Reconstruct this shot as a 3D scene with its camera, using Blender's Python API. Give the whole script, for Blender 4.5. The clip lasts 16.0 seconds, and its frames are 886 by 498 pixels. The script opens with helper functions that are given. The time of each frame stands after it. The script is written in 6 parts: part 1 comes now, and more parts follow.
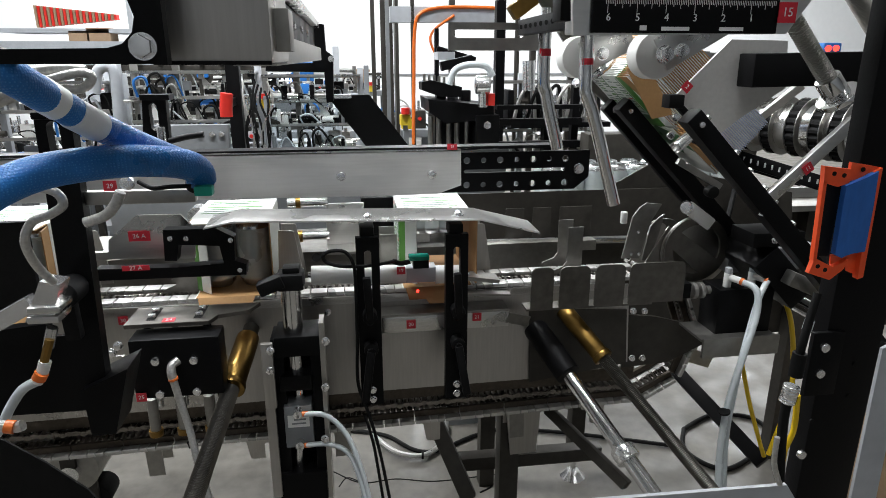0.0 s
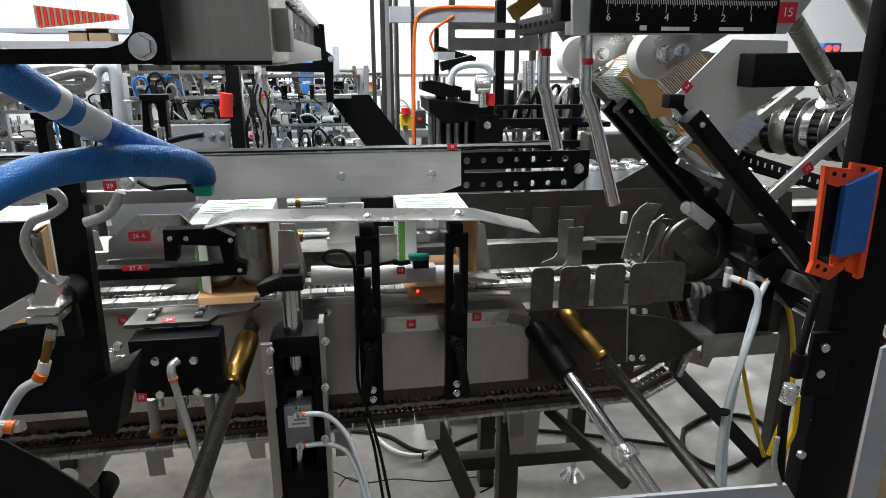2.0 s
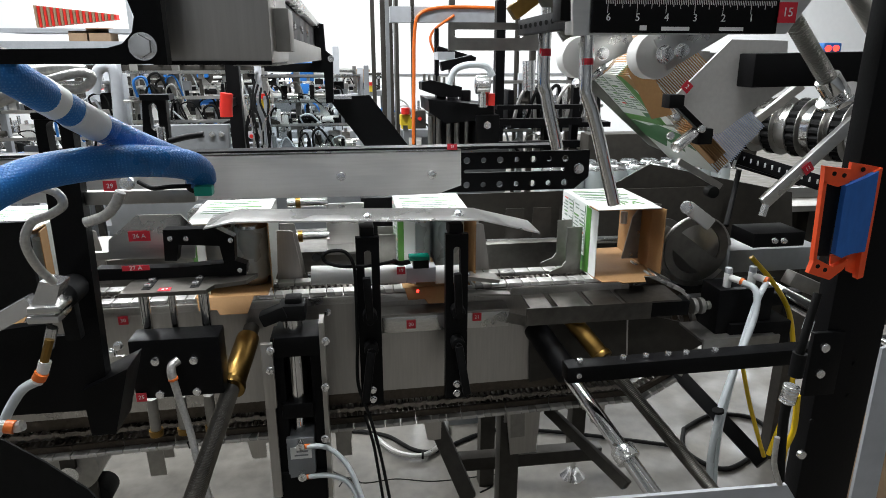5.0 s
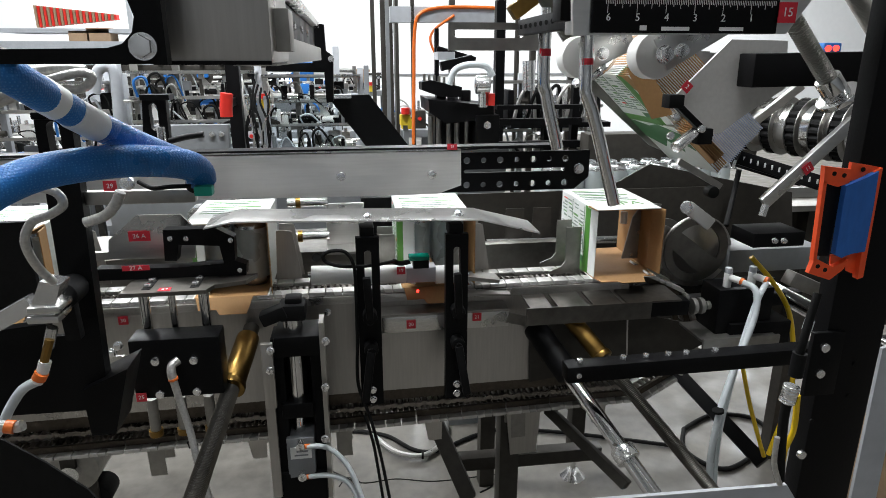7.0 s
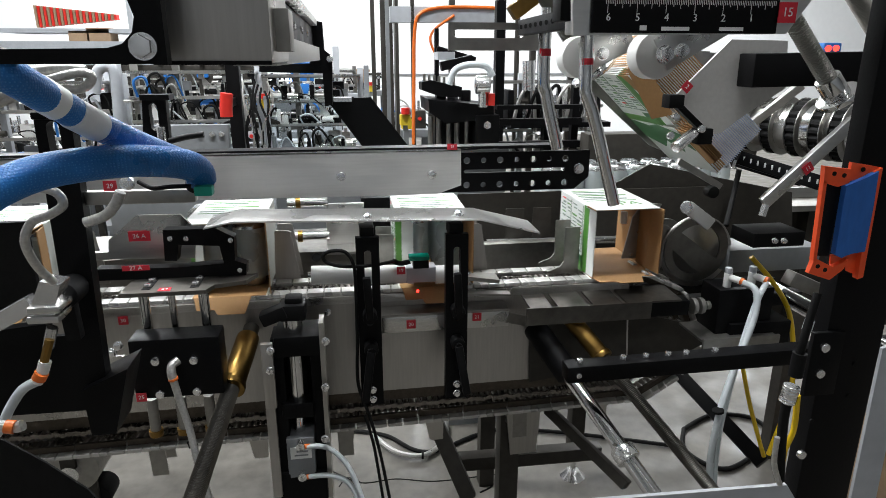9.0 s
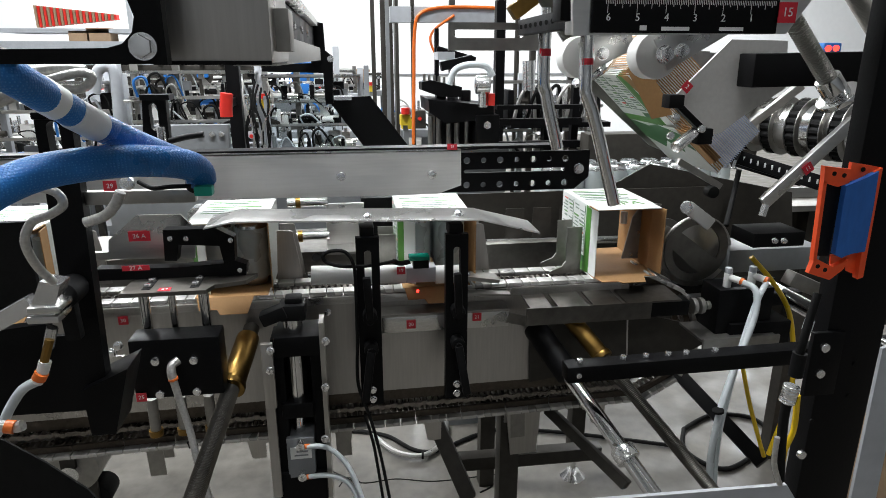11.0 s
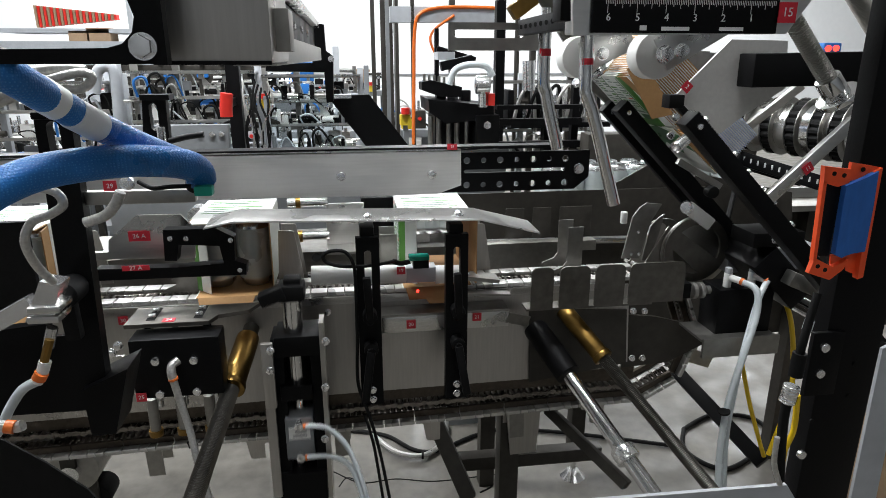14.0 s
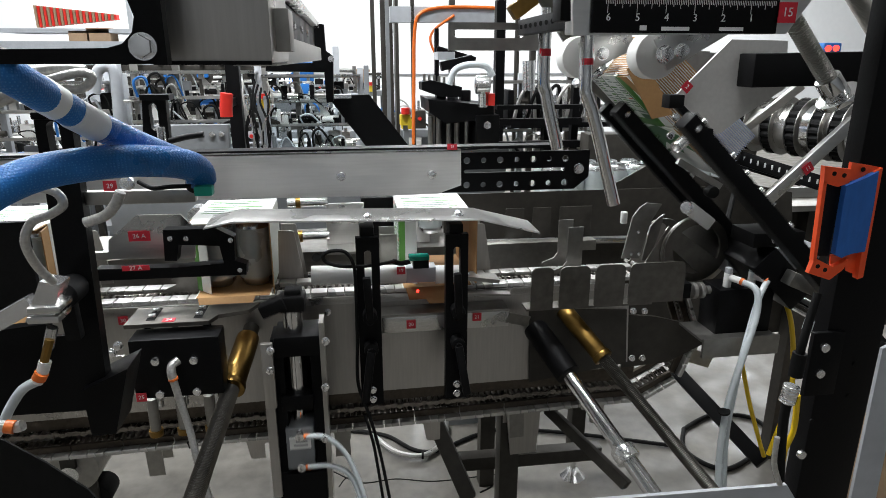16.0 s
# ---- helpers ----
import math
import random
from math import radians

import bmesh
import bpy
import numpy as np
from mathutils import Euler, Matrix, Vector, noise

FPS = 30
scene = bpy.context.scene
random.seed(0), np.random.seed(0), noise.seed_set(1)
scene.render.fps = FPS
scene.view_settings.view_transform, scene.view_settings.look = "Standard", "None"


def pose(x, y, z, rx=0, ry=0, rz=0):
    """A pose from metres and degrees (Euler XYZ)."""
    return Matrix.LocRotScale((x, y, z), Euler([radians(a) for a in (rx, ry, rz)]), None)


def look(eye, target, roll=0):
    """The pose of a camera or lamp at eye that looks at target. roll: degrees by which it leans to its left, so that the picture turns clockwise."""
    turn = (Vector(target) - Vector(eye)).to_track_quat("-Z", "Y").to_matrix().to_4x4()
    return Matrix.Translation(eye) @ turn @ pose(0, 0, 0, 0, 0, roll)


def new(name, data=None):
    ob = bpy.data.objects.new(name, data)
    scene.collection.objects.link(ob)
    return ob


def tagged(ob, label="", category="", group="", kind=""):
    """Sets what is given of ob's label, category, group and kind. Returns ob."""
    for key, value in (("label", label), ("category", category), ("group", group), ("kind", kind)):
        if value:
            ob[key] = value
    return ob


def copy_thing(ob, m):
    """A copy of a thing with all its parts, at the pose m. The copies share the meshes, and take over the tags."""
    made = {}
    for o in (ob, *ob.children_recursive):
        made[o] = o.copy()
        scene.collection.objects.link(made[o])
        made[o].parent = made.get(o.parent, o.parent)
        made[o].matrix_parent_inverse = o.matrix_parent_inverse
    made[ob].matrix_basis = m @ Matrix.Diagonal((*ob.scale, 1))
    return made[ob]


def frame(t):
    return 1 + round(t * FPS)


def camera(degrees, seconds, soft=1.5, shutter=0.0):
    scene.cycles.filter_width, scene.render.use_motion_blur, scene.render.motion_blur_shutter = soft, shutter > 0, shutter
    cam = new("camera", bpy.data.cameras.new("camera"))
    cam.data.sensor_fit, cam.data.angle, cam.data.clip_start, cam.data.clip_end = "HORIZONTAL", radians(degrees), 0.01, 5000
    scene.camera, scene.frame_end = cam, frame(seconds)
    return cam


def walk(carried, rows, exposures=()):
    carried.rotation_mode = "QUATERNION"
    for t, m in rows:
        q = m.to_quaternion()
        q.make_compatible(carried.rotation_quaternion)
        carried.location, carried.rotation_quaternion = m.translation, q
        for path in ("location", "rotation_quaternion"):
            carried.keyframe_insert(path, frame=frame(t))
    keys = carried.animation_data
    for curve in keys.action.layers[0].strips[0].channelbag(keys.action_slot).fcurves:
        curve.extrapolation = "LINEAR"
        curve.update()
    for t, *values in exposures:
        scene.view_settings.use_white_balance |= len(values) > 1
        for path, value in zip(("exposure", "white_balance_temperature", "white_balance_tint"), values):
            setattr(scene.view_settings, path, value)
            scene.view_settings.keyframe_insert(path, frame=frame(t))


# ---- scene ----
# ---- camera ----
cam = camera(70, 16.0, soft=0.75, shutter=0.5)
EYE = (0.0, 0.0, 1.45)
AIM = pose(0, 0, 1.45, 90 - 16.9, 0, -8.3)
walk(cam, [(0, AIM), (16, AIM)], exposures=[(0, 0.0), (16, 0.0)])

# ---- light ----
world = bpy.data.worlds.new("hall_air")
scene.world = world
world.use_nodes = True
world.node_tree.nodes["Background"].inputs[0].default_value = (0.9, 0.95, 1.0, 1)
world.node_tree.nodes["Background"].inputs[1].default_value = 0.1


def ceiling_lamp(x, y, z, sx, sy, watts):
    lamp = bpy.data.lights.new("tube_light", "AREA")
    lamp.shape, lamp.size, lamp.size_y, lamp.energy, lamp.color = "RECTANGLE", sx, sy, watts, (0.95, 0.98, 1.0)
    new("tube_light", lamp).matrix_world = look((x, y, z), (x, y, 0))


LAMPS = [(-1.6, -2.2, 9), (1.8, -2.2, 6), (-1.7, 2.5, 210), (-0.12, 0.88, 125), (-2.5, 5.4, 150), (0.9, 5.4, 80), (4.2, 5.4, 45), (-4.5, 9.0, 260), (1.0, 9.0, 260), (6.0, 9.0, 320)]
for lx, ly, watts in LAMPS:
    ceiling_lamp(lx, ly, 4.33, 1.5, 0.5, watts)


# ---- materials ----
def mat(name, color, rough=0.5, metal=0.0, var=0.15, scale=30.0, bump=0.0, stretch=(1, 1, 1), smear=0.12, emit=0.0, spec=0.5):
    """A surface with fine grain (stretched for brushing) and broad smudges in tone and gloss."""
    m = bpy.data.materials.new(name)
    m.use_nodes = True
    t, n = m.node_tree.links, m.node_tree.nodes
    b = n["Principled BSDF"]
    b.inputs["Roughness"].default_value = rough
    b.inputs["Metallic"].default_value = metal
    b.inputs["Specular IOR Level"].default_value = spec
    co, mp = n.new("ShaderNodeTexCoord"), n.new("ShaderNodeMapping")
    mp.inputs["Scale"].default_value = stretch
    t.new(co.outputs["Object"], mp.inputs[0])
    fine, broad = n.new("ShaderNodeTexNoise"), n.new("ShaderNodeTexNoise")
    fine.inputs["Scale"].default_value, fine.inputs["Detail"].default_value = scale, 5
    broad.inputs["Scale"].default_value, broad.inputs["Detail"].default_value = 7.0, 4
    t.new(mp.outputs[0], fine.inputs["Vector"])
    t.new(co.outputs["Object"], broad.inputs["Vector"])
    add = n.new("ShaderNodeMath")
    add.operation = "ADD"
    t.new(fine.outputs[0], add.inputs[0])
    t.new(broad.outputs[0], add.inputs[1])
    tone = n.new("ShaderNodeMapRange")
    tone.inputs["From Min"].default_value, tone.inputs["From Max"].default_value = 0.6, 1.4
    tone.inputs["To Min"].default_value, tone.inputs["To Max"].default_value = 1 - var, 1 + var
    t.new(add.outputs[0], tone.inputs[0])
    mul = n.new("ShaderNodeVectorMath")
    mul.operation = "SCALE"
    mul.inputs[0].default_value = color
    t.new(tone.outputs[0], mul.inputs["Scale"])
    t.new(mul.outputs[0], b.inputs["Base Color"])
    rg = n.new("ShaderNodeMapRange")
    rg.inputs["From Min"].default_value, rg.inputs["From Max"].default_value = 0.3, 0.7
    rg.inputs["To Min"].default_value, rg.inputs["To Max"].default_value = max(0.03, rough - smear), min(1, rough + smear)
    t.new(broad.outputs[0], rg.inputs[0])
    t.new(rg.outputs[0], b.inputs["Roughness"])
    if bump:
        bp = n.new("ShaderNodeBump")
        bp.inputs["Strength"].default_value, bp.inputs["Distance"].default_value = bump, 0.002
        t.new(fine.outputs[0], bp.inputs["Height"])
        t.new(bp.outputs[0], b.inputs["Normal"])
    if emit:
        b.inputs["Emission Color"].default_value = (*color, 1)
        b.inputs["Emission Strength"].default_value = emit
    return m


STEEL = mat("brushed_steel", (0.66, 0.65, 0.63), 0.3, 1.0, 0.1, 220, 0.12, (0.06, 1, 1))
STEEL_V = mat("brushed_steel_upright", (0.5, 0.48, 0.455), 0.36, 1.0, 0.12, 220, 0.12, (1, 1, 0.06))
BRIGHT = mat("polished_brushed_steel", (0.92, 0.91, 0.89), 0.28, 1.0, 0.08, 220, 0.1, (0.05, 1, 1))
BAR = mat("brushed_bar_steel", (0.86, 0.85, 0.83), 0.42, 1.0, 0.08, 220, 0.15, (0.05, 1, 1))
SATIN = mat("satin_grey_steel", (0.55, 0.54, 0.52), 0.6, 0.4, 0.1, 120, 0.06)
# for dark parts, and for infeed and rear plates whose shade is in the colour
DARK = mat("dark_and_shaded_steel", (0.048, 0.044, 0.038), 0.5, 0.2, 0.25, 50, 0.1, spec=0.25)
DULL = mat("dull_steel", (0.33, 0.32, 0.3), 0.42, 1.0, 0.2, 60, 0.1)
# steel darkened in its colour for the shade on comb, discs, lift plate, spindles
SHADED = mat("shaded_worn_steel", (0.17, 0.16, 0.145), 0.4, 1.0, 0.3, 60, 0.12)
CHROME = mat("chrome", (0.75, 0.75, 0.75), 0.14, 1.0, 0.05, 40, 0, smear=0.06)
ZINC = mat("zinc_bolt", (0.92, 0.92, 0.92), 0.2, 0.93, 0.12, 160, 0.12, smear=0.08)
BLACK = mat("black_anodised", (0.0045, 0.0045, 0.005), 0.42, 0.0, 0.3, 300, 0.08, spec=0.12)
BLACKM = mat("black_plastic", (0.007, 0.007, 0.0075), 0.5, 0.0, 0.3, 200, 0.15, spec=0.14)
RUBBER = mat("black_rubber", (0.009, 0.009, 0.009), 0.65, 0.0, 0.25, 120, 0.2, spec=0.12)
CHAIN = mat("bright_oily_chain", (0.22, 0.2, 0.18), 0.3, 0.95, 0.4, 120, 0.2)
OILY = mat("oily_chain_steel", (0.09, 0.075, 0.06), 0.4, 0.85, 0.4, 120, 0.25)
BRASS = mat("brass", (0.25, 0.15, 0.042), 0.36, 1.0, 0.25, 60, 0.1)
RED = mat("red_label", (0.62, 0.02, 0.04), 0.4, 0, 0.08)
REDP = mat("red_plastic", (0.7, 0.03, 0.02), 0.4, 0, 0.1)
WHITE_INK = mat("white_ink", (0.85, 0.85, 0.85), 0.5, 0, 0.03)
WHITE = mat("white_nylon", (0.78, 0.78, 0.76), 0.4, 0, 0.06, 40, 0.05)
SLAT = mat("pale_conveyor_slat", (0.55, 0.54, 0.52), 0.35, 0.55, 0.15, 60, 0.05)
ORANGE = mat("orange_plastic", (0.85, 0.09, 0.02), 0.42, 0, 0.08, 150, 0.1)
TAPE = mat("blue_tape", (0.02, 0.13, 0.46), 0.6, 0, 0.14, 150, 0.3, (1, 1, 0.3))
CARD = mat("brown_carton_board", (0.36, 0.2, 0.08), 0.75, 0, 0.1, 160, 0.08)
EDGE = mat("pale_board_edges", (0.5, 0.56, 0.7), 0.8, 0, 0.3, 300, 0.2)
PRINT = mat("white_printed_board", (0.76, 0.78, 0.76), 0.4, 0, 0.05, 60, 0.03)
GREEN = mat("green_ink", (0.08, 0.25, 0.04), 0.42, 0, 0.15)
INK = mat("grey_green_ink", (0.2, 0.26, 0.22), 0.45, 0, 0.2)
DGREEN = mat("dark_green_ink", (0.05, 0.16, 0.06), 0.45, 0, 0.2)
GREYHOSE = mat("grey_braided_hose", (0.55, 0.54, 0.52), 0.36, 0.75, 0.3, 260, 0.5)
BAND = mat("silver_grey_band", (0.88, 0.9, 0.92), 0.4, 0, 0.06, 90, 0.1)
WHOSE = mat("pale_air_hose", (0.52, 0.56, 0.58), 0.3, 0, 0.06)
YELLOW = mat("yellow_tube", (0.75, 0.5, 0.01), 0.32, 0, 0.08)
SENSOR = mat("green_sensor_plastic", (0.0, 0.28, 0.2), 0.3, 0, 0.15)
CONCRETE = mat("polished_concrete", (0.135, 0.126, 0.11), 0.5, 0, 0.34, 22, 0.05, smear=0.2)
WALLP = mat("white_wall_paint", (0.8, 0.81, 0.82), 0.7, 0, 0.03, 10, 0.03)
GREYPAINT = mat("grey_machine_paint", (0.2, 0.21, 0.22), 0.45, 0, 0.15, 40, 0.05)
LGREY = mat("light_grey_paint", (0.45, 0.47, 0.5), 0.45, 0, 0.1, 40, 0.05)
BLUEP = mat("blue_plastic_bin", (0.02, 0.16, 0.5), 0.45, 0, 0.1)
AMBER = mat("orange_airline", (0.75, 0.16, 0.02), 0.4, 0, 0.1)
YPAINT = mat("yellow_paint", (0.75, 0.55, 0.03), 0.45, 0, 0.1)
BROWNBOX = mat("brown_cardboard", (0.35, 0.24, 0.15), 0.8, 0, 0.12)
GLOW = mat("lamp_diffuser", (1.0, 1.0, 1.0), 0.5, 0, 0, emit=5.0)
REDGLOW = mat("red_sensor_light", (1.0, 0.03, 0.02), 0.4, 0, 0, emit=5.0)
CAN = mat("aluminium_can", (0.7, 0.71, 0.72), 0.25, 1.0, 0.1, 50, 0)
CANBLUE = mat("pale_can_print", (0.6, 0.66, 0.66), 0.3, 0.25, 0.25, 18, 0)


def sleeve_material():
    """Woven blue sleeve: glints on the raised threads, mixed in as pale dots on a deeper blue."""
    m = mat("blue_braided_sleeve", (0.008, 0.15, 0.46), 0.34, 0, 0.25, 40)
    n, t = m.node_tree.nodes, m.node_tree.links
    b = n["Principled BSDF"]
    vor = n.new("ShaderNodeTexVoronoi")
    vor.inputs["Scale"].default_value, vor.inputs["Randomness"].default_value = 420, 0.35
    co, bp = n.new("ShaderNodeTexCoord"), n.new("ShaderNodeBump")
    t.new(co.outputs["Object"], vor.inputs["Vector"])
    bp.inputs["Strength"].default_value, bp.inputs["Distance"].default_value = 0.8, 0.0008
    t.new(vor.outputs["Distance"], bp.inputs["Height"])
    t.new(bp.outputs[0], b.inputs["Normal"])
    fac = n.new("ShaderNodeMapRange")
    fac.inputs["From Min"].default_value, fac.inputs["From Max"].default_value = 0.38, 0.15
    fac.inputs["To Min"].default_value, fac.inputs["To Max"].default_value = 0.0, 0.55
    t.new(vor.outputs["Distance"], fac.inputs[0])
    mix = n.new("ShaderNodeMix")
    mix.data_type = "RGBA"
    mix.inputs["B"].default_value = (0.1, 0.34, 0.72, 1)
    t.new(fac.outputs[0], mix.inputs["Factor"])
    t.new(b.inputs["Base Color"].links[0].from_socket, mix.inputs["A"])
    t.new(mix.outputs["Result"], b.inputs["Base Color"])
    return m


SLEEVE = sleeve_material()


def clear_material():
    m = bpy.data.materials.new("clear_guard_plastic")
    m.use_nodes = True
    b = m.node_tree.nodes["Principled BSDF"]
    b.inputs["Transmission Weight"].default_value = 1.0
    b.inputs["Roughness"].default_value = 0.05
    b.inputs["IOR"].default_value = 1.05
    b.inputs["Base Color"].default_value = (0.8, 0.86, 0.88, 1)
    return m


CLEAR = clear_material()


# ---- mesh helpers ----
def b_box(bm, x0, x1, z0, z1, y0, y1, bevel=0.0):
    c = Matrix.Translation(((x0 + x1) / 2, (y0 + y1) / 2, (z0 + z1) / 2)) @ Matrix.Diagonal((abs(x1 - x0), abs(y1 - y0), abs(z1 - z0), 1))
    v = bmesh.ops.create_cube(bm, size=1, matrix=c)["verts"]
    if bevel:
        e = list({e for w in v for e in w.link_edges})
        bmesh.ops.bevel(bm, geom=e, offset=bevel, segments=2, affect="EDGES", profile=0.6)
    return bm


def b_beam(bm, p, q, w, d, bevel=0.0):
    """A bar from p to q, w wide in the upright plane of the machine and d deep along y."""
    p, q = Vector(p), Vector(q)
    a = (q - p).normalized()
    s = a.cross(Vector((0, 1, 0)))
    s = s.normalized() if s.length > 1e-4 else Vector((1, 0, 0))
    u = a.cross(s)
    m = Matrix((a, s, u)).transposed().to_4x4()
    m.translation = (p + q) / 2
    v = bmesh.ops.create_cube(bm, size=1, matrix=m @ Matrix.Diagonal(((q - p).length, w, d, 1)))["verts"]
    if bevel:
        e = list({e for x in v for e in x.link_edges})
        bmesh.ops.bevel(bm, geom=e, offset=bevel, segments=2, affect="EDGES", profile=0.6)
    return bm


def b_cyl(bm, p, q, r, r2=None, seg=20, bevel=0.0):
    p, q = Vector(p), Vector(q)
    m = (q - p).to_track_quat("Z", "Y").to_matrix().to_4x4()
    m.translation = (p + q) / 2
    v = bmesh.ops.create_cone(bm, cap_ends=True, segments=seg, radius1=r, radius2=r if r2 is None else r2, depth=(q - p).length, matrix=m)["verts"]
    if bevel:
        e = [e for e in {e for x in v for e in x.link_edges} if any(len(f.verts) > 4 for f in e.link_faces)]
        bmesh.ops.bevel(bm, geom=e, offset=bevel, segments=2, affect="EDGES", profile=0.6)
    return bm


def b_hex(bm, x, z, y, r, depth=0.006):
    """A hexagon bolt head with a washer, facing -y."""
    b_cyl(bm, (x, y, z), (x, y - depth * 0.3, z), r * 1.18, seg=24)
    b_cyl(bm, (x, y - depth * 0.3, z), (x, y - depth * 1.3, z), r, seg=6, bevel=r * 0.12)
    return bm


def b_cap(bm, x, z, y, r):
    """A round socket-head screw, facing -y."""
    b_cyl(bm, (x, y, z), (x, y - r * 0.9, z), r, seg=16, bevel=r * 0.18)
    b_cyl(bm, (x, y - r * 0.88, z), (x, y - r * 0.93, z), r * 0.5, seg=6)
    return bm


def smooth_path(pts, n=8):
    pts = [Vector(p) for p in pts]
    out = []
    for i in range(len(pts) - 1):
        a, b, c, d = pts[max(i - 1, 0)], pts[i], pts[i + 1], pts[min(i + 2, len(pts) - 1)]
        for k in range(n):
            t = k / n
            out.append(0.5 * (2 * b + (c - a) * t + (2 * a - 5 * b + 4 * c - d) * t * t + (3 * b - a - 3 * c + d) * t ** 3))
    return out + [pts[-1]]


def b_tube(bm, pts, r, seg=12, n=8, ripple=0.0, every=2):
    path = smooth_path(pts, n) if n > 1 else [Vector(p) for p in pts]
    side = Vector((0.31, 0.83, 0.46))
    rings = []
    for i, p in enumerate(path):
        a = (path[min(i + 1, len(path) - 1)] - path[max(i - 1, 0)]).normalized()
        s = (side - a * side.dot(a)).normalized()
        u = a.cross(s)
        rr = r * (1 + (ripple if i % every else 0))
        rings.append([bm.verts.new(p + rr * (math.cos(k * 2 * math.pi / seg) * s + math.sin(k * 2 * math.pi / seg) * u)) for k in range(seg)])
        side = s
    for ra, rb in zip(rings, rings[1:]):
        for k in range(seg):
            bm.faces.new((ra[k], ra[(k + 1) % seg], rb[(k + 1) % seg], rb[k]))
    bm.faces.new(rings[0][::-1])
    bm.faces.new(rings[-1])
    return bm


def b_plate(bm, outline, y0, y1, holes=()):
    """A plate of outline (x, z) from y0 to y1, with holes given as further outlines."""
    edges = []
    for loop in (outline, *holes):
        v = [bm.verts.new((x, y0, z)) for x, z in loop]
        edges += [bm.edges.new((v[i], v[(i + 1) % len(v)])) for i in range(len(v))]
    faces = [f for f in bmesh.ops.triangle_fill(bm, edges=edges, use_beauty=True)["geom"] if isinstance(f, bmesh.types.BMFace)]
    top = bmesh.ops.extrude_face_region(bm, geom=faces)["geom"]
    for v in top:
        if isinstance(v, bmesh.types.BMVert):
            v.co.y = y1
    return bm


def ring_of(x, z, r, seg=14):
    return [(x + r * math.cos(k * 2 * math.pi / seg), z + r * math.sin(k * 2 * math.pi / seg)) for k in range(seg)]


def slot_of(x0, z0, x1, z1, r, seg=6):
    """A round-ended slot between two centres."""
    a = math.atan2(z1 - z0, x1 - x0)
    out = []
    for cx, cz, b in ((x1, z1, a - math.pi / 2), (x0, z0, a + math.pi / 2)):
        out += [(cx + r * math.cos(b + math.pi * k / seg), cz + r * math.sin(b + math.pi * k / seg)) for k in range(seg + 1)]
    return out


def thing(name, at=(0, 0, 0), label="", category="", group="", kind=""):
    ob = new(name)
    ob.empty_display_size = 0.02
    ob.location = at
    return tagged(ob, label, category, group, kind)


def base_of(ob):
    while ob.parent:
        ob = ob.parent
    return Vector(ob.location)


def finish(bm, name, material, shift=(0, 0, 0), smooth=True):
    bmesh.ops.recalc_face_normals(bm, faces=bm.faces)
    bmesh.ops.translate(bm, verts=bm.verts, vec=-Vector(shift))
    me = bpy.data.meshes.new(name)
    bm.to_mesh(me)
    bm.free()
    me.materials.append(material)
    if smooth:
        me.shade_smooth()
        me.set_sharp_from_angle(angle=radians(35))
    return me


def part(name, bm, material, parent, label=""):
    ob = new(name, finish(bm, name, material, base_of(parent)))
    ob.parent = parent
    if label:
        ob["label"] = label
    return ob


def solid(name, bm, material, label="", category="", group="", kind="", at=(0, 0, 0)):
    ob = new(name, finish(bm, name, material, at))
    ob.location = at
    return tagged(ob, label, category, group, kind)


def B():
    return bmesh.new()


def lettering(body, size, m, material, parent, name="lettering", depth=0.0003):
    """Letters in the built-in font, laid on at m (their plane's x to the right, y up), as a part."""
    cu = bpy.data.curves.new(name, "FONT")
    cu.body, cu.size, cu.align_x, cu.align_y, cu.extrude, cu.resolution_u = body, size, "CENTER", "CENTER", depth, 2
    tmp = bpy.data.objects.new(name, cu)
    me = bpy.data.meshes.new_from_object(tmp)
    bpy.data.objects.remove(tmp)
    me.transform(Matrix.Translation(-base_of(parent)) @ m)
    me.materials.clear()
    me.materials.append(material)
    ob = new(name, me)
    ob.parent = parent
    return ob


def upright(x, y, z, spin=0):
    return pose(x, y, z, 90, 0, 0) @ pose(0, 0, 0, 0, 0, spin)


def number_tag(body, p, h, w=None, spin=0, size=None):
    x, y, z = p
    w = w or h * 1.05
    t = thing("number_tag", p, "small red adhesive label with white number " + body, "label", "red number labels")
    t.rotation_euler = (0, radians(spin), 0)
    part("backing", b_box(B(), x - w / 2, x + w / 2, z - h / 2, z + h / 2, y - 0.001, y), RED, t)
    lettering(body, size or h * 0.62, upright(x, y - 0.0012, z), WHITE_INK, t)
    return t


# ---- hall ----
solid("floor", b_box(B(), -10, 12, -0.2, 0, -4, 12), CONCRETE, "grey polished concrete floor with fine cracks", "floor", kind="structure")
solid("wall_north", b_box(B(), -10, 12, 0, 4.6, 12, 12.2), WALLP, "plain white painted hall wall", "wall", kind="structure")
# unseen wall behind the camera, grey so that the steel reflects dark
solid("wall_south", b_box(B(), -10, 12, 0, 4.6, -4.0, -3.85), GREYPAINT, "plain unseen hall wall, kept grey to darken reflections", "wall", kind="structure")
solid("wall_west", b_box(B(), -10.2, -10, 0, 4.6, -4.2, 12.2), WALLP, "plain white painted hall wall", "wall", kind="structure")
solid("wall_east", b_box(B(), 12, 12.2, 0, 4.6, -4.2, 12.2), WALLP, "plain white painted hall wall", "wall", kind="structure")
solid("ceiling", b_box(B(), -10.2, 12.2, 4.6, 4.8, -4.2, 12.2), WALLP, "plain white hall ceiling", "ceiling", kind="structure")
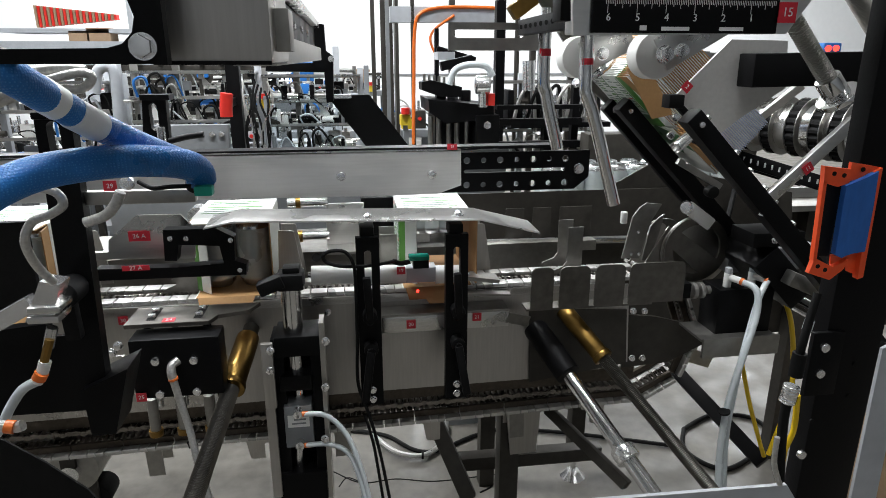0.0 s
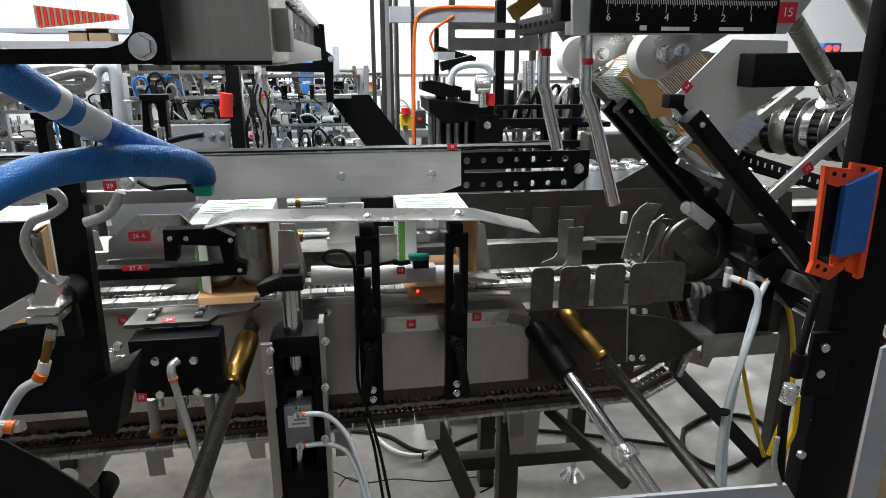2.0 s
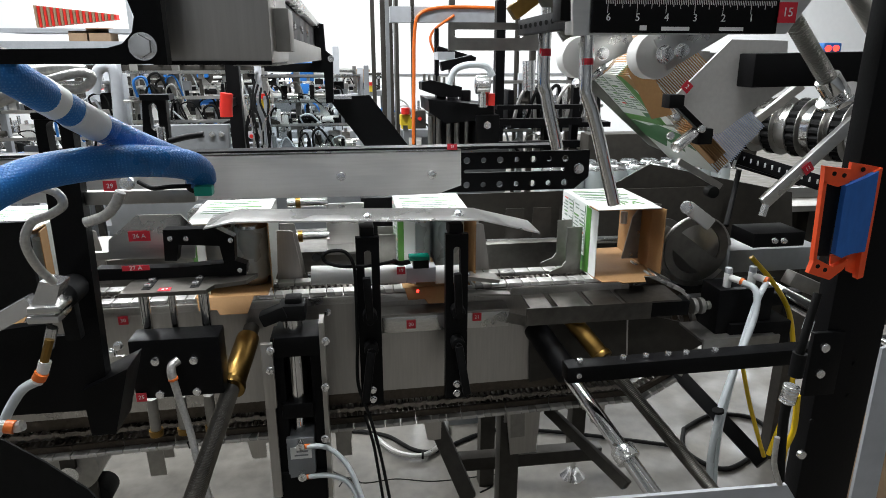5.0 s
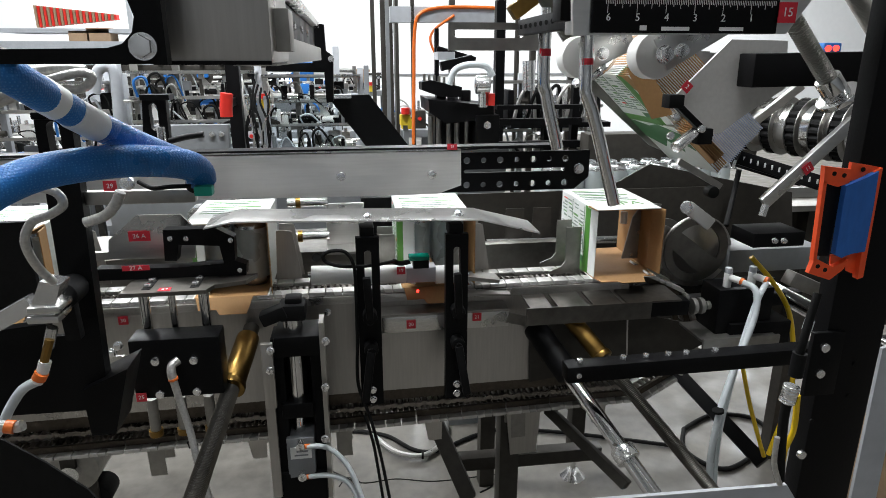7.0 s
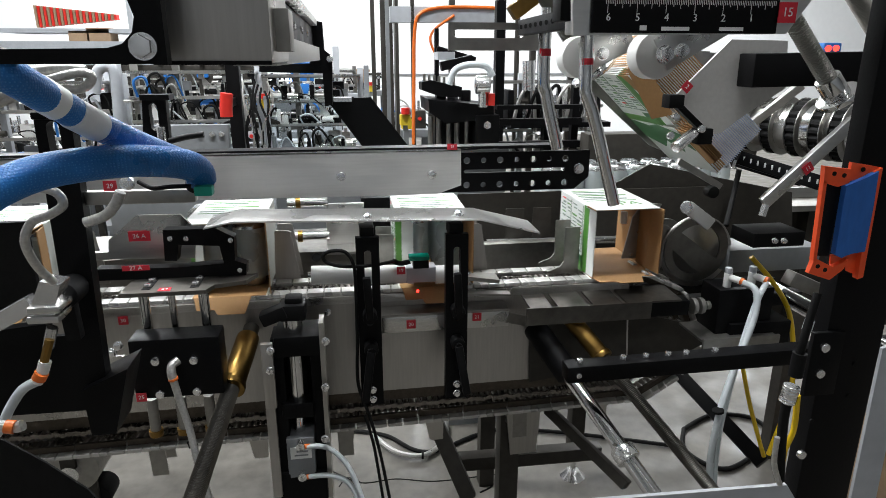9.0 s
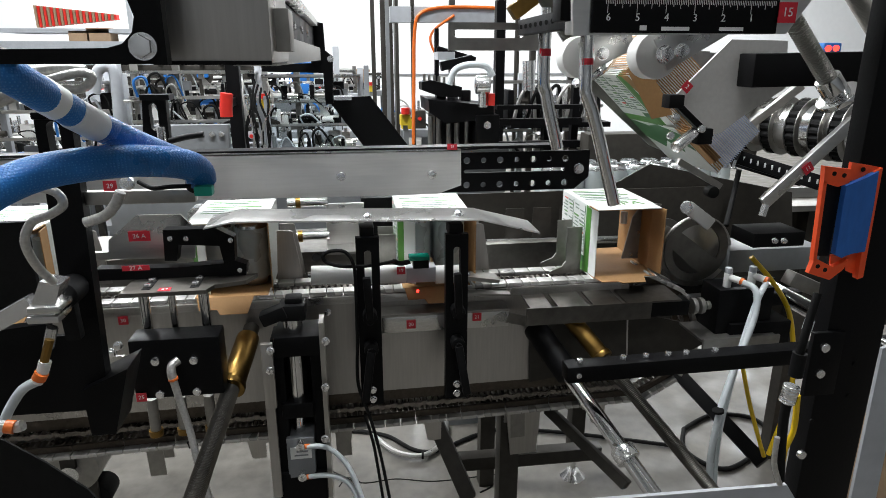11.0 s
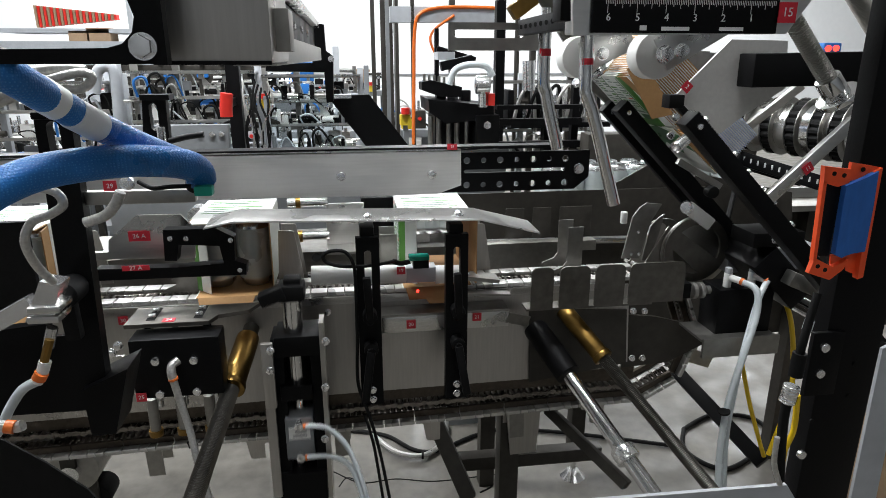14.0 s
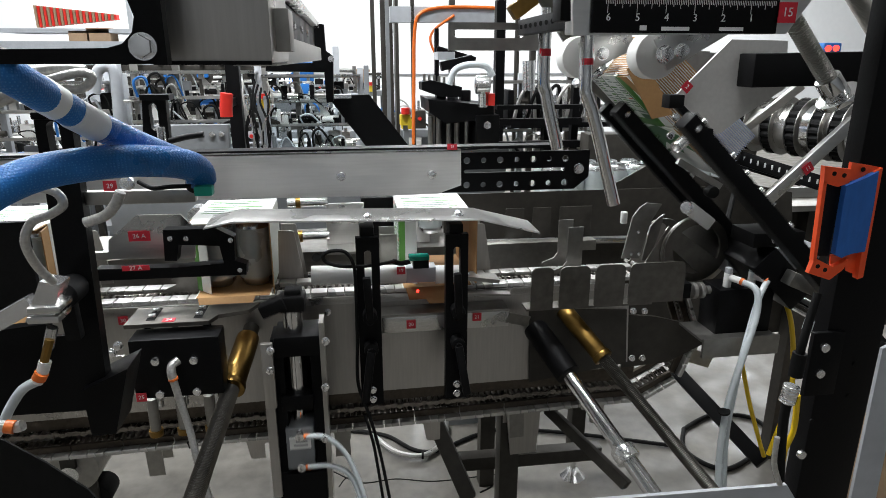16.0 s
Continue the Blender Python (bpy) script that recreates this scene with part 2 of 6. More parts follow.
for lx, ly, watts in LAMPS:
    cl = thing("ceiling_light", (lx, ly, 4.6), "long white ceiling tube light fitting", "lamp", "ceiling lights")
    part("housing", b_box(B(), lx - 0.8, lx + 0.8, 4.45, 4.6, ly - 0.3, ly + 0.3, 0.01), LGREY, cl)
    part("diffuser", b_box(B(), lx - 0.75, lx + 0.75, 4.43, 4.45, ly - 0.25, ly + 0.25), GLOW, cl)

# ---- conveyor body ----
CZ = 1.0   # carton floor height
def machine_frame():
    f = thing("cartoning_machine", (0.1, 1.3, 0.0), "stainless steel cartoning machine frame with welded legs", "machine")
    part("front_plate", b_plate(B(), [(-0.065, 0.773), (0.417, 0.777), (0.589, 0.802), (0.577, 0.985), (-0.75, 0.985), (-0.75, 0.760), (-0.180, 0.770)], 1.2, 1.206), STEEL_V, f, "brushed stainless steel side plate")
    part("back_plate", b_box(B(), -0.9, 0.579, 0.78, 0.985, 1.56, 1.566), DULL, f)
    part("nose_plate", b_plate(B(), [(0.580, 0.784), (0.688, 0.790), (0.779, 0.833), (0.725, 0.882), (0.650, 0.903), (0.571, 0.914)], 1.207, 1.213), DARK, f)
    # dark sheet over the front plate, standing in for the shade at the infeed
    part("infeed_plate", b_plate(B(), [(0.364, 0.772), (0.583, 0.802), (0.574, 0.930), (0.357, 0.946)], 1.194, 1.1985), DARK, f)
    for x, z in ((0.591, 0.924), (0.617, 0.922), (0.598, 0.811), (0.622, 0.810), (-0.059, 0.960)):
        part("bolt", b_hex(B(), x, z, 1.2, 0.006), ZINC, f)
    part("top_rail", b_box(B(), -0.9, 0.56, 0.975, 0.99, 1.2, 1.222), STEEL, f)
    part("slide_rail", b_box(B(), -0.9, 0.62, 0.94, 0.976, 1.27, 1.32), DARK, f)
    part("slide_rail", b_box(B(), -0.9, 0.62, 0.97, 0.996, 1.5, 1.53), DULL, f)
    # legs and cross members below
    for x0, y0 in ((0.34, 1.34), (0.72, 1.84), (-1.2, 1.75), (-1.2, 1.3)):
        part("leg", b_box(B(), x0, x0 + 0.05, 0.1, 0.78, y0, y0 + 0.05, 0.004), DARK, f)
        part("foot_stem", b_cyl(B(), (x0 + 0.025, y0 + 0.025, 0.02), (x0 + 0.025, y0 + 0.025, 0.11), 0.01), ZINC, f)
        part("foot_pad", b_cyl(B(), (x0 + 0.025, y0 + 0.025, 0.0), (x0 + 0.025, y0 + 0.025, 0.025), 0.045, 0.022, 24), ZINC, f)
    part("cross_bar", b_beam(B(), (0.252, 1.500, 0.365), (0.675, 1.500, 0.362), 0.04, 0.04, 0.003), DARK, f)
    part("return_track", b_box(B(), -0.9, 0.56, 0.715, 0.735, 1.262, 1.44), OILY, f)
    part("return_guide", b_beam(B(), (-0.9, 1.232, 0.732), (0.62, 1.232, 0.758), 0.03, 0.006), OILY, f)
    ser = B()
    for i in range(112):
        x = -0.88 + i * 0.0132
        z = 0.712 + 0.018 * (x + 0.9) / 1.5 + 0.0015 * math.sin(i * 2.3)
        b_cyl(ser, (x, 1.218, z), (x, 1.242, z), 0.0058, seg=8)
        b_box(ser, x - 0.0075, x + 0.0075, z - 0.004, z + 0.004, 1.2185, 1.2215, 0.001)
    part("return_chain", ser, CHAIN, f, "oily roller chain of the return run")
    part("brace", b_beam(B(), (0.464, 1.350, 0.603), (0.592, 1.150, 0.514), 0.024, 0.03, 0.003), DARK, f)
    part("brace", b_beam(B(), (0.853, 1.450, 0.631), (0.964, 1.200, 0.500), 0.035, 0.035, 0.003), BLACK, f)
    part("brace", b_beam(B(), (0.190, 1.450, 0.533), (0.265, 1.350, 0.361), 0.04, 0.04, 0.003), DARK, f)
    part("hanging_plate", b_plate(B(), [(0.346, 0.646), (0.437, 0.654), (0.427, 0.504), (0.362, 0.502)], 1.32, 1.325), STEEL_V, f)
    return f


machine_frame()


def return_sprocket():
    t = thing("idler_sprocket", (-0.668, 1.350, 0.563), "dull steel idler drum under the return chain", "sprocket")
    x, z = -0.628, 0.589
    part("drum", b_cyl(B(), (x, 1.28, z), (x, 1.42, z), 0.055, seg=32, bevel=0.003), DULL, t)
    part("hub", b_cyl(B(), (x, 1.262, z), (x, 1.28, z), 0.02, seg=20), ZINC, t)
    part("hanger", b_box(B(), x - 0.015, x + 0.015, z, 0.77, 1.265, 1.275), DARK, t)
    part("lower_roller", b_cyl(B(), (x + 0.03, 1.3, z - 0.09), (x + 0.03, 1.36, z - 0.09), 0.03, seg=24, bevel=0.003), RUBBER, t)
    part("lower_arm", b_box(B(), x + 0.02, x + 0.04, z - 0.09, z, 1.29, 1.299), DARK, t)


return_sprocket()


# ---- lead screws ----
def lead_screw(p, q, r, sleeve, threaded=True):
    t = thing("lead_screw", p, "long threaded steel adjusting spindle with brass nut" if sleeve else "smooth polished steel guide rod with clamp collar", "spindle", "adjusting spindles")
    p, q = Vector(p), Vector(q)
    bm = B()
    if threaded:
        n = 300
        b_tube(bm, [p.lerp(q, i / n) for i in range(n + 1)], r, 14, 1, 0.11, 2)
    else:
        b_cyl(bm, p, q, r, seg=24)
    part("rod", bm, SHADED if threaded else CHROME, t)
    a = (q - p).normalized()
    if sleeve:
        part("nut", b_cyl(B(), p + a * (sleeve - 0.12), p + a * sleeve, r * 1.55, seg=28, bevel=0.002), BRASS, t, "long brass threaded sleeve")
        part("nut_rim", b_cyl(B(), p + a * sleeve, p + a * (sleeve + 0.012), r * 1.75, seg=28, bevel=0.002), BRASS, t)
    else:
        part("collar", b_cyl(B(), p + a * 0.285, p + a * 0.31, r * 1.6, seg=28, bevel=0.002), ZINC, t, "split clamp collar")
        part("clamp_screw", b_cyl(B(), p + a * 0.297 + Vector((-r * 1.5, 0, r * 1.5)), p + a * 0.297 + Vector((-r * 1.5, 0, r * 0.2)), 0.005), ZINC, t)
        part("bushing", b_cyl(B(), p - a * 0.02, p + a * 0.11, r * 1.8, seg=28, bevel=0.002), BLACK, t)
    return t


lead_screw((-0.207, 1.190, 0.940), (-0.255, 0.800, 0.815), 0.0138, 0.15)
lead_screw((0.434, 1.190, 0.935), (0.638, 0.840, 0.680), 0.0118, 0.115)
lead_screw((0.381, 1.190, 0.886), (0.514, 0.840, 0.698), 0.0145, 0, False)


# ---- carton conveyor: chain flights ----
PITCH, LEFT, RIGHT = 0.405, -0.952, 0.60
TOPZ = 0.987
RUN = RIGHT - LEFT
LOOP = 10 * PITCH
# the return run rises towards the infeed: a larger turn at the far end, a smaller one at the infeed
RAD_L, RAD_R = 0.16, 0.141
ARC_L, ARC_R = math.pi * RAD_L, LOOP - 2 * RUN - math.pi * RAD_L


def chain_point(u):
    """Place and tilt (degrees about y) on the chain loop at length u: the upper run goes to -x, the lower one back."""
    u %= LOOP
    if u < RUN:
        return RIGHT - u, TOPZ, 0.0
    u -= RUN
    if u < ARC_L:
        a = math.pi * u / ARC_L
        return LEFT - RAD_L * math.sin(a), TOPZ - RAD_L + RAD_L * math.cos(a), -math.degrees(a)
    u -= ARC_L
    if u < RUN:
        return LEFT + u, TOPZ - 2 * (RAD_L + (RAD_R - RAD_L) * u / RUN), -181.4
    a = math.pi * (u - RUN) / ARC_R
    return RIGHT + RAD_R * math.sin(a), TOPZ - RAD_R - RAD_R * math.cos(a), -180.0 - math.degrees(a)


def chain_flight(kind):
    f = thing("chain_flight", (0, 0, 0), "steel carton pusher plate on a pale slatted chain length", "conveyor flight", "chain flights")
    n, half = 3, PITCH / 8
    step = PITCH / 4 / n
    for y0, y1 in ((1.2075, 1.234), (1.274, 1.302)):
        for i in range(n):
            x = (i + 0.5) * step - half
            part("slat", b_box(B(), x - step / 2 + 0.001, x + step / 2 - 0.001, 0.004, 0.012, y0, y1, 0.001), SLAT, f)
        part("chain_underside", b_box(B(), -half + 0.001, half - 0.001, -0.01, 0.003, y0 + 0.016, y1 - 0.003), OILY, f)
    bm = B()
    k = 8
    for i in range(k):
        x = (i + 0.5) * 2 * half / k - half
        b_cyl(bm, (x, 1.238, 0.002), (x, 1.266, 0.002), 0.0052, seg=10)
        for y in (1.2395, 1.2615):
            w = 0.0085 if i % 2 else 0.0062
            b_box(bm, x - w, x + w, -0.003, 0.007, y, y + 0.0025, 0.0012)
    part("roller_chain", bm, CHAIN, f, "oily roller chain with bright link edges")
    for y in {"tall": (1.3, 1.36), "short": (1.265, 1.33), "plain": ()}[kind]:
        tall = kind == "tall"
        if tall:
            pts = [(-0.02, 0.0), (0.034, 0.0), (0.031, 0.03), (0.018, 0.115), (0.012, 0.118), (-0.014, 0.118)]
        else:
            pts = [(-0.042, 0.004), (0.027, 0.0), (0.027, 0.111), (-0.007, 0.111), (-0.007, 0.034), (-0.016, 0.022), (-0.042, 0.012)]
        part("pusher_plate", b_plate(B(), pts, y, y + 0.003), STEEL_V if tall else DULL, f)
        fx = -0.02 if tall else 0.027
        part("pusher_foot", b_box(B(), fx - 0.003, fx + 0.016, -0.004, 0.003, y, y + 0.02), DULL, f)
    return f


FLIGHTS = []
for i in range(40):
    kind = ("tall", "plain", "short", "plain")[i % 4]
    FLIGHTS.append(chain_flight(kind) if i < 3 else copy_thing(FLIGHTS[(0, 1, 2, 1)[i % 4]], Matrix()))


# ---- cartons ----
CW, CH, CD = 0.145, 0.148, 0.165
CX0, CY = 0.498, 1.25
FLAP = 0.045


def carton():
    c = thing("carton", (0, 0, 0), "open white and green printed beer can carton with brown inside", "carton", "cartons")
    th = 0.0012
    bottom = part("bottom_panel", b_box(B(), 0, CW, 0, th, 0, CD), CARD, c)
    part("outer_face", b_box(B(), 0, CW, -0.0012, -0.0001, -FLAP, CD), PRINT, bottom)
    flat = Matrix(((1, 0, 0, 0), (0, 0, 1, 0), (0, -1, 0, -0.0013), (0, 0, 0, 1)))
    part("grass_print", b_plate(B(), [(0.02, -FLAP), (CW * 0.5, -FLAP), (CW * 0.36, -0.01), (CW * 0.62, 0.02), (CW * 0.4, 0.06), (CW * 0.6, 0.1), (CW * 0.42, CD), (0.0, CD), (0.012, 0.08), (0.0, 0.03)], 0, 0.0004), DGREEN, bottom).matrix_local = flat
    part("bottom_flap", b_box(B(), 0.003, CW - 0.003, 0, th, -FLAP, 0), CARD, c)
    part("flap_lip", b_plate(B(), [(0.006, 0.0), (CW - 0.03, 0.0), (CW - 0.042, -0.036), (0.052, -0.036), (0.046, -0.026), (0.012, -0.026)], 0, th), CARD, c)
    left = part("left_panel", b_box(B(), -th, 0, 0, CH, 0, CD), PRINT, c)
    part("inner_face", b_box(B(), 0.0001, 0.0008, 0, CH, 0, CD), CARD, left)
    part("grass_print", b_box(B(), -th - 0.0005, -th, 0, 0.02, 0.01, CD), GREEN, left)
    part("grass_print", b_box(B(), -th - 0.0005, -th, 0.02, 0.034, 0.0, CD * 0.3), DGREEN, left)
    part("green_band", b_box(B(), -th - 0.0006, -th, 0.0, CH, 0.0, 0.009), GREEN, left)
    part("frame_line", b_box(B(), -th - 0.0006, -th, 0.04, CH - 0.005, 0.016, 0.018), DGREEN, left)
    part("frame_line", b_box(B(), -th - 0.0006, -th, 0.04, CH - 0.005, 0.09, 0.092), DGREEN, left)
    for i in range(13):
        for j, (a, w) in enumerate(((0.022, 0.028), (0.055, 0.032), (0.096, 0.026), (0.128, 0.03))):
            if (i * 3 + j * 5) % 11 == 0:
                continue
            z = 0.138 - 0.0078 * i
            h = 0.0026 if (i + j) % 4 else 0.0042
            part("print_bar", b_box(B(), -th - 0.0006, -th, z - h, z, a, a + w - 0.004 * ((i + 2 * j) % 4)), GREEN if (i + 2 * j) % 5 == 0 else REDP if (i * 7 + j) % 23 == 3 else INK, left)
    part("left_flap", b_box(B(), -th, 0, 0.003, CH - 0.003, -FLAP, 0), PRINT, left)
    part("green_edge", b_box(B(), -th - 0.0005, -th, 0.003, CH - 0.003, -0.015, 0), GREEN, left)
    right = part("right_panel", b_box(B(), 0, th, 0, CH, 0, CD), PRINT, c)
    part("inner_face", b_box(B(), -0.001, -0.0001, 0, CH, 0, CD), CARD, right)
    part("right_flap", b_box(B(), -0.0008, th - 0.0002, 0.003, CH - 0.003, -FLAP, 0), CARD, right).matrix_local = pose(0, 0, 0, 0, 0, 9)
    top = part("top_panel", b_box(B(), 0, CW, 0, th, 0, CD), PRINT, c)
    part("inner_face", b_box(B(), 0.0004, CW - 0.0004, -0.0009, -0.0001, -FLAP, CD), CARD, top)
    lettering("IIPA", 0.042, pose(CW * 0.6, 0.008, th + 0.0004), GREEN, top)
    for i in range(7):
        part("print_bar", b_box(B(), 0.012, CW - 0.02 - 0.012 * (i % 3), th, th + 0.0005, 0.036 + 0.017 * i, 0.04 + 0.017 * i + 0.004 * (i % 2)), (GREEN, INK, DGREEN)[i % 3], top)
    part("top_flap", b_box(B(), 0.003, CW - 0.003, 0, th, -FLAP, 0), PRINT, top)
    return c


CARTONS = [carton()]
for i in range(13):
    CARTONS.append(copy_thing(CARTONS[0], Matrix()))


def can_mesh(bm):
    prof = [(0.0, 0.006), (0.022, 0.004), (0.025, 0.0), (0.031, 0.008), (0.033, 0.016), (0.033, 0.122), (0.0285, 0.134), (0.0265, 0.136), (0.0265, 0.139), (0.025, 0.139), (0.0245, 0.134), (0.0, 0.133)]
    seg = 28
    rings = [[bm.verts.new((r * math.cos(k * 2 * math.pi / seg), r * math.sin(k * 2 * math.pi / seg), z)) for k in range(seg)] for r, z in prof[1:-1]]
    for a, b in zip(rings, rings[1:]):
        for k in range(seg):
            bm.faces.new((a[k], a[(k + 1) % seg], b[(k + 1) % seg], b[k]))
    bm.faces.new(rings[0][::-1])
    bm.faces.new(rings[-1])
    return bm


def can():
    c = thing("can", (0, 0, 0), "silver aluminium drinks can with pale printed wrap", "can", "drinks cans")
    part("body", can_mesh(B()), CAN, c)
    part("printed_wrap", b_cyl(B(), (0, 0, 0.017), (0, 0, 0.12), 0.0333, seg=28), CANBLUE, c)
    part("tab", b_box(B(), -0.008, 0.008, 0.1345, 0.136, -0.012, 0.012), CAN, c)
    return c


CANS = []
for i in range(12):
    for j in range(4):
        CANS.append(((i, j), copy_thing(CANS[0][1], Matrix()) if CANS else can()))
# the queue of filled cans waiting behind the conveyor
for i in range(9):
    for j in range(2):
        copy_thing(CANS[0][1], pose(0.6 + 0.068 * i, 1.83 + 0.068 * j, 1.0, 0, 0, 37 * i + 71 * j))
lane = thing("can_lane", (0.9, 1.83, 0), "steel can infeed lane with side rails", "conveyor")
part("deck", b_box(B(), 0.2, 1.6, 0.98, 0.998, 1.77, 1.97), DULL, lane)
part("side_rail", b_box(B(), 0.2, 1.6, 1.03, 1.06, 1.76, 1.768), STEEL, lane)
part("stand", b_box(B(), 1.5, 1.55, 0, 0.98, 1.85, 1.9), DARK, lane)
part("stand", b_box(B(), 0.4, 0.45, 0, 0.98, 1.85, 1.9), DARK, lane)
part("back_wall", b_box(B(), 0.25, 1.0, 0.9, 1.05, 1.7, 1.705), DARK, lane)


# ---- guide strip on two slotted posts, in front of the cartons ----
def guide_strip():
    g = thing("guide_strip", (0.1, 1.15, 0.8), "bent stainless guide strip on two black slotted posts", "guide rail")
    bm = B()
    y0, y1 = 1.085, 1.172
    prof = [(-0.253, 1.145, 1.173), (-0.205, 1.145, 1.183), (0.228, 1.145, 1.171), (0.339, 1.145, 1.142)]
    rows = [[bm.verts.new((x, y, z + dz)) for y, dz in ((y0, -0.004), (y0, -0.0015), (y1, 0.0), (y1, -0.003))] for x, _, z in prof]
    for a, b in zip(rows, rows[1:]):
        for k in range(4):
            bm.faces.new((a[k], a[(k + 1) % 4], b[(k + 1) % 4], b[k]))
    bm.faces.new(rows[0])
    bm.faces.new(rows[-1][::-1])
    part("strip", bm, BRIGHT, g, "long bent stainless strip")
    for x in (0.025, 0.190):
        z = 1.172
        part("screw", b_cyl(b_cyl(B(), (x, 1.112, z), (x, 1.112, z + 0.006), 0.0088, 0.0078, 24), (x, 1.112, z + 0.006), (x, 1.112, z + 0.0105), 0.0078, 0.003, 24), ZINC, g)
        part("washer", b_cyl(B(), (x, 1.112, z - 0.004), (x, 1.112, z + 0.001), 0.0115, seg=24), ZINC, g)
    for a, b in (((0.026), (0.019)), ((0.185), (0.185))):
        x, z0, z1 = (a + b) / 2, 0.808, 1.142
        post = part("slotted_post", b_plate(B(), [(x - 0.021, z0), (x + 0.021, z0), (x + 0.021, z1), (x - 0.021, z1)], 1.09, 1.105, [slot_of(x, z0 + 0.17, x, z1 - 0.03, 0.0065)]), BLACK, g)
        part("cap_block", b_box(B(), x - 0.013, x + 0.013, z1 - 0.005, z1 + 0.016, 1.1, 1.14, 0.002), BLACKM, g)
        part("inner_rail", b_box(B(), x - 0.016, x + 0.016, z0 + 0.17, z0 + 0.23, 1.1055, 1.112), RUBBER, g)
        for dz in (0.012, 0.032):
            part("bolt", b_hex(B(), x + 0.001, z0 + dz, 1.09, 0.006), ZINC, g)
        for dz, s in ((0.19, -1), (0.125, 1)):
            bm = B()
            b_cyl(bm, (x, 1.09, z0 + dz), (x, 1.066, z0 + dz), 0.013, seg=20, bevel=0.002)
            b_cyl(bm, (x, 1.07, z0 + dz), (x, 1.06, z0 + dz), 0.006, seg=6)
            if s > 0:
                b_beam(bm, (x, 1.064, z0 + dz), (x + 0.016 - 0.03 * (x < 0.1), 1.06, z0 + dz - 0.1), 0.015, 0.012, 0.003)
            else:
                b_beam(bm, (x, 1.064, z0 + dz), (x - 0.004, 1.06, z0 + dz + 0.08), 0.014, 0.012, 0.003)
            part("clamp_lever", bm, BLACKM, g)
    return g


guide_strip()


def lower_guide():
    g = thing("lower_guide", (0.2, 1.16, 0.9), "stainless lower guide bar with folded lip", "guide rail")
    part("bar", b_box(B(), 0.047, 0.302, 0.928, 0.962, 1.15, 1.155, 0.001), STEEL, g)
    part("lip", b_box(B(), 0.048, 0.301, 0.961, 0.966, 1.15, 1.198), DULL, g)
    part("bent_end", b_beam(B(), (0.299, 1.150, 0.947), (0.349, 1.170, 0.927), 0.022, 0.004), DULL, g)
    part("upper_lip", b_beam(B(), (0.223, 1.185, 0.990), (0.311, 1.185, 0.985), 0.004, 0.022), DULL, g)
    part("leaf_spring", b_beam(B(), (0.217, 1.200, 1.024), (0.288, 1.200, 1.013), 0.008, 0.04), DULL, g)
    number_tag("20", (0.104, 1.148, 0.945), 0.017, 0.018)
    number_tag("21", (0.236, 1.148, 0.953), 0.017, 0.018)


lower_guide()


# ---- long top bar with perforated extension ----
def top_bar():
    g = thing("top_bar", (0.0, 1.24, 1.19), "long brushed stainless top bar with domed screws", "guide rail")
    part("bar", b_plate(B(), [(-0.9, 1.194), (0.085, 1.185), (0.171, 1.186), (0.218, 1.202), (0.217, 1.273), (-0.9, 1.274)], 1.24, 1.246), BAR, g)
    part("top_flange", b_box(B(), -0.9, 0.217, 1.273 - 0.002, 1.273 + 0.002, 1.24, 1.29), BRIGHT, g)
    part("edge_strip", b_box(B(), -0.9, 0.413, 1.273 + 0.0025, 1.276 + 0.003, 1.245, 1.285), BLACK, g)
    for x, z in ((-0.020, 1.227), (0.158, 1.226)):
        part("domed_screw", b_cyl(B(), (x, 1.24, z), (x, 1.232, z), 0.0105, 0.008, 24, 0.002), ZINC, g)
    number_tag("28", (0.199, 1.238, 1.280), 0.012, 0.02)
    # perforated bracket
    p = thing("perforated_bracket", (0.3, 1.25, 1.2), "black perforated adjusting bracket with slot", "bracket")
    x0, x1 = 0.219, 0.489
    z0, z1 = 1.186, 1.266
    zm = (z0 + z1) / 2 + 0.002
    holes = []
    n = 7
    for i in range(n):
        for z in (z0 + 0.014, z1 - 0.016):
            x = x0 + 0.012 + i * (x1 - x0 - 0.05) / (n - 0.6)
            holes.append(ring_of(x, z, 0.0068 if i % 2 == 0 else 0.0056, 12))
    holes.append(slot_of(x0 - 0.0 + 0.01, zm, x1 - 0.055, zm, 0.0035))
    holes.append(ring_of(x1 - 0.022, zm, 0.011, 16))
    part("plate", b_plate(B(), [(x0 - 0.05, z0), (x1 - 0.03, z0), (x1, z0 + 0.025), (x1, z1), (x0 - 0.05, z1)], 1.25, 1.258, holes), BLACK, p)
    bm = B()
    b_cyl(bm, (x1 - 0.022, 1.256, zm), (x1 - 0.022, 1.244, zm), 0.0095, seg=20, bevel=0.001)
    part("pivot_bolt", bm, ZINC, p)


top_bar()


def bent_rod(name_pts, r=0.0095):
    t = thing("bent_rod", name_pts[0], "polished bent steel hold-down rod", "rod", "bent hold-down rods")
    part("rod", b_tube(B(), name_pts, r, 18, 6), CHROME, t)
    a = Vector(name_pts[0])
    part("clamp_mark", b_cyl(B(), a.lerp(Vector(name_pts[1]), 0.5), a.lerp(Vector(name_pts[1]), 0.62), r * 1.03, seg=18), RED, t)
    part("end_cap", b_cyl(B(), a + Vector((0, 0, 0.001)), a + Vector((0, 0, 0.012)), r * 0.7), ZINC, t)
    return t


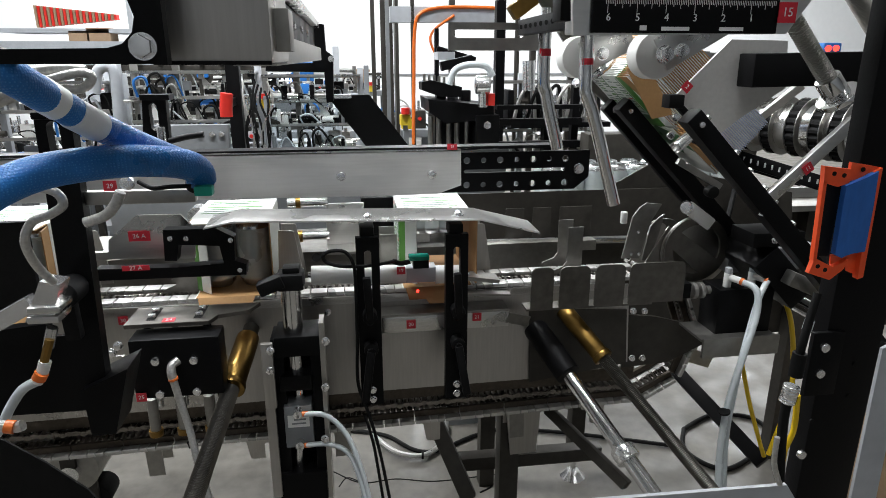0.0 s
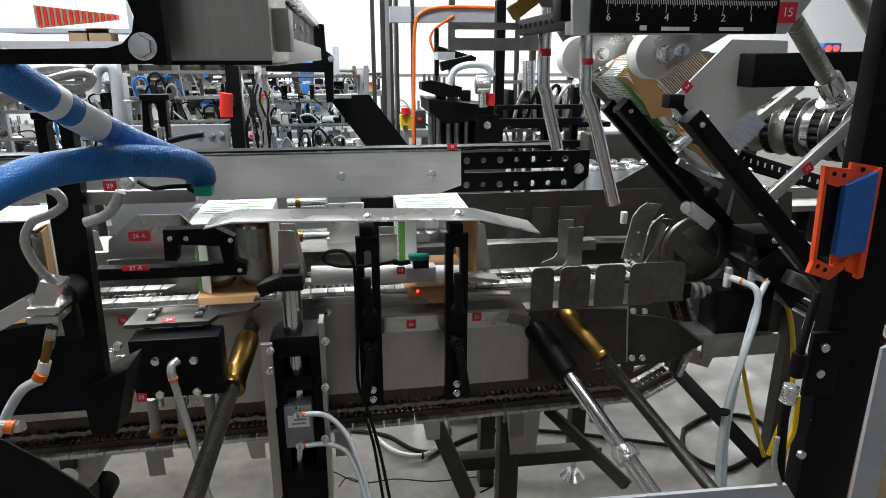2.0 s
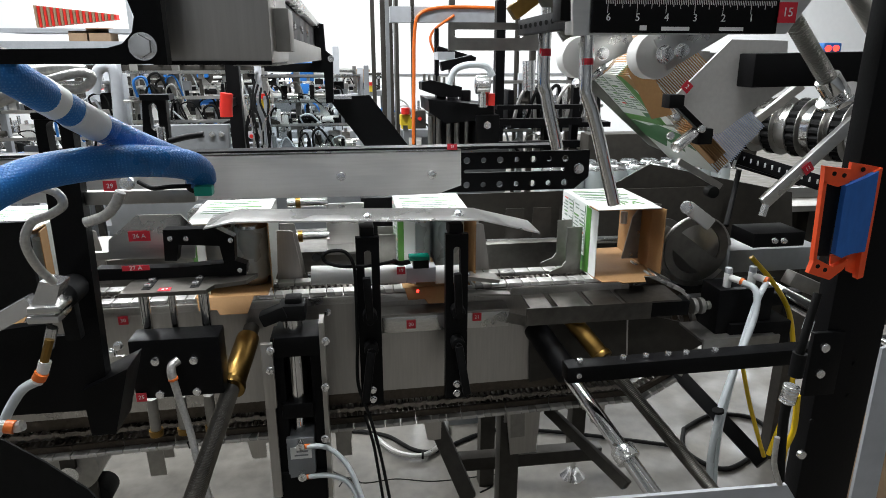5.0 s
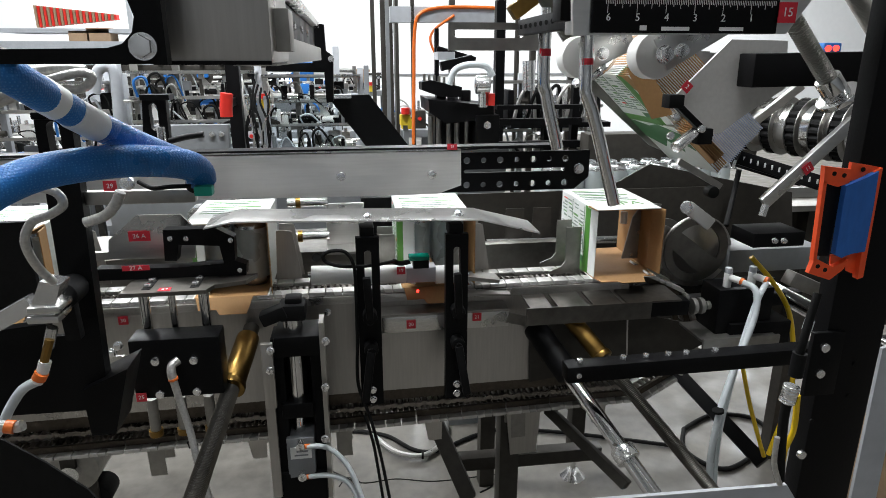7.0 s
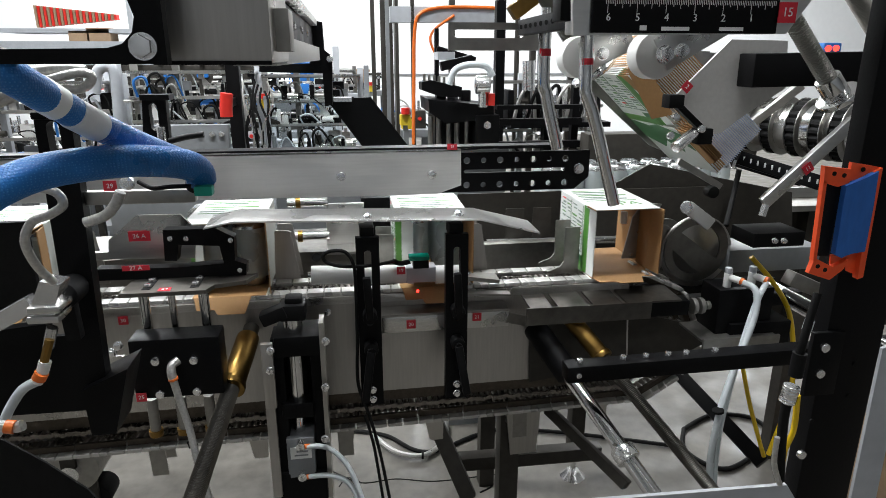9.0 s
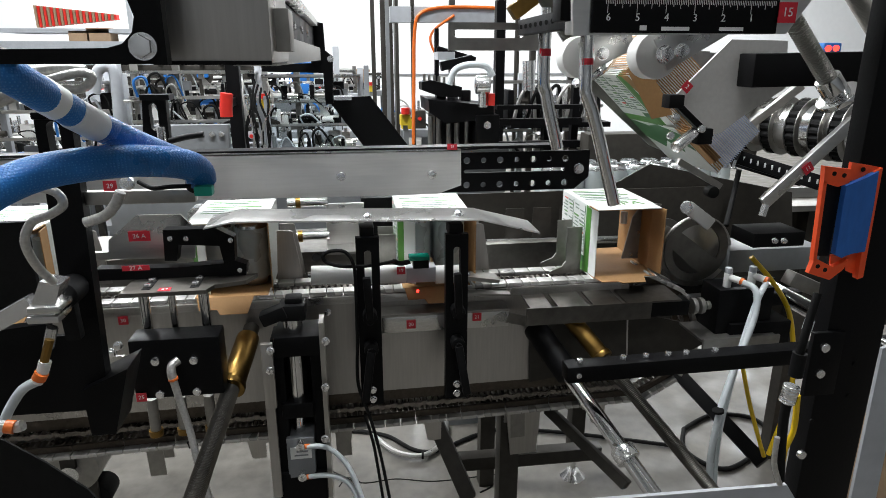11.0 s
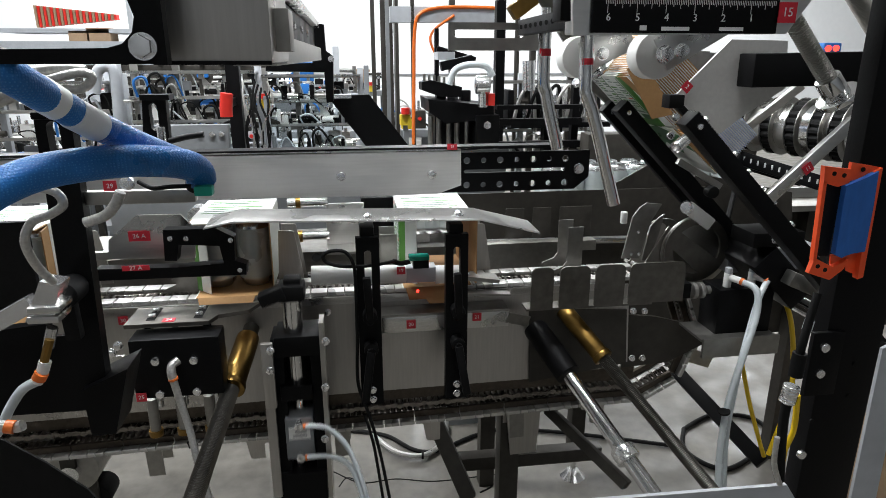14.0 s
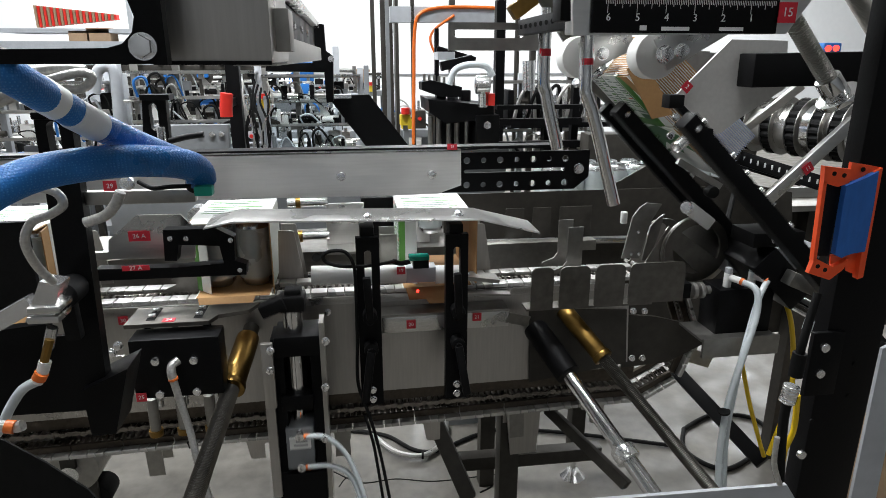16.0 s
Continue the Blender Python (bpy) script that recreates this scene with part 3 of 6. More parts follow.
bent_rod([(0.263, 0.860, 1.500), (0.263, 0.860, 1.421), (0.268, 0.860, 1.402), (0.273, 0.860, 1.380), (0.288, 0.860, 1.327)], 0.0088)
bent_rod([(0.262, 0.700, 1.477), (0.263, 0.700, 1.420), (0.268, 0.700, 1.402), (0.277, 0.700, 1.380), (0.308, 0.700, 1.282)], 0.0075)


def rod_holder():
    h = thing("rod_holder", (0.221, 1.000, 1.475), "steel slotted arm with perforated black link", "bracket")
    x0, x1 = 0.151, 0.291
    z0, z1 = 1.459, 1.499
    part("slotted_arm", b_plate(B(), [(x0, z0), (x1, z0), (x1, z1), (x0, z1)], 0.98, 0.986, [slot_of(x0 + 0.014, z1 - 0.016, x1 - 0.03, z1 - 0.016, 0.006)]), DULL, h)
    a, b = Vector((0.261, 0.970, 1.491)), Vector((0.252, 0.720, 1.491))
    part("link", b_beam(B(), a, b, 0.022, 0.014, 0.002), BLACK, h)
    part("clamp", b_box(B(), 0.242, 0.272, 1.473, 1.513, 0.69, 0.72, 0.002), STEEL, h)
    bm = B()
    for i in range(8):
        c = a.lerp(b, 0.1 + i * 0.11)
        b_cyl(bm, c + Vector((-0.0075, -0.002, 0)), c + Vector((-0.0085, -0.0025, 0)), 0.003, seg=10)
    part("link_holes", bm, RUBBER, h)


rod_holder()


def overhead_frame():
    f = thing("overhead_frame", (0.0, 0.62, 1.62), "black overhead machine frame above the conveyor", "frame")
    part("front_beam", b_box(B(), -0.9, 0.536, 1.62, 1.67, 0.6, 0.65, 0.003), BLACK, f)
    part("rear_beam", b_box(B(), -0.9, 0.7, 1.62, 1.67, 0.7, 0.75, 0.003), BLACK, f)
    part("cross_tie", b_box(B(), 0.3, 0.34, 1.625, 1.665, 0.52, 0.9, 0.003), BLACK, f)
    part("cross_tie", b_box(B(), -0.2, -0.16, 1.625, 1.665, 0.49, 0.95, 0.003), BLACK, f)
    for x, y in ((0.48, 0.88), (0.33, 1.33), (0.68, 0.98)):
        part("cross_tie", b_box(B(), x, x + 0.04, 1.625, 1.665, 0.75, y, 0.003), BLACK, f)
    part("drop_bar", b_box(B(), 0.23, 0.26, 1.487, 1.62, 0.7, 0.73, 0.002), BLACK, f)
    part("end_post", b_box(B(), -0.95, -0.9, 0, 1.67, 0.6, 0.65, 0.003), BLACK, f)


overhead_frame()


# ---- ruler on its holder ----
def ruler():
    h = thing("ruler_holder", (0.277, 0.530, 1.482), "brushed steel ruler holder arm with black inch ruler", "scale")
    part("backing", b_plate(B(), [(0.186, 1.467), (0.378, 1.469), (0.401, 1.502), (0.401, 1.63), (0.3, 1.63), (0.29, 1.499), (0.184, 1.499)], 0.53, 0.536), STEEL, h)
    r = part("ruler", b_box(B(), 0.200, 0.366, 1.469, 1.496, 0.527, 0.5295, 0.0004), BLACK, h, "black inch ruler with white marks")
    bm = B()
    xr, xl = 0.340, 0.213
    zt = 1.495
    inch = (xr - xl) / 5
    for i in range(-12, 90):
        x = xr + 0.4 * inch - i * inch / 16 + inch * 0.1
        if not (0.201 < x < 0.363):
            continue
        ln = 0.0105 if (i - 8) % 16 == 0 else 0.007 if i % 8 == 0 else 0.0052 if i % 4 == 0 else 0.0036
        b_box(bm, x - 0.00018, x + 0.00018, zt - ln, zt, 0.5266, 0.527)
    part("graduations", bm, WHITE_INK, r)
    for i in range(1, 7):
        lettering(str(i), 0.0085, upright(xr - (i - 1) * inch + 0.001, 0.5267, 1.481), WHITE_INK, r, "numeral")
    part("printed_mark", b_box(B(), 0.242, 0.248, 1.471, 1.475, 0.5266, 0.527), WHITE_INK, r)
    for x0, x1 in ((0.261, 0.286), (0.313, 0.335)):
        part("printed_mark", b_box(B(), x0, x1, 1.471, 1.474, 0.5266, 0.527), WHITE_INK, r)
    number_tag("15", (0.373, 0.526, 1.486), 0.0165, 0.0165)


ruler()


# ---- near upright post with orange sensor ----
def near_post():
    p = thing("frame_post", (0.56, 0.62, 0.0), "black painted square machine post with button-head bolts", "post")
    x0, x1 = 0.536, 0.61
    part("post", b_box(B(), x0, x1, 0, 2.2, 0.6, 0.625, 0.002), BLACK, p)
    part("base_plate", b_box(B(), x0 - 0.03, x1 + 0.03, 0, 0.012, 0.57, 0.66, 0.002), BLACK, p)
    part("bracket_plate", b_box(B(), 0.515, 0.555, 1.067, 1.148, 0.594, 0.6, 0.001), BLACK, p)
    for x, z in ((0.530, 1.130), (0.530, 1.097), (0.526, 0.988)):
        part("bolt", b_cap(B(), x, z, 0.595, 0.0055), ZINC, p)
    for x, z in ((0.580, 1.102), (0.580, 1.059), (0.537, 1.029)):
        part("plug", b_cyl(B(), (x, 0.6, z), (x, 0.5985, z), 0.003, seg=12), RUBBER, p)
    s = thing("orange_sensor", (0.489, 0.560, 1.291), "bright orange sensor housing covered with blue tape", "sensor")
    y0, y1 = 0.575, 0.581
    part("mount", b_box(B(), 0.512, 0.536, 1.24, 1.33, y1, 0.6, 0.001), BLACKM, s)
    part("black_window", b_plate(B(), [(0.480, 1.327), (0.503, 1.323), (0.503, 1.246), (0.485, 1.246)], y0 + 0.008, y1), BLACKM, s)
    part("side_rib", b_plate(B(), [(0.4765, 1.329), (0.4805, 1.328), (0.4845, 1.243), (0.4805, 1.243)], y0, y1), ORANGE, s)
    part("top_lug", b_plate(B(), [(0.475, 1.344), (0.506, 1.340), (0.506, 1.326), (0.494, 1.322), (0.477, 1.327)], y0, y1), ORANGE, s)
    part("top_lug", b_plate(B(), [(0.5065, 1.347), (0.540, 1.341), (0.536, 1.333), (0.506, 1.327)], y0 + 0.002, y1), ORANGE, s)
    part("side_rib", b_plate(B(), [(0.531, 1.337), (0.5395, 1.341), (0.5425, 1.222), (0.536, 1.220)], y0 - 0.002, y1), ORANGE, s)
    part("foot_lug", b_plate(B(), [(0.482, 1.246), (0.505, 1.235), (0.523, 1.242), (0.518, 1.231), (0.504, 1.220), (0.478, 1.229)], y0, y1), ORANGE, s)
    part("lower_shell", b_plate(B(), [(0.504, 1.247), (0.538, 1.252), (0.540, 1.222), (0.526, 1.228), (0.522, 1.243), (0.505, 1.236)], y0 + 0.004, y1), ORANGE, s)
    part("tape", b_plate(B(), [(0.500, 1.324), (0.507, 1.326), (0.520, 1.331), (0.534, 1.338), (0.536, 1.300), (0.5365, 1.252), (0.520, 1.250), (0.510, 1.246), (0.502, 1.250)], y0 - 0.004, y0 + 0.003), TAPE, s, "strip of blue masking tape")
    for x, z in ((0.487, 1.336), (0.4985, 1.334), (0.519, 1.3395), (0.487, 1.2365), (0.4965, 1.232)):
        part("screw_hole", b_cyl(B(), (x, y0 + 0.0005, z), (x, y0 - 0.0005, z), 0.0024, seg=12), RUBBER, s)
    # hanging lead with a plug
    c = thing("sensor_cable", (0.490, 0.580, 1.177), "black sensor lead with metal plug connector", "cable")
    part("lead", b_tube(B(), [(0.502, 0.585, 1.201), (0.494, 0.580, 1.177), (0.486, 0.575, 1.149), (0.484, 0.575, 1.125)], 0.0045, 12), RUBBER, c)
    part("white_marker", b_cyl(B(), (0.494, 0.580, 1.172), (0.492, 0.580, 1.160), 0.0052), WHOSE, c)
    part("plug_head", b_tube(B(), [(0.485, 0.575, 1.135), (0.484, 0.575, 1.107)], 0.0078, 14, 4), BLACKM, c)
    part("plug_ring", b_tube(B(), [(0.482, 0.575, 1.095), (0.479, 0.575, 1.074)], 0.0085, 16, 12, 0.08), ZINC, c)
    part("plug_tail", b_tube(B(), [(0.480, 0.575, 1.077), (0.479, 0.575, 1.054), (0.482, 0.575, 1.016), (0.488, 0.575, 0.969)], 0.0055, 12), RUBBER, c)
    part("grey_wires", b_tube(B(), [(0.471, 0.570, 1.032), (0.473, 0.570, 0.997), (0.485, 0.570, 0.967)], 0.0032, 8), GREYHOSE, c)
    t = thing("yellow_lead", (0.496, 0.590, 1.073), "thin yellow control lead beside the post", "cable")
    part("lead", b_tube(B(), [(0.506, 0.592, 1.071), (0.509, 0.592, 1.025), (0.502, 0.592, 0.995), (0.503, 0.592, 0.955)], 0.0035, 8), YELLOW, t)
    # grey cover plate below, side panel
    tb = thing("cover_plate", (0.4, 0.58, 0.9), "smooth grey folded sheet-metal cover", "cover")
    part("top", b_plate(B(), [(0.222, 0.953), (0.514, 0.946), (0.551, 0.892), (0.225, 0.899)], 0.592, 0.597), LGREY, tb)
    sp = thing("sheet_cover", (0.66, 0.6, 0), "pale grey machine side panel", "panel")
    part("panel", b_plate(B(), [(0.726, 0.0), (0.783, 0.0), (0.754, 1.080), (0.716, 1.064)], 0.7, 0.705), LGREY, sp)


near_post()


# ---- upper left: black slotted plate, grey box and slide ----
def upper_left():
    p = thing("slotted_plate", (-0.181, 0.500, 1.465), "thick black slotted adjusting plate with large hex bolt", "plate")
    xl, xr = -0.257, -0.128
    zb, zt = 1.445, 1.63
    part("plate", b_plate(B(), [(xl, zb), (xr, zb), (xr, zt), (xl, zt)], 0.5, 0.512, [slot_of(xl + 0.02, 1.476, -0.168, 1.477, 0.021)]), BLACK, p)
    part("hex_bolt", b_hex(B(), -0.143, 1.457, 0.5, 0.0082, 0.008), ZINC, p, "large zinc hex bolt")
    g = thing("motor_box", (-0.103, 0.550, 1.467), "smooth dark grey metal drive housing", "housing")
    part("housing", b_box(B(), -0.143, -0.057, 1.445, 1.619, 0.53, 0.68, 0.003), STEEL_V, g)
    part("lower_edge", b_box(B(), -0.146, -0.058, 1.444, 1.447, 0.529, 0.66), BLACK, g)
    s = thing("slide_rail", (-0.047, 0.600, 1.472), "aluminium linear slide with black end bracket", "slide")
    part("end_block", b_box(B(), -0.063, -0.045, 1.454, 1.488, 0.56, 0.6, 0.002), DULL, s)
    xa, xb = -0.097, -0.076
    zl, zh = 1.472, 1.517
    part("slide_face", b_box(B(), xa, xb, zl, zh, 0.62, 1.66, 0.002), BLACK, s)
    part("top_rail", b_box(B(), xa - 0.004, xb + 0.012, zh + 0.001, zh + 0.014, 0.61, 1.67, 0.001), STEEL, s)
    part("low_rail", b_box(B(), xa - 0.004, xb + 0.014, zl - 0.03, zl - 0.001, 0.61, 1.67, 0.001), SATIN, s)
    for i in range(5):
        y = 0.7 + 0.16 * i
        part("slide_screw", b_cyl(B(), (xb, y, (zl + zh) / 2), (xb + 0.003, y, (zl + zh) / 2), 0.006, seg=14), ZINC, s)


upper_left()


def drop_bracket():
    """The stepped bracket that the slide carries to and fro."""
    c = thing("drop_bracket", (-0.072, 1.700, 1.505), "black stepped bracket and slanted black plate on a slide", "bracket")
    part("upper_arm", b_plate(B(), [(-0.080, 1.532), (-0.053, 1.527), (-0.051, 1.465), (-0.033, 1.451), (-0.038, 1.339), (-0.056, 1.336), (-0.058, 1.412), (-0.203, 1.416), (-0.202, 1.431), (-0.086, 1.435)], 1.7, 1.725), BLACK, c)
    part("slanted_plate", b_plate(B(), [(-0.053, 1.350), (0.055, 1.355), (0.157, 1.218), (0.045, 1.214)], 1.726, 1.74), BLACK, c)
    part("shiny_lip", b_box(B(), -0.035, 0.008, 1.348, 1.357, 1.68, 1.724), ZINC, c)
    part("side_screw", b_cap(B(), -0.039, 1.445, 1.7, 0.008), ZINC, c)
    return c


DROP = drop_bracket()


# ---- hoses at the near left ----
def blue_hoses():
    h = thing("blue_hose", (-0.267, 0.620, 1.351), "thick blue braided sleeve hose with silver bands", "hose", "blue hoses")
    part("sleeve", b_tube(B(), [(-0.260, 0.500, 1.452), (-0.243, 0.520, 1.436), (-0.236, 0.560, 1.417), (-0.227, 0.620, 1.391), (-0.209, 0.680, 1.364), (-0.177, 0.720, 1.338), (-0.168, 0.730, 1.324)], 0.0135, 24, 10), SLEEVE, h)
    for a, b in ((((-0.241, 0.545, 1.426)), ((-0.233, 0.565, 1.413))), (((-0.232, 0.585, 1.405)), ((-0.224, 0.615, 1.390)))):
        part("band", b_cyl(B(), a, b, 0.0141, seg=24, bevel=0.001), BAND, h, "silver grey band")
    g = thing("blue_hose", (-0.235, 0.600, 1.354), "thick blue braided sleeve hose bending to a dark end cuff", "hose", "blue hoses")
    part("sleeve", b_tube(B(), [(-0.322, 0.520, 1.313), (-0.290, 0.540, 1.343), (-0.263, 0.570, 1.356), (-0.229, 0.600, 1.359), (-0.196, 0.630, 1.356), (-0.168, 0.660, 1.348), (-0.156, 0.675, 1.338), (-0.155, 0.680, 1.326)], 0.0152, 24, 10), SLEEVE, g)
    part("end_cuff", b_cyl(B(), (-0.156, 0.680, 1.331), (-0.158, 0.685, 1.320), 0.0142, seg=20), RUBBER, g)
    s = thing("green_sensor", (-0.160, 0.700, 1.315), "small translucent green photo sensor", "sensor", "green sensors")
    part("body", b_box(B(), -0.158, -0.140, 1.315, 1.325, 0.655, 0.668, 0.002), SENSOR, s)
    part("lead", b_tube(B(), [(-0.161, 0.660, 1.325), (-0.181, 0.660, 1.325), (-0.201, 0.670, 1.322), (-0.217, 0.680, 1.327)], 0.0022, 8), RUBBER, s)
    for pts, r in ((([(-0.379, 0.700, 1.323), (-0.337, 0.700, 1.322), (-0.308, 0.700, 1.316), (-0.301, 0.700, 1.302), (-0.314, 0.700, 1.292), (-0.335, 0.700, 1.283), (-0.345, 0.700, 1.262), (-0.348, 0.720, 1.230), (-0.343, 0.740, 1.203)]), 0.0047), (([(-0.468, 0.900, 1.389), (-0.396, 0.900, 1.416), (-0.340, 0.900, 1.430), (-0.326, 0.900, 1.424), (-0.343, 0.900, 1.410), (-0.397, 0.900, 1.409), (-0.469, 0.900, 1.382)]), 0.0058), (([(-0.472, 0.920, 1.416), (-0.402, 0.920, 1.431), (-0.354, 0.920, 1.435), (-0.340, 0.920, 1.431)]), 0.0075), (([(-0.323, 0.800, 1.257), (-0.299, 0.800, 1.265), (-0.285, 0.800, 1.279), (-0.277, 0.800, 1.294)]), 0.0062)):
        q = thing("braided_hose", pts[0], "grey braided pneumatic hose with ribbed surface", "hose", "grey braided hoses")
        part("hose", b_tube(B(), pts, r, 14, 16, 0.05, 2), GREYHOSE, q)


blue_hoses()


def left_post():
    p = thing("clamp_post", (-0.377, 0.850, 1.165), "black slotted clamp post with knobs and side bolts", "post")
    part("post_upper", b_plate(B(), [(-0.382, 1.379), (-0.339, 1.381), (-0.351, 0.991), (-0.389, 0.994)], 0.85, 0.87, [slot_of(-0.362, 1.367, -0.362, 1.304, 0.0075)]), BLACK, p)
    part("cap", b_box(B(), -0.381, -0.332, 1.377, 1.386, 0.84, 0.89, 0.002), BLACK, p)
    part("foot", b_plate(B(), [(-0.378, 1.012), (-0.315, 1.041), (-0.343, 0.942), (-0.375, 0.942)], 0.835, 0.9), BLACK, p)
    for x, z in ((-0.372, 1.384), (-0.355, 1.384)):
        part("bolt", b_cyl(B(), (x, 0.86, z), (x, 0.86, z + 0.008), 0.006, seg=6), ZINC, p)
    k = B()
    x, z = -0.368, 1.160
    b_cyl(k, (x, 0.85, z), (x, 0.81, z), 0.018, seg=24, bevel=0.003)
    b_beam(k, (x, 0.82, z), (-0.366, 0.820, 1.097), 0.02, 0.016, 0.004)
    part("clamp_lever", k, BLACKM, p)
    part("hex_insert", b_cyl(B(), (x - 0.004, 0.81, z), (x - 0.004, 0.808, z), 0.007, seg=6), DULL, p)
    part("side_bolt", b_cap(B(), -0.270, 1.303, 0.81, 0.0085), ZINC, p)
    part("side_arm", b_box(B(), -0.349, -0.206, 1.265, 1.283, 0.86, 0.875, 0.002), DULL, p)
    number_tag("29", (-0.304, 0.845, 1.293), 0.0135, 0.016)
    # rear clamp post beyond
    q = thing("clamp_post", (-0.388, 1.350, 1.321), "black slotted clamp post with lever handle", "post")
    part("post", b_plate(B(), [(-0.419, 1.2), (-0.363, 1.2), (-0.358, 1.376), (-0.402, 1.376)], 1.35, 1.37, [slot_of(-0.384, 1.354, -0.384, 1.316, 0.008)]), BLACK, q)
    part("cap", b_box(B(), -0.404, -0.349, 1.368, 1.379, 1.34, 1.38), BLACK, q)
    part("rod", b_cyl(B(), (-0.366, 1.320, 1.319), (-0.366, 1.320, 1.278), 0.008), CHROME, q)
    part("lever", b_tube(B(), [(-0.347, 1.300, 1.293), (-0.314, 1.300, 1.301), (-0.282, 1.300, 1.305)], 0.006), BLACKM, q)
    # silver stop cylinder at the far left with brass fitting and hose
    c = thing("stop_cylinder", (-0.361, 0.750, 1.172), "dull aluminium air cylinder with brass fitting and grey hose", "cylinder")
    part("body", b_plate(B(), [(-0.397, 1.144), (-0.366, 1.145), (-0.351, 1.189), (-0.373, 1.194)], 0.77, 0.8), ZINC, c)
    part("collar", b_box(B(), -0.391, -0.354, 1.155, 1.163, 0.765, 0.805, 0.002), STEEL, c)
    part("collar", b_box(B(), -0.393, -0.357, 1.142, 1.151, 0.765, 0.805, 0.002), STEEL, c)
    part("stem", b_tube(B(), [(-0.368, 0.770, 1.135), (-0.377, 0.770, 1.109)], 0.0065, 12, 2), CHROME, c)
    part("fitting", b_tube(B(), [(-0.371, 0.765, 1.122), (-0.382, 0.765, 1.093)], 0.0054, 8, 4), BRASS, c)
    part("elbow", b_tube(B(), [(-0.381, 0.765, 1.093), (-0.388, 0.765, 1.076), (-0.395, 0.765, 1.066)], 0.0072, 12, 4), WHITE, c)
    part("collet", b_cyl(B(), (-0.386, 0.762, 1.079), (-0.391, 0.762, 1.071), 0.0082), AMBER, c)
    part("hose", b_tube(B(), [(-0.394, 0.765, 1.067), (-0.413, 0.765, 1.057), (-0.431, 0.765, 1.034), (-0.449, 0.765, 1.004), (-0.474, 0.765, 0.974)], 0.006, 14), WHOSE, c)
    part("side_rod", b_beam(B(), (-0.462, 0.800, 1.124), (-0.398, 0.800, 1.158), 0.02, 0.02), ZINC, c)
    e = thing("air_fitting", (-0.398, 0.700, 1.044), "grey push-in air fitting with orange ring", "fitting")
    part("body", b_tube(B(), [(-0.415, 0.700, 1.048), (-0.395, 0.700, 1.043), (-0.386, 0.700, 1.045)], 0.0065, 10, 4), GREYHOSE, e)
    part("ring", b_cyl(B(), (-0.403, 0.698, 1.046), (-0.394, 0.698, 1.044), 0.0078), AMBER, e)
    # dark cover in the very near corner
    d = thing("dark_cover", (-0.220, 0.400, 1.181), "matt black curved machine cover with worn surface", "cover")
    part("cover", b_plate(B(), [(-0.253, 1.229), (-0.228, 1.214), (-0.206, 1.195), (-0.184, 1.172), (-0.169, 1.145), (-0.169, 0.0), (-0.268, 0.0)], 0.39, 0.3915), RUBBER, d)
    m = thing("dark_side_cover", (-0.513, 1.000, 1.173), "dull black side cover behind the hoses", "cover")
    part("cover", b_box(B(), -0.597, -0.488, 1.065, 1.213, 1.0, 1.01), RUBBER, m)
    part("lower_cover", b_box(B(), -0.634, -0.444, 0.890, 1.025, 1.0, 1.01), BLACK, m)
    part("slant", b_beam(B(), (-0.567, 0.990, 1.032), (-0.476, 0.990, 1.040), 0.03, 0.02), BLACK, m)


left_post()


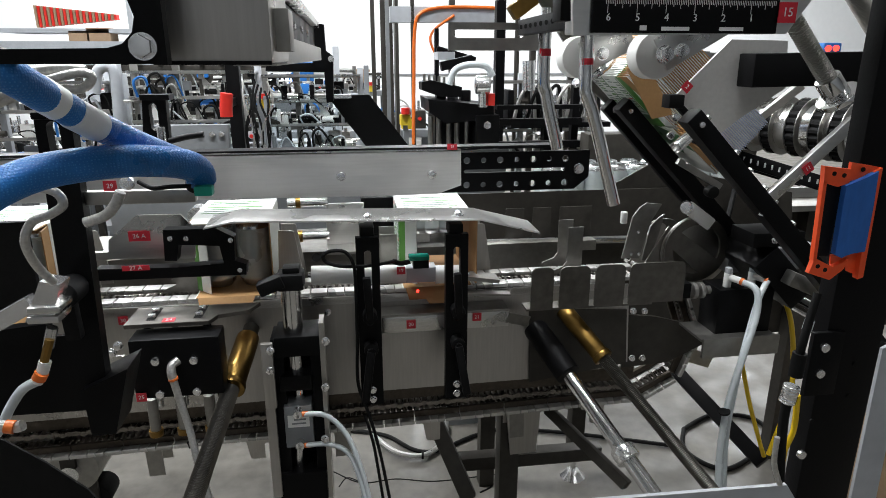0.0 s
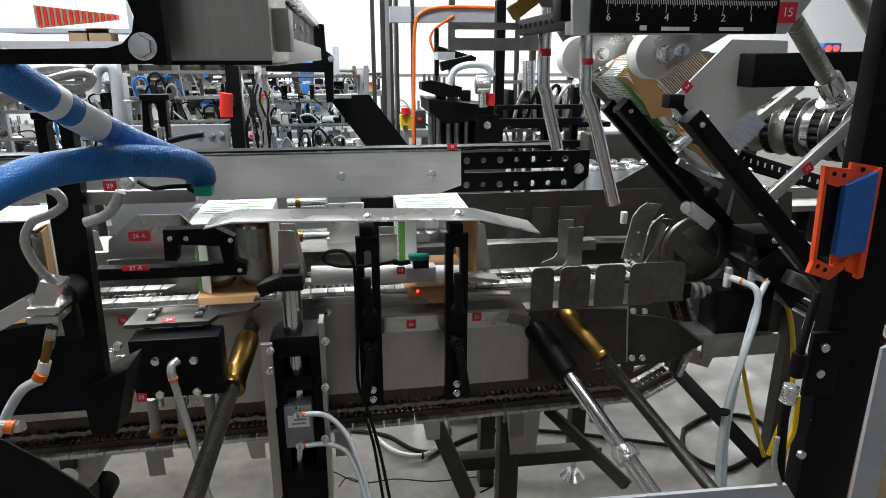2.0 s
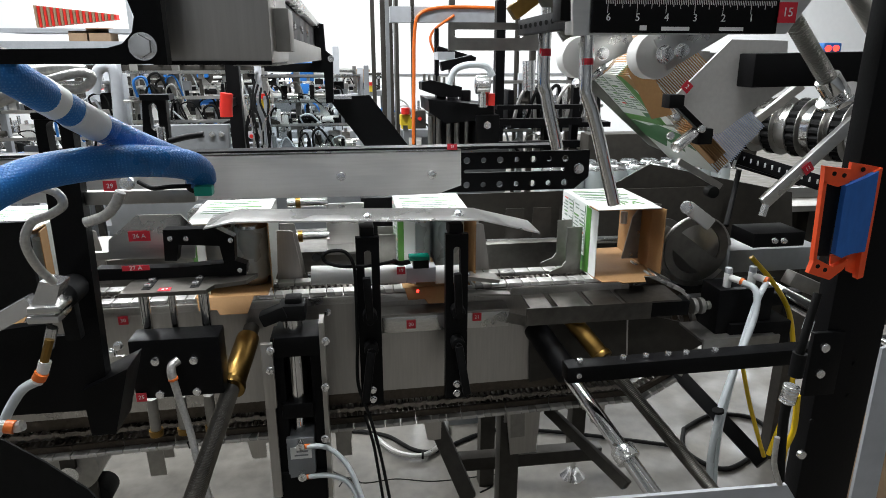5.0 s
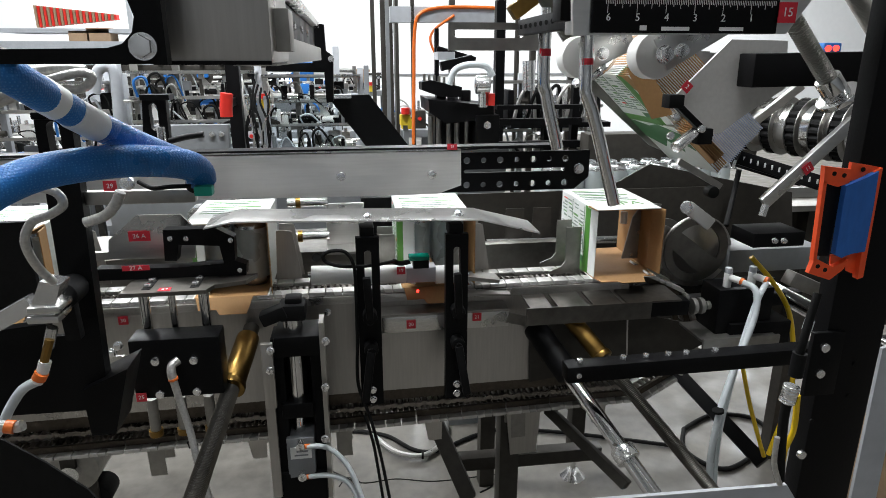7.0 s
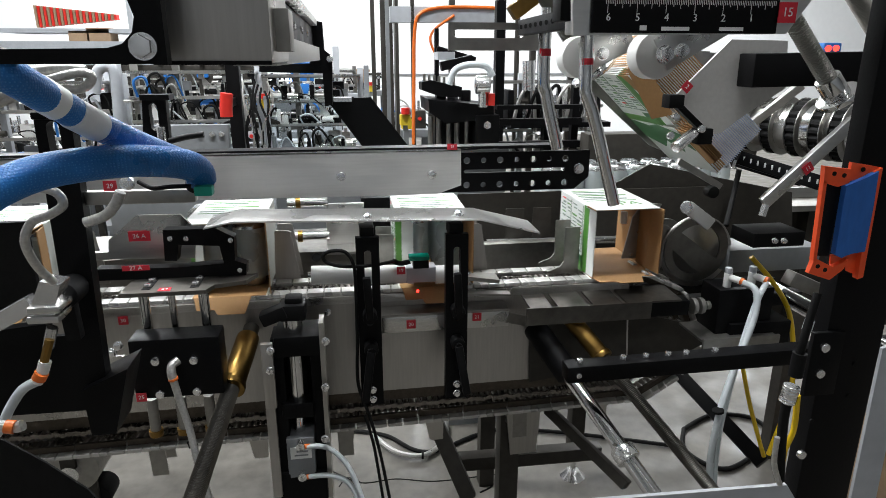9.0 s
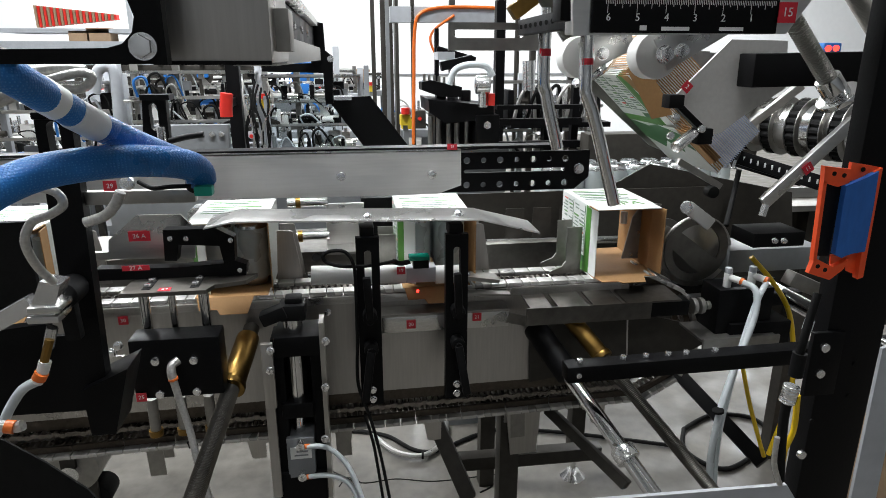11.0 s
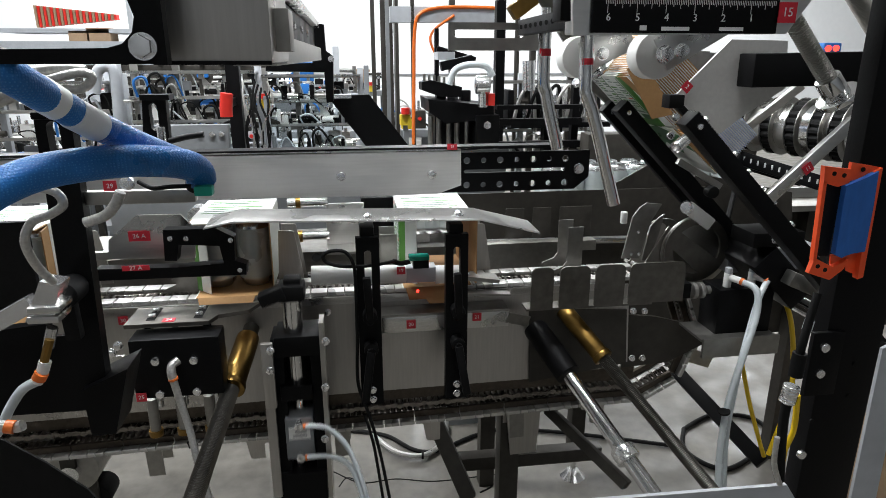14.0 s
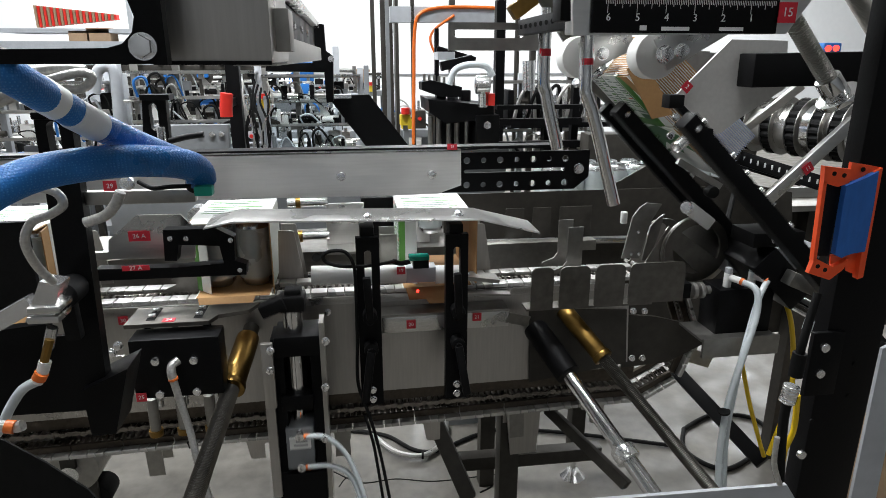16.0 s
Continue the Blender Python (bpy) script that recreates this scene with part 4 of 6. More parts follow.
# ---- glue/close station at the left: plates, arm, lifting plate ----
def close_station():
    s = thing("side_plate", (-0.362, 1.170, 1.137), "cut stainless side plate with rounded top", "plate")
    part("plate", b_plate(B(), [(-0.443, 1.099), (-0.438, 1.134), (-0.385, 1.178), (-0.310, 1.177), (-0.287, 1.150), (-0.293, 1.093)], 1.17, 1.176, [slot_of(-0.322, 1.130, -0.324, 1.108, 0.005)]), STEEL, s)
    part("back_rail", b_box(B(), -0.472, -0.394, 1.094, 1.109, 1.18, 1.19, 0.001), STEEL, s)
    number_tag("26 A", (-0.384, 1.168, 1.140), 0.0185, 0.037)
    a = thing("tucking_hook", (-0.270, 1.100, 1.122), "black machined hook-shaped tucking arm", "arm")
    part("arm", b_plate(B(), [(-0.323, 1.167), (-0.237, 1.167), (-0.207, 1.150), (-0.209, 1.107), (-0.190, 1.099), (-0.192, 1.080), (-0.444, 1.081), (-0.441, 1.102), (-0.303, 1.099), (-0.228, 1.103), (-0.233, 1.135), (-0.300, 1.140), (-0.306, 1.111), (-0.326, 1.112)], 1.1, 1.125), BLACK, a)
    for x, z in ((-0.312, 1.152), (-0.286, 1.151), (-0.213, 1.145), (-0.202, 1.090)):
        part("screw", b_cap(B(), x, z, 1.1, 0.0045), ZINC, a)
    number_tag("27 A", (-0.374, 1.098, 1.102), 0.009, 0.045, 0, 0.011)
    # actuator block
    k = thing("actuator_block", (-0.298, 1.000, 0.958), "black guided actuator block with socket screws and air elbow", "actuator")
    part("block", b_box(B(), -0.371, -0.229, 0.903, 1.009, 1.0, 1.05, 0.003), BLACK, k)
    for x, z in ((-0.331, 0.972), (-0.271, 0.970), (-0.331, 0.911), (-0.272, 0.912)):
        part("screw", b_cap(B(), x, z, 1.0, 0.007), ZINC, k)
    part("elbow", b_tube(B(), [(-0.295, 0.996, 0.972), (-0.303, 0.988, 0.968), (-0.304, 0.982, 0.958), (-0.302, 0.980, 0.946)], 0.0072, 12, 4), GREYHOSE, k)
    part("collet", b_cyl(B(), (-0.3022, 0.98, 0.949), (-0.3015, 0.98, 0.945), 0.0078), AMBER, k)
    part("hose", b_tube(B(), [(-0.303, 0.980, 0.950), (-0.296, 0.980, 0.906), (-0.284, 0.970, 0.858), (-0.272, 0.950, 0.805), (-0.255, 0.930, 0.741)], 0.0062, 12), GREYHOSE, k)
    part("hose_clip", b_cyl(B(), (-0.283, 0.967, 0.838), (-0.280, 0.965, 0.828), 0.0075), RUBBER, k)
    part("mount_plate", b_plate(B(), [(-0.403, 0.981), (-0.380, 0.979), (-0.373, 0.991), (-0.411, 0.990)], 0.985, 0.99), STEEL, k)
    for x, z in ((-0.379, 1.010), (-0.390, 0.998)):
        part("bolt", b_hex(B(), x, z, 0.985, 0.0065), ZINC, k)
    for px in (0, 1, 2):
        x = -0.364 + px * 0.048
        part("stud", b_cyl(B(), (x, 1.05, 0.801), (x, 1.05, 0.876), 0.009), DULL, k)
        part("brass_ring", b_cyl(B(), (x, 1.05, 0.803), (x, 1.05, 0.814), 0.012), BRASS, k)
    number_tag("25", (-0.361, 0.998, 0.908), 0.0155, 0.0165)
    number_tag("30", (-0.445, 1.198, 0.966), 0.017, 0.018)
    # tall standing cylinder bracket in front
    c = thing("cylinder_bracket", (-0.109, 1.020, 0.856), "upright steel bracket cage with black base block", "bracket")
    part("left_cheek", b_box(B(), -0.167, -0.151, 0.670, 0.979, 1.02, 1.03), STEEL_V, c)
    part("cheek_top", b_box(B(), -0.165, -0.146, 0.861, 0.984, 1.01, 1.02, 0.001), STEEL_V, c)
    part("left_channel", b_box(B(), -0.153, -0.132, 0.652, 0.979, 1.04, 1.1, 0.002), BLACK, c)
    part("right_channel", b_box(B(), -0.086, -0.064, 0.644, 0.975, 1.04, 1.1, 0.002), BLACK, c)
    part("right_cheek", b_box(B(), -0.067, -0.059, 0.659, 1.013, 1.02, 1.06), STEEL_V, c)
    part("rear_wall", b_box(B(), -0.151, -0.076, 0.602, 0.950, 1.1, 1.11), BLACKM, c)
    part("cap_block", b_box(B(), -0.145, -0.067, 0.950, 0.988, 1.025, 1.1, 0.003), BLACK, c)
    part("guide_rod", b_cyl(B(), (-0.106, 1.060, 0.933), (-0.127, 1.060, 0.610), 0.011), CHROME, c)
    for x, z in ((-0.149, 0.973), (-0.152, 0.936), (-0.056, 0.984), (-0.061, 0.897), (-0.067, 0.794)):
        part("bolt", b_hex(B(), x, z, 1.01, 0.006), ZINC, c)
    part("lower_block", b_box(B(), -0.155, -0.069, 0.633, 0.710, 1.03, 1.1), BLACK, c)


close_station()


def lift_plate():
    z = 1.025
    p = thing("lift_plate", (-0.311, 1.08, z), "polished steel folding plate on guide rods, with slots", "plate")
    bm = B()
    pts = [(-0.384, 1.03), (-0.248, 1.03), (-0.238, 1.055), (-0.188, 1.07), (-0.173, 1.105), (-0.382, 1.105)]
    lo = [bm.verts.new((x, y, z - 0.007)) for x, y in pts]
    hi = [bm.verts.new((x, y, z)) for x, y in pts]
    bm.faces.new(lo[::-1])
    bm.faces.new(hi)
    for i in range(len(pts)):
        j = (i + 1) % len(pts)
        bm.faces.new((lo[i], lo[j], hi[j], hi[i]))
    part("plate", bm, SHADED, p)
    for dx in (-0.035, 0.042):
        part("slot", b_box(B(), p.location.x + dx - 0.007, p.location.x + dx + 0.007, z, z + 0.0006, 1.045, 1.1), RUBBER, p)
    for dx in (-0.035, 0.042):
        for y in (1.058, 1.085):
            part("slot_screw", b_cyl(B(), (p.location.x + dx, y, z), (p.location.x + dx, y, z + 0.006), 0.006, seg=16, bevel=0.001), ZINC, p)
    for dx in (-0.045, 0.0, 0.052):
        part("guide_rod", b_cyl(B(), (p.location.x + dx, 1.06, z - 0.17), (p.location.x + dx, 1.06, z - 0.007), 0.0085 if dx else 0.006), CHROME, p)
    t = part("tag", b_box(B(), p.location.x - 0.014, p.location.x + 0.006, z + 0.0003, z + 0.0008, 1.034, 1.05), RED, p, "small red number label")
    lettering("24", 0.011, pose(p.location.x - 0.004, 1.042, z + 0.001), WHITE_INK, t)
    return p


LIFT = lift_plate()


def tuck_cylinder():
    """The air cylinder that rides up and down inside the bracket cage, with its rod and black tucking head."""
    x = -0.113
    z = 1.086
    c = thing("tuck_cylinder", (x, 1.06, z), "air cylinder with chrome rod and black tucking head", "cylinder")
    part("rod", b_cyl(B(), (x, 1.06, z - 0.17), (x, 1.06, z - 0.012), 0.0175, seg=24), CHROME, c)
    bm = B()
    b_beam(bm, (x - 0.052, 1.05, z - 0.012), (x - 0.01, 1.05, z + 0.004), 0.024, 0.03, 0.005)
    b_box(bm, x - 0.022, x + 0.024, z - 0.016, z + 0.014, 1.04, 1.085, 0.006)
    b_box(bm, x - 0.012, x + 0.018, z + 0.01, z + 0.024, 1.05, 1.08, 0.005)
    part("head", bm, BLACKM, c)
    part("collar", b_box(B(), x - 0.028, x + 0.028, z - 0.2, z - 0.17, 1.03, 1.09, 0.003), BLACK, c)
    return c


TUCK = tuck_cylinder()


def cylinder_body():
    x = -0.112
    z = 0.821
    c = thing("air_cylinder", (x, 1.03, z), "sliding cylinder body with white nameplate and two hoses", "cylinder")
    part("body", b_box(B(), x - 0.026, x + 0.024, z - 0.055, z + 0.03, 1.03, 1.085, 0.003), GREYPAINT, c)
    part("nameplate", b_box(B(), x - 0.02, x + 0.018, z - 0.012, z + 0.012, 1.0285, 1.03), WHITE, c)
    for i in range(2):
        part("print_bar", b_box(B(), x - 0.013 + 0.004 * i, x + 0.012, z - 0.006 + 0.008 * i, z - 0.003 + 0.008 * i, 1.0281, 1.0286), GREYPAINT, c)
    for dz in (0.022, -0.042):
        part("port", b_cyl(B(), (x, 1.028, z + dz), (x, 1.012, z + dz), 0.008, bevel=0.001), ZINC, c)
        part("collet", b_cyl(B(), (x + 0.008, 1.015, z + dz), (x + 0.018, 1.015, z + dz), 0.0048), AMBER, c)
    part("hose", b_tube(B(), [(x + 0.01, 1.015, z + 0.022), (x + 0.05, 1.01, z + 0.018), (x + 0.085, 1.0, z - 0.02), (x + 0.11, 0.98, z - 0.09), (x + 0.125, 0.96, z - 0.17)], 0.0047, 12), WHOSE, c)
    part("hose", b_tube(B(), [(x + 0.01, 1.015, z - 0.042), (x + 0.05, 1.01, z - 0.04), (x + 0.085, 1.0, z - 0.055), (x + 0.105, 0.98, z - 0.1), (x + 0.118, 0.96, z - 0.17)], 0.0047, 12), WHOSE, c)
    return c


CYL = cylinder_body()


# ---- white roller, green sensor and their lead between the posts ----
def roller_and_sensor():
    r = thing("white_roller", (0.056, 1.190, 1.035), "white nylon guide roller tube", "roller")
    part("tube", b_cyl(B(), (-0.086, 1.195, 1.041), (0.099, 1.195, 1.034), 0.0185, seg=28, bevel=0.001), WHITE, r)
    part("tube", b_cyl(B(), (0.158, 1.195, 1.030), (0.207, 1.195, 1.029), 0.0185, seg=28, bevel=0.001), WHITE, r)
    part("core", b_cyl(B(), (-0.093, 1.195, 1.042), (0.228, 1.195, 1.028), 0.006), CHROME, r)
    part("block", b_box(B(), 0.098, 0.159, 1.018, 1.049, 1.185, 1.22, 0.002), LGREY, r)
    number_tag("19", (0.088, 1.172, 1.050), 0.0155, 0.0165)
    s = thing("green_sensor", (0.122, 1.160, 1.071), "small green photo sensor with glowing red spot", "sensor", "green sensors")
    part("body", b_box(B(), 0.104, 0.144, 1.069, 1.078, 1.168, 1.192, 0.002), SENSOR, s)
    part("lens_block", b_box(B(), 0.112, 0.143, 1.052, 1.069, 1.17, 1.19, 0.002), BLACKM, s)
    part("plug", b_tube(B(), [(0.107, 1.180, 1.065), (0.087, 1.180, 1.062), (0.072, 1.180, 1.068)], 0.005, 10, 4), RUBBER, s)
    part("spot", b_cyl(B(), (0.118, 1.168, 1.007), (0.122, 1.168, 1.006), 0.0028), REDGLOW, s)
    l = thing("sensor_lead", (-0.018, 1.080, 1.117), "thin looped black sensor cable", "cable")
    part("cable", b_tube(B(), [(0.078, 1.170, 1.071), (0.032, 1.100, 1.087), (-0.019, 1.085, 1.092), (-0.050, 1.085, 1.101), (-0.055, 1.085, 1.115), (-0.039, 1.085, 1.122), (-0.016, 1.085, 1.118), (-0.003, 1.085, 1.093), (-0.001, 1.085, 1.039), (-0.002, 1.085, 0.950), (-0.004, 1.085, 0.857), (0.016, 1.080, 0.785), (0.032, 1.070, 0.714), (0.048, 1.050, 0.617)], 0.0032, 8), RUBBER, l)
    part("cable", b_tube(B(), [(0.006, 1.080, 0.792), (0.021, 1.070, 0.728), (0.035, 1.050, 0.619)], 0.003, 8), RUBBER, l)


roller_and_sensor()


# ---- fold-down comb plate on the infeed ----
def comb_plate():
    x0, x1 = 0.336, 0.652
    z = 0.971
    c = thing("comb_plate", (0.5, 1.13, z), "brushed steel comb-shaped folding plate with rounded fingers", "plate")
    part("spine", b_box(B(), x0 - 0.004, 0.595, z - 0.004, z, 1.128, 1.165), SHADED, c)
    n = ((x0 + 0.004, 0.045), (x0 + 0.062, 0.062), (x0 + 0.135, 0.062), (x0 + 0.207, 0.118))
    for x, w in n:
        r = 0.012
        pts = [(x, z), (x + w, z), (x + w, z + 0.085 - r)]
        pts += [(x + w - r + r * math.cos(a), z + 0.085 - r + r * math.sin(a)) for a in (0.4, 0.8, 1.2, 1.57)]
        pts += [(x + r + r * math.cos(a), z + 0.085 - r + r * math.sin(a)) for a in (1.57, 1.97, 2.37, 2.77, 3.14)]
        part("finger", b_plate(B(), pts, 1.128, 1.132), SHADED, c)
    part("arm", b_box(B(), 0.567, 0.681, z + 0.002, z + 0.034, 1.133, 1.165, 0.002), BLACK, c)
    bm = B()
    for i in range(3):
        x = 0.691 + i * 0.016
        b_cyl(bm, (x, 1.15, z + 0.012), (x + 0.009, 1.15, z + 0.012), 0.017 if i < 2 else 0.009, seg=24, bevel=0.001)
    part("coupling", bm, DULL, c, "ribbed shaft coupling")
    return c


COMB = comb_plate()


def rotary_actuator():
    a = thing("rotary_actuator", (0.797, 1.130, 0.927), "black rotary actuator on a steel shelf with air elbows", "actuator")
    part("body", b_box(B(), 0.744, 0.868, 0.875, 0.988, 1.13, 1.2, 0.003), BLACK, a)
    part("shelf", b_box(B(), 0.703, 0.874, 0.851, 0.893, 1.1, 1.106), DULL, a)
    part("shelf_top", b_box(B(), 0.701, 0.871, 0.885, 0.890, 1.106, 1.2), DULL, a)
    for px in (0, 1):
        x = 0.756 + px * 0.055
        z = 0.994
        x += 0.014
        e = part("elbow", b_cyl(B(), (x, 1.15, z - 0.006), (x, 1.15, z + 0.024), 0.0082, seg=18, bevel=0.001), WHITE, a)
        part("cap", b_cyl(B(), (x, 1.15, z + 0.024), (x, 1.15, z + 0.036), 0.0075, seg=14, bevel=0.001), LGREY, e)
        part("outlet", b_cyl(B(), (x, 1.15, z + 0.016), (x + 0.014, 1.126, z + 0.014), 0.0072, seg=14), WHITE, e)
        part("collet", b_cyl(B(), (x + 0.014, 1.126, z + 0.014), (x + 0.017, 1.121, z + 0.013), 0.0078, seg=14), AMBER, e)
    h = thing("air_hose", (0.777, 1.100, 1.015), "pair of pale air hoses hanging from elbows", "hose")
    part("hose", b_tube(B(), [(0.786, 1.122, 1.007), (0.800, 1.095, 0.998), (0.797, 1.080, 0.948), (0.765, 1.060, 0.860), (0.735, 1.040, 0.771), (0.719, 1.020, 0.680), (0.716, 1.000, 0.573)], 0.0068, 12), WHOSE, h)
    part("hose", b_tube(B(), [(0.841, 1.122, 1.007), (0.815, 1.105, 0.975), (0.784, 1.080, 0.899), (0.752, 1.050, 0.802), (0.735, 1.030, 0.698), (0.736, 1.010, 0.563)], 0.0062, 12), WHOSE, h)
    part("cable_tie", b_cyl(B(), (0.722, 1.030, 0.768), (0.723, 1.030, 0.764), 0.0115), RUBBER, h)
    y = thing("yellow_tube", (0.902, 1.150, 0.926), "bright yellow air tube curving to the floor", "hose")
    part("tube", b_tube(B(), [(0.852, 1.200, 1.034), (0.898, 1.180, 0.980), (0.931, 1.160, 0.920), (0.943, 1.140, 0.834), (0.938, 1.120, 0.734), (0.894, 1.100, 0.600)], 0.0055, 10), YELLOW, y)
    part("tube", b_tube(B(), [(0.879, 1.220, 0.778), (0.907, 1.200, 0.661), (0.948, 1.180, 0.535)], 0.005, 10), YELLOW, y)
    return a, h


HOSE = rotary_actuator()[1]


# ---- vacuum swing arms ----
PIV = Vector((1.012, 1.0, 0.9036))


def swing_arms():
    s = thing("swing_arms", PIV, "pair of long black vacuum arms with silver cups on a shaft", "arm")
    px, pz = PIV.x, PIV.z
    part("shaft", b_cyl(B(), (px, 0.96, pz), (px, 1.4, pz), 0.02, seg=24), CHROME, s)
    part("hub", b_box(B(), px - 0.24, px - 0.1, pz - 0.05, pz + 0.012, 1.12, 1.262, 0.004), BLACK, s)
    for y, w, L in ((0.985, 0.035, 0.64), (1.262, 0.035, 0.64), (1.36, 0.024, 0.63)):
        arm = part("arm", b_box(B(), px - L, px + 0.03, pz - 0.016, pz + 0.016, y, y + w, 0.003), BLACK, s)
        for d in (0.028, 0.112, 0.156, 0.2, 0.236, 0.295):
            x = px - L + d
            part("vacuum_cup", b_cyl(B(), (x, y + w / 2, pz + 0.016), (x, y + w / 2, pz + 0.024), 0.0065, 0.0055, 18, 0.001), ZINC, arm, "silver vacuum cup fitting")
        part("end_screw", b_cap(B(), px - L + 0.02, pz, y, 0.005), ZINC, arm)
    return s


ARMS = swing_arms()


# ---- carton magazine ----
UP, REST = 45.1, -0.6


def magazine():
    m = thing("carton_magazine", (0.736, 1.200, 1.397), "steel carton blank magazine with side plate and clamp", "magazine")
    part("side_plate", b_plate(B(), [(0.605, 1.374), (0.711, 1.481), (0.826, 1.479), (0.836, 1.392), (0.749, 1.336), (0.714, 1.309), (0.698, 1.306), (0.640, 1.352)], 1.15, 1.155), SATIN, m)
    part("far_side_plate", b_plate(B(), [(0.52, 1.40), (0.68, 1.465), (0.826, 1.462), (0.836, 1.392), (0.749, 1.23), (0.70, 1.25)], 1.4165, 1.42), DULL, m)
    part("rear_plate", b_plate(B(), [(0.596, 1.405), (0.758, 1.465), (1.147, 1.448), (1.006, 1.314)], 1.5, 1.505), DULL, m)
    part("black_beam", b_beam(B(), (0.728, 1.120, 1.426), (0.983, 1.120, 1.430), 0.06, 0.05, 0.003), BLACK, m)
    part("clamp_arm", b_beam(B(), (0.579, 1.100, 1.375), (0.661, 1.100, 1.307), 0.012, 0.015, 0.002), BLACK, m)
    part("clamp_block", b_box(B(), 0.569, 0.598, 1.361, 1.385, 1.09, 1.12, 0.002), BLACKM, m)
    part("clamp_block", b_box(B(), 0.632, 0.661, 1.295, 1.324, 1.09, 1.12, 0.002), BLACKM, m)
    part("clamp_rod", b_cyl(B(), (0.584, 1.080, 1.292), (0.628, 1.100, 1.315), 0.011, seg=20, bevel=0.002), ZINC, m)
    for p in ((0.583, 1.090, 1.346), (0.635, 1.090, 1.324), (0.576, 1.090, 1.313)):
        part("screw", b_cap(B(), p[0], p[2], p[1], 0.007), ZINC, m)
    part("support_rod", b_beam(B(), (0.630, 1.150, 1.256), (0.726, 1.150, 1.203), 0.012, 0.01), DULL, m)
    w = B()
    x, z = 0.702, 1.195
    b_cyl(w, (x, 1.13, z), (x, 1.15, z), 0.012, seg=20, bevel=0.002)
    part("small_wheel", w, RUBBER, m)
    number_tag("2", (0.631, 1.148, 1.396), 0.018, 0.018, 40)
    # two white rollers on steel brackets
    for c, r, y, q in (((0.375, 1.020, 1.449), 0.033, 1.02, (0.451, 1.050, 1.486)), ((0.445, 0.900, 1.452), 0.034, 0.9, (0.550, 0.950, 1.512))):
        t = thing("white_press_roller", c, "white nylon pressure roller on a steel bracket", "roller", "white press rollers")
        part("roller", b_cyl(B(), (c[0], y, c[2]), (c[0], y + 0.035, c[2]), r, seg=36, bevel=0.004), WHITE, t)
        part("bracket", b_beam(B(), (c[0], y - 0.006, c[2]), (q[0], y - 0.006, q[2]), 0.05, 0.006, 0.002), STEEL, t)
        part("axle_bolt", b_hex(B(), c[0] + 0.004, c[2] + 0.001, y - 0.009, 0.011, 0.01), ZINC, t)
        part("bracket_bolt", b_hex(B(), c[0] + 0.03, c[2] + 0.006, y - 0.009, 0.009, 0.008), ZINC, t)
    # screw adjusters above the magazine
    for a, b, r in (((0.501, 0.850, 1.630), (0.688, 0.850, 1.412), 0.012), ((0.702, 0.950, 1.630), (0.845, 0.950, 1.476), 0.013), ((0.351, 1.300, 1.630), (0.490, 1.300, 1.440), 0.02)):
        t = thing("spindle", a, "threaded adjusting spindle with knurled steel foot", "spindle", "magazine spindles")
        pa, pb = Vector(a), Vector(b)
        part("thread", b_tube(B(), [pa.lerp(pb, i / 160) for i in range(161)], r, 16, 1, 0.09, 2), DULL, t)
        d = (pb - pa).normalized()
        part("foot", b_cyl(B(), pb - d * 0.012, pb + d * 0.02, r * 1.5, seg=24, bevel=0.002), CHROME, t)
        part("foot_flange", b_cyl(B(), pb + d * 0.02, pb + d * 0.028, r * 2.5, seg=28, bevel=0.001), CHROME, t)
    y = thing("yellow_clamp", (0.349, 1.300, 1.542), "small yellow painted clamp", "clamp")
    part("body", b_beam(B(), (0.326, 1.300, 1.531), (0.371, 1.300, 1.563), 0.03, 0.03, 0.004), BRASS, y)
    # feed rollers with black tyres
    f = thing("feed_drum", (1.116, 1.450, 1.283), "steel feed drum shaft with black rubber tyres", "roller")
    part("drum", b_cyl(B(), (1.027, 1.600, 1.284), (1.144, 1.300, 1.285), 0.055, seg=36), STEEL, f)
    a, b = Vector((1.027, 1.600, 1.284)), Vector((1.144, 1.300, 1.285))
    for k in (0.12, 0.2, 0.42, 0.62, 0.8, 0.94):
        p = a.lerp(b, k)
        d = (b - a).normalized() * 0.012
        tyre = B()
        b_cyl(tyre, p - d, p + d, 0.0695, seg=66)
        u = d.normalized()
        for vert in tyre.verts:
            arm = vert.co - p - u * u.dot(vert.co - p)
            turn = round(math.atan2(arm.dot(u.cross(Vector((0, 0, 1)))), arm.z) / math.tau * 66) % 3
            if turn == 0 and arm.length > 0.01:
                vert.co -= arm * 0.06
        tyre = part("tyre", tyre, RUBBER, f, "ribbed black rubber tyre")
        for e in (-1, 1):
            part("rim", b_cyl(B(), p + d * e, p + d * e * 1.16, 0.0715, seg=40), DULL, tyre)
    part("hub", b_cyl(B(), a.lerp(b, 0.68), a.lerp(b, 0.74), 0.062, seg=30), CHROME, f)
    # slanted bars
    for p, q, w in (((0.880, 1.350, 1.222), (0.943, 1.200, 1.202), 0.03), ((0.717, 1.000, 1.202), (0.865, 1.000, 1.343), 0.022), ((0.852, 1.300, 1.290), (0.946, 1.250, 1.394), 0.018)):
        t = thing("slanted_bar", p, "slanted steel adjusting bar with end screw", "bar", "slanted bars")
        part("bar", b_beam(B(), p, q, w, 0.012, 0.002), STEEL if w < 0.03 else BLACK, t)
        part("end_screw", b_cyl(B(), Vector(p) + Vector((0, -0.008, 0)), Vector(p) + Vector((-0.004, -0.008, -0.02)), 0.007, seg=6), ZINC, t)
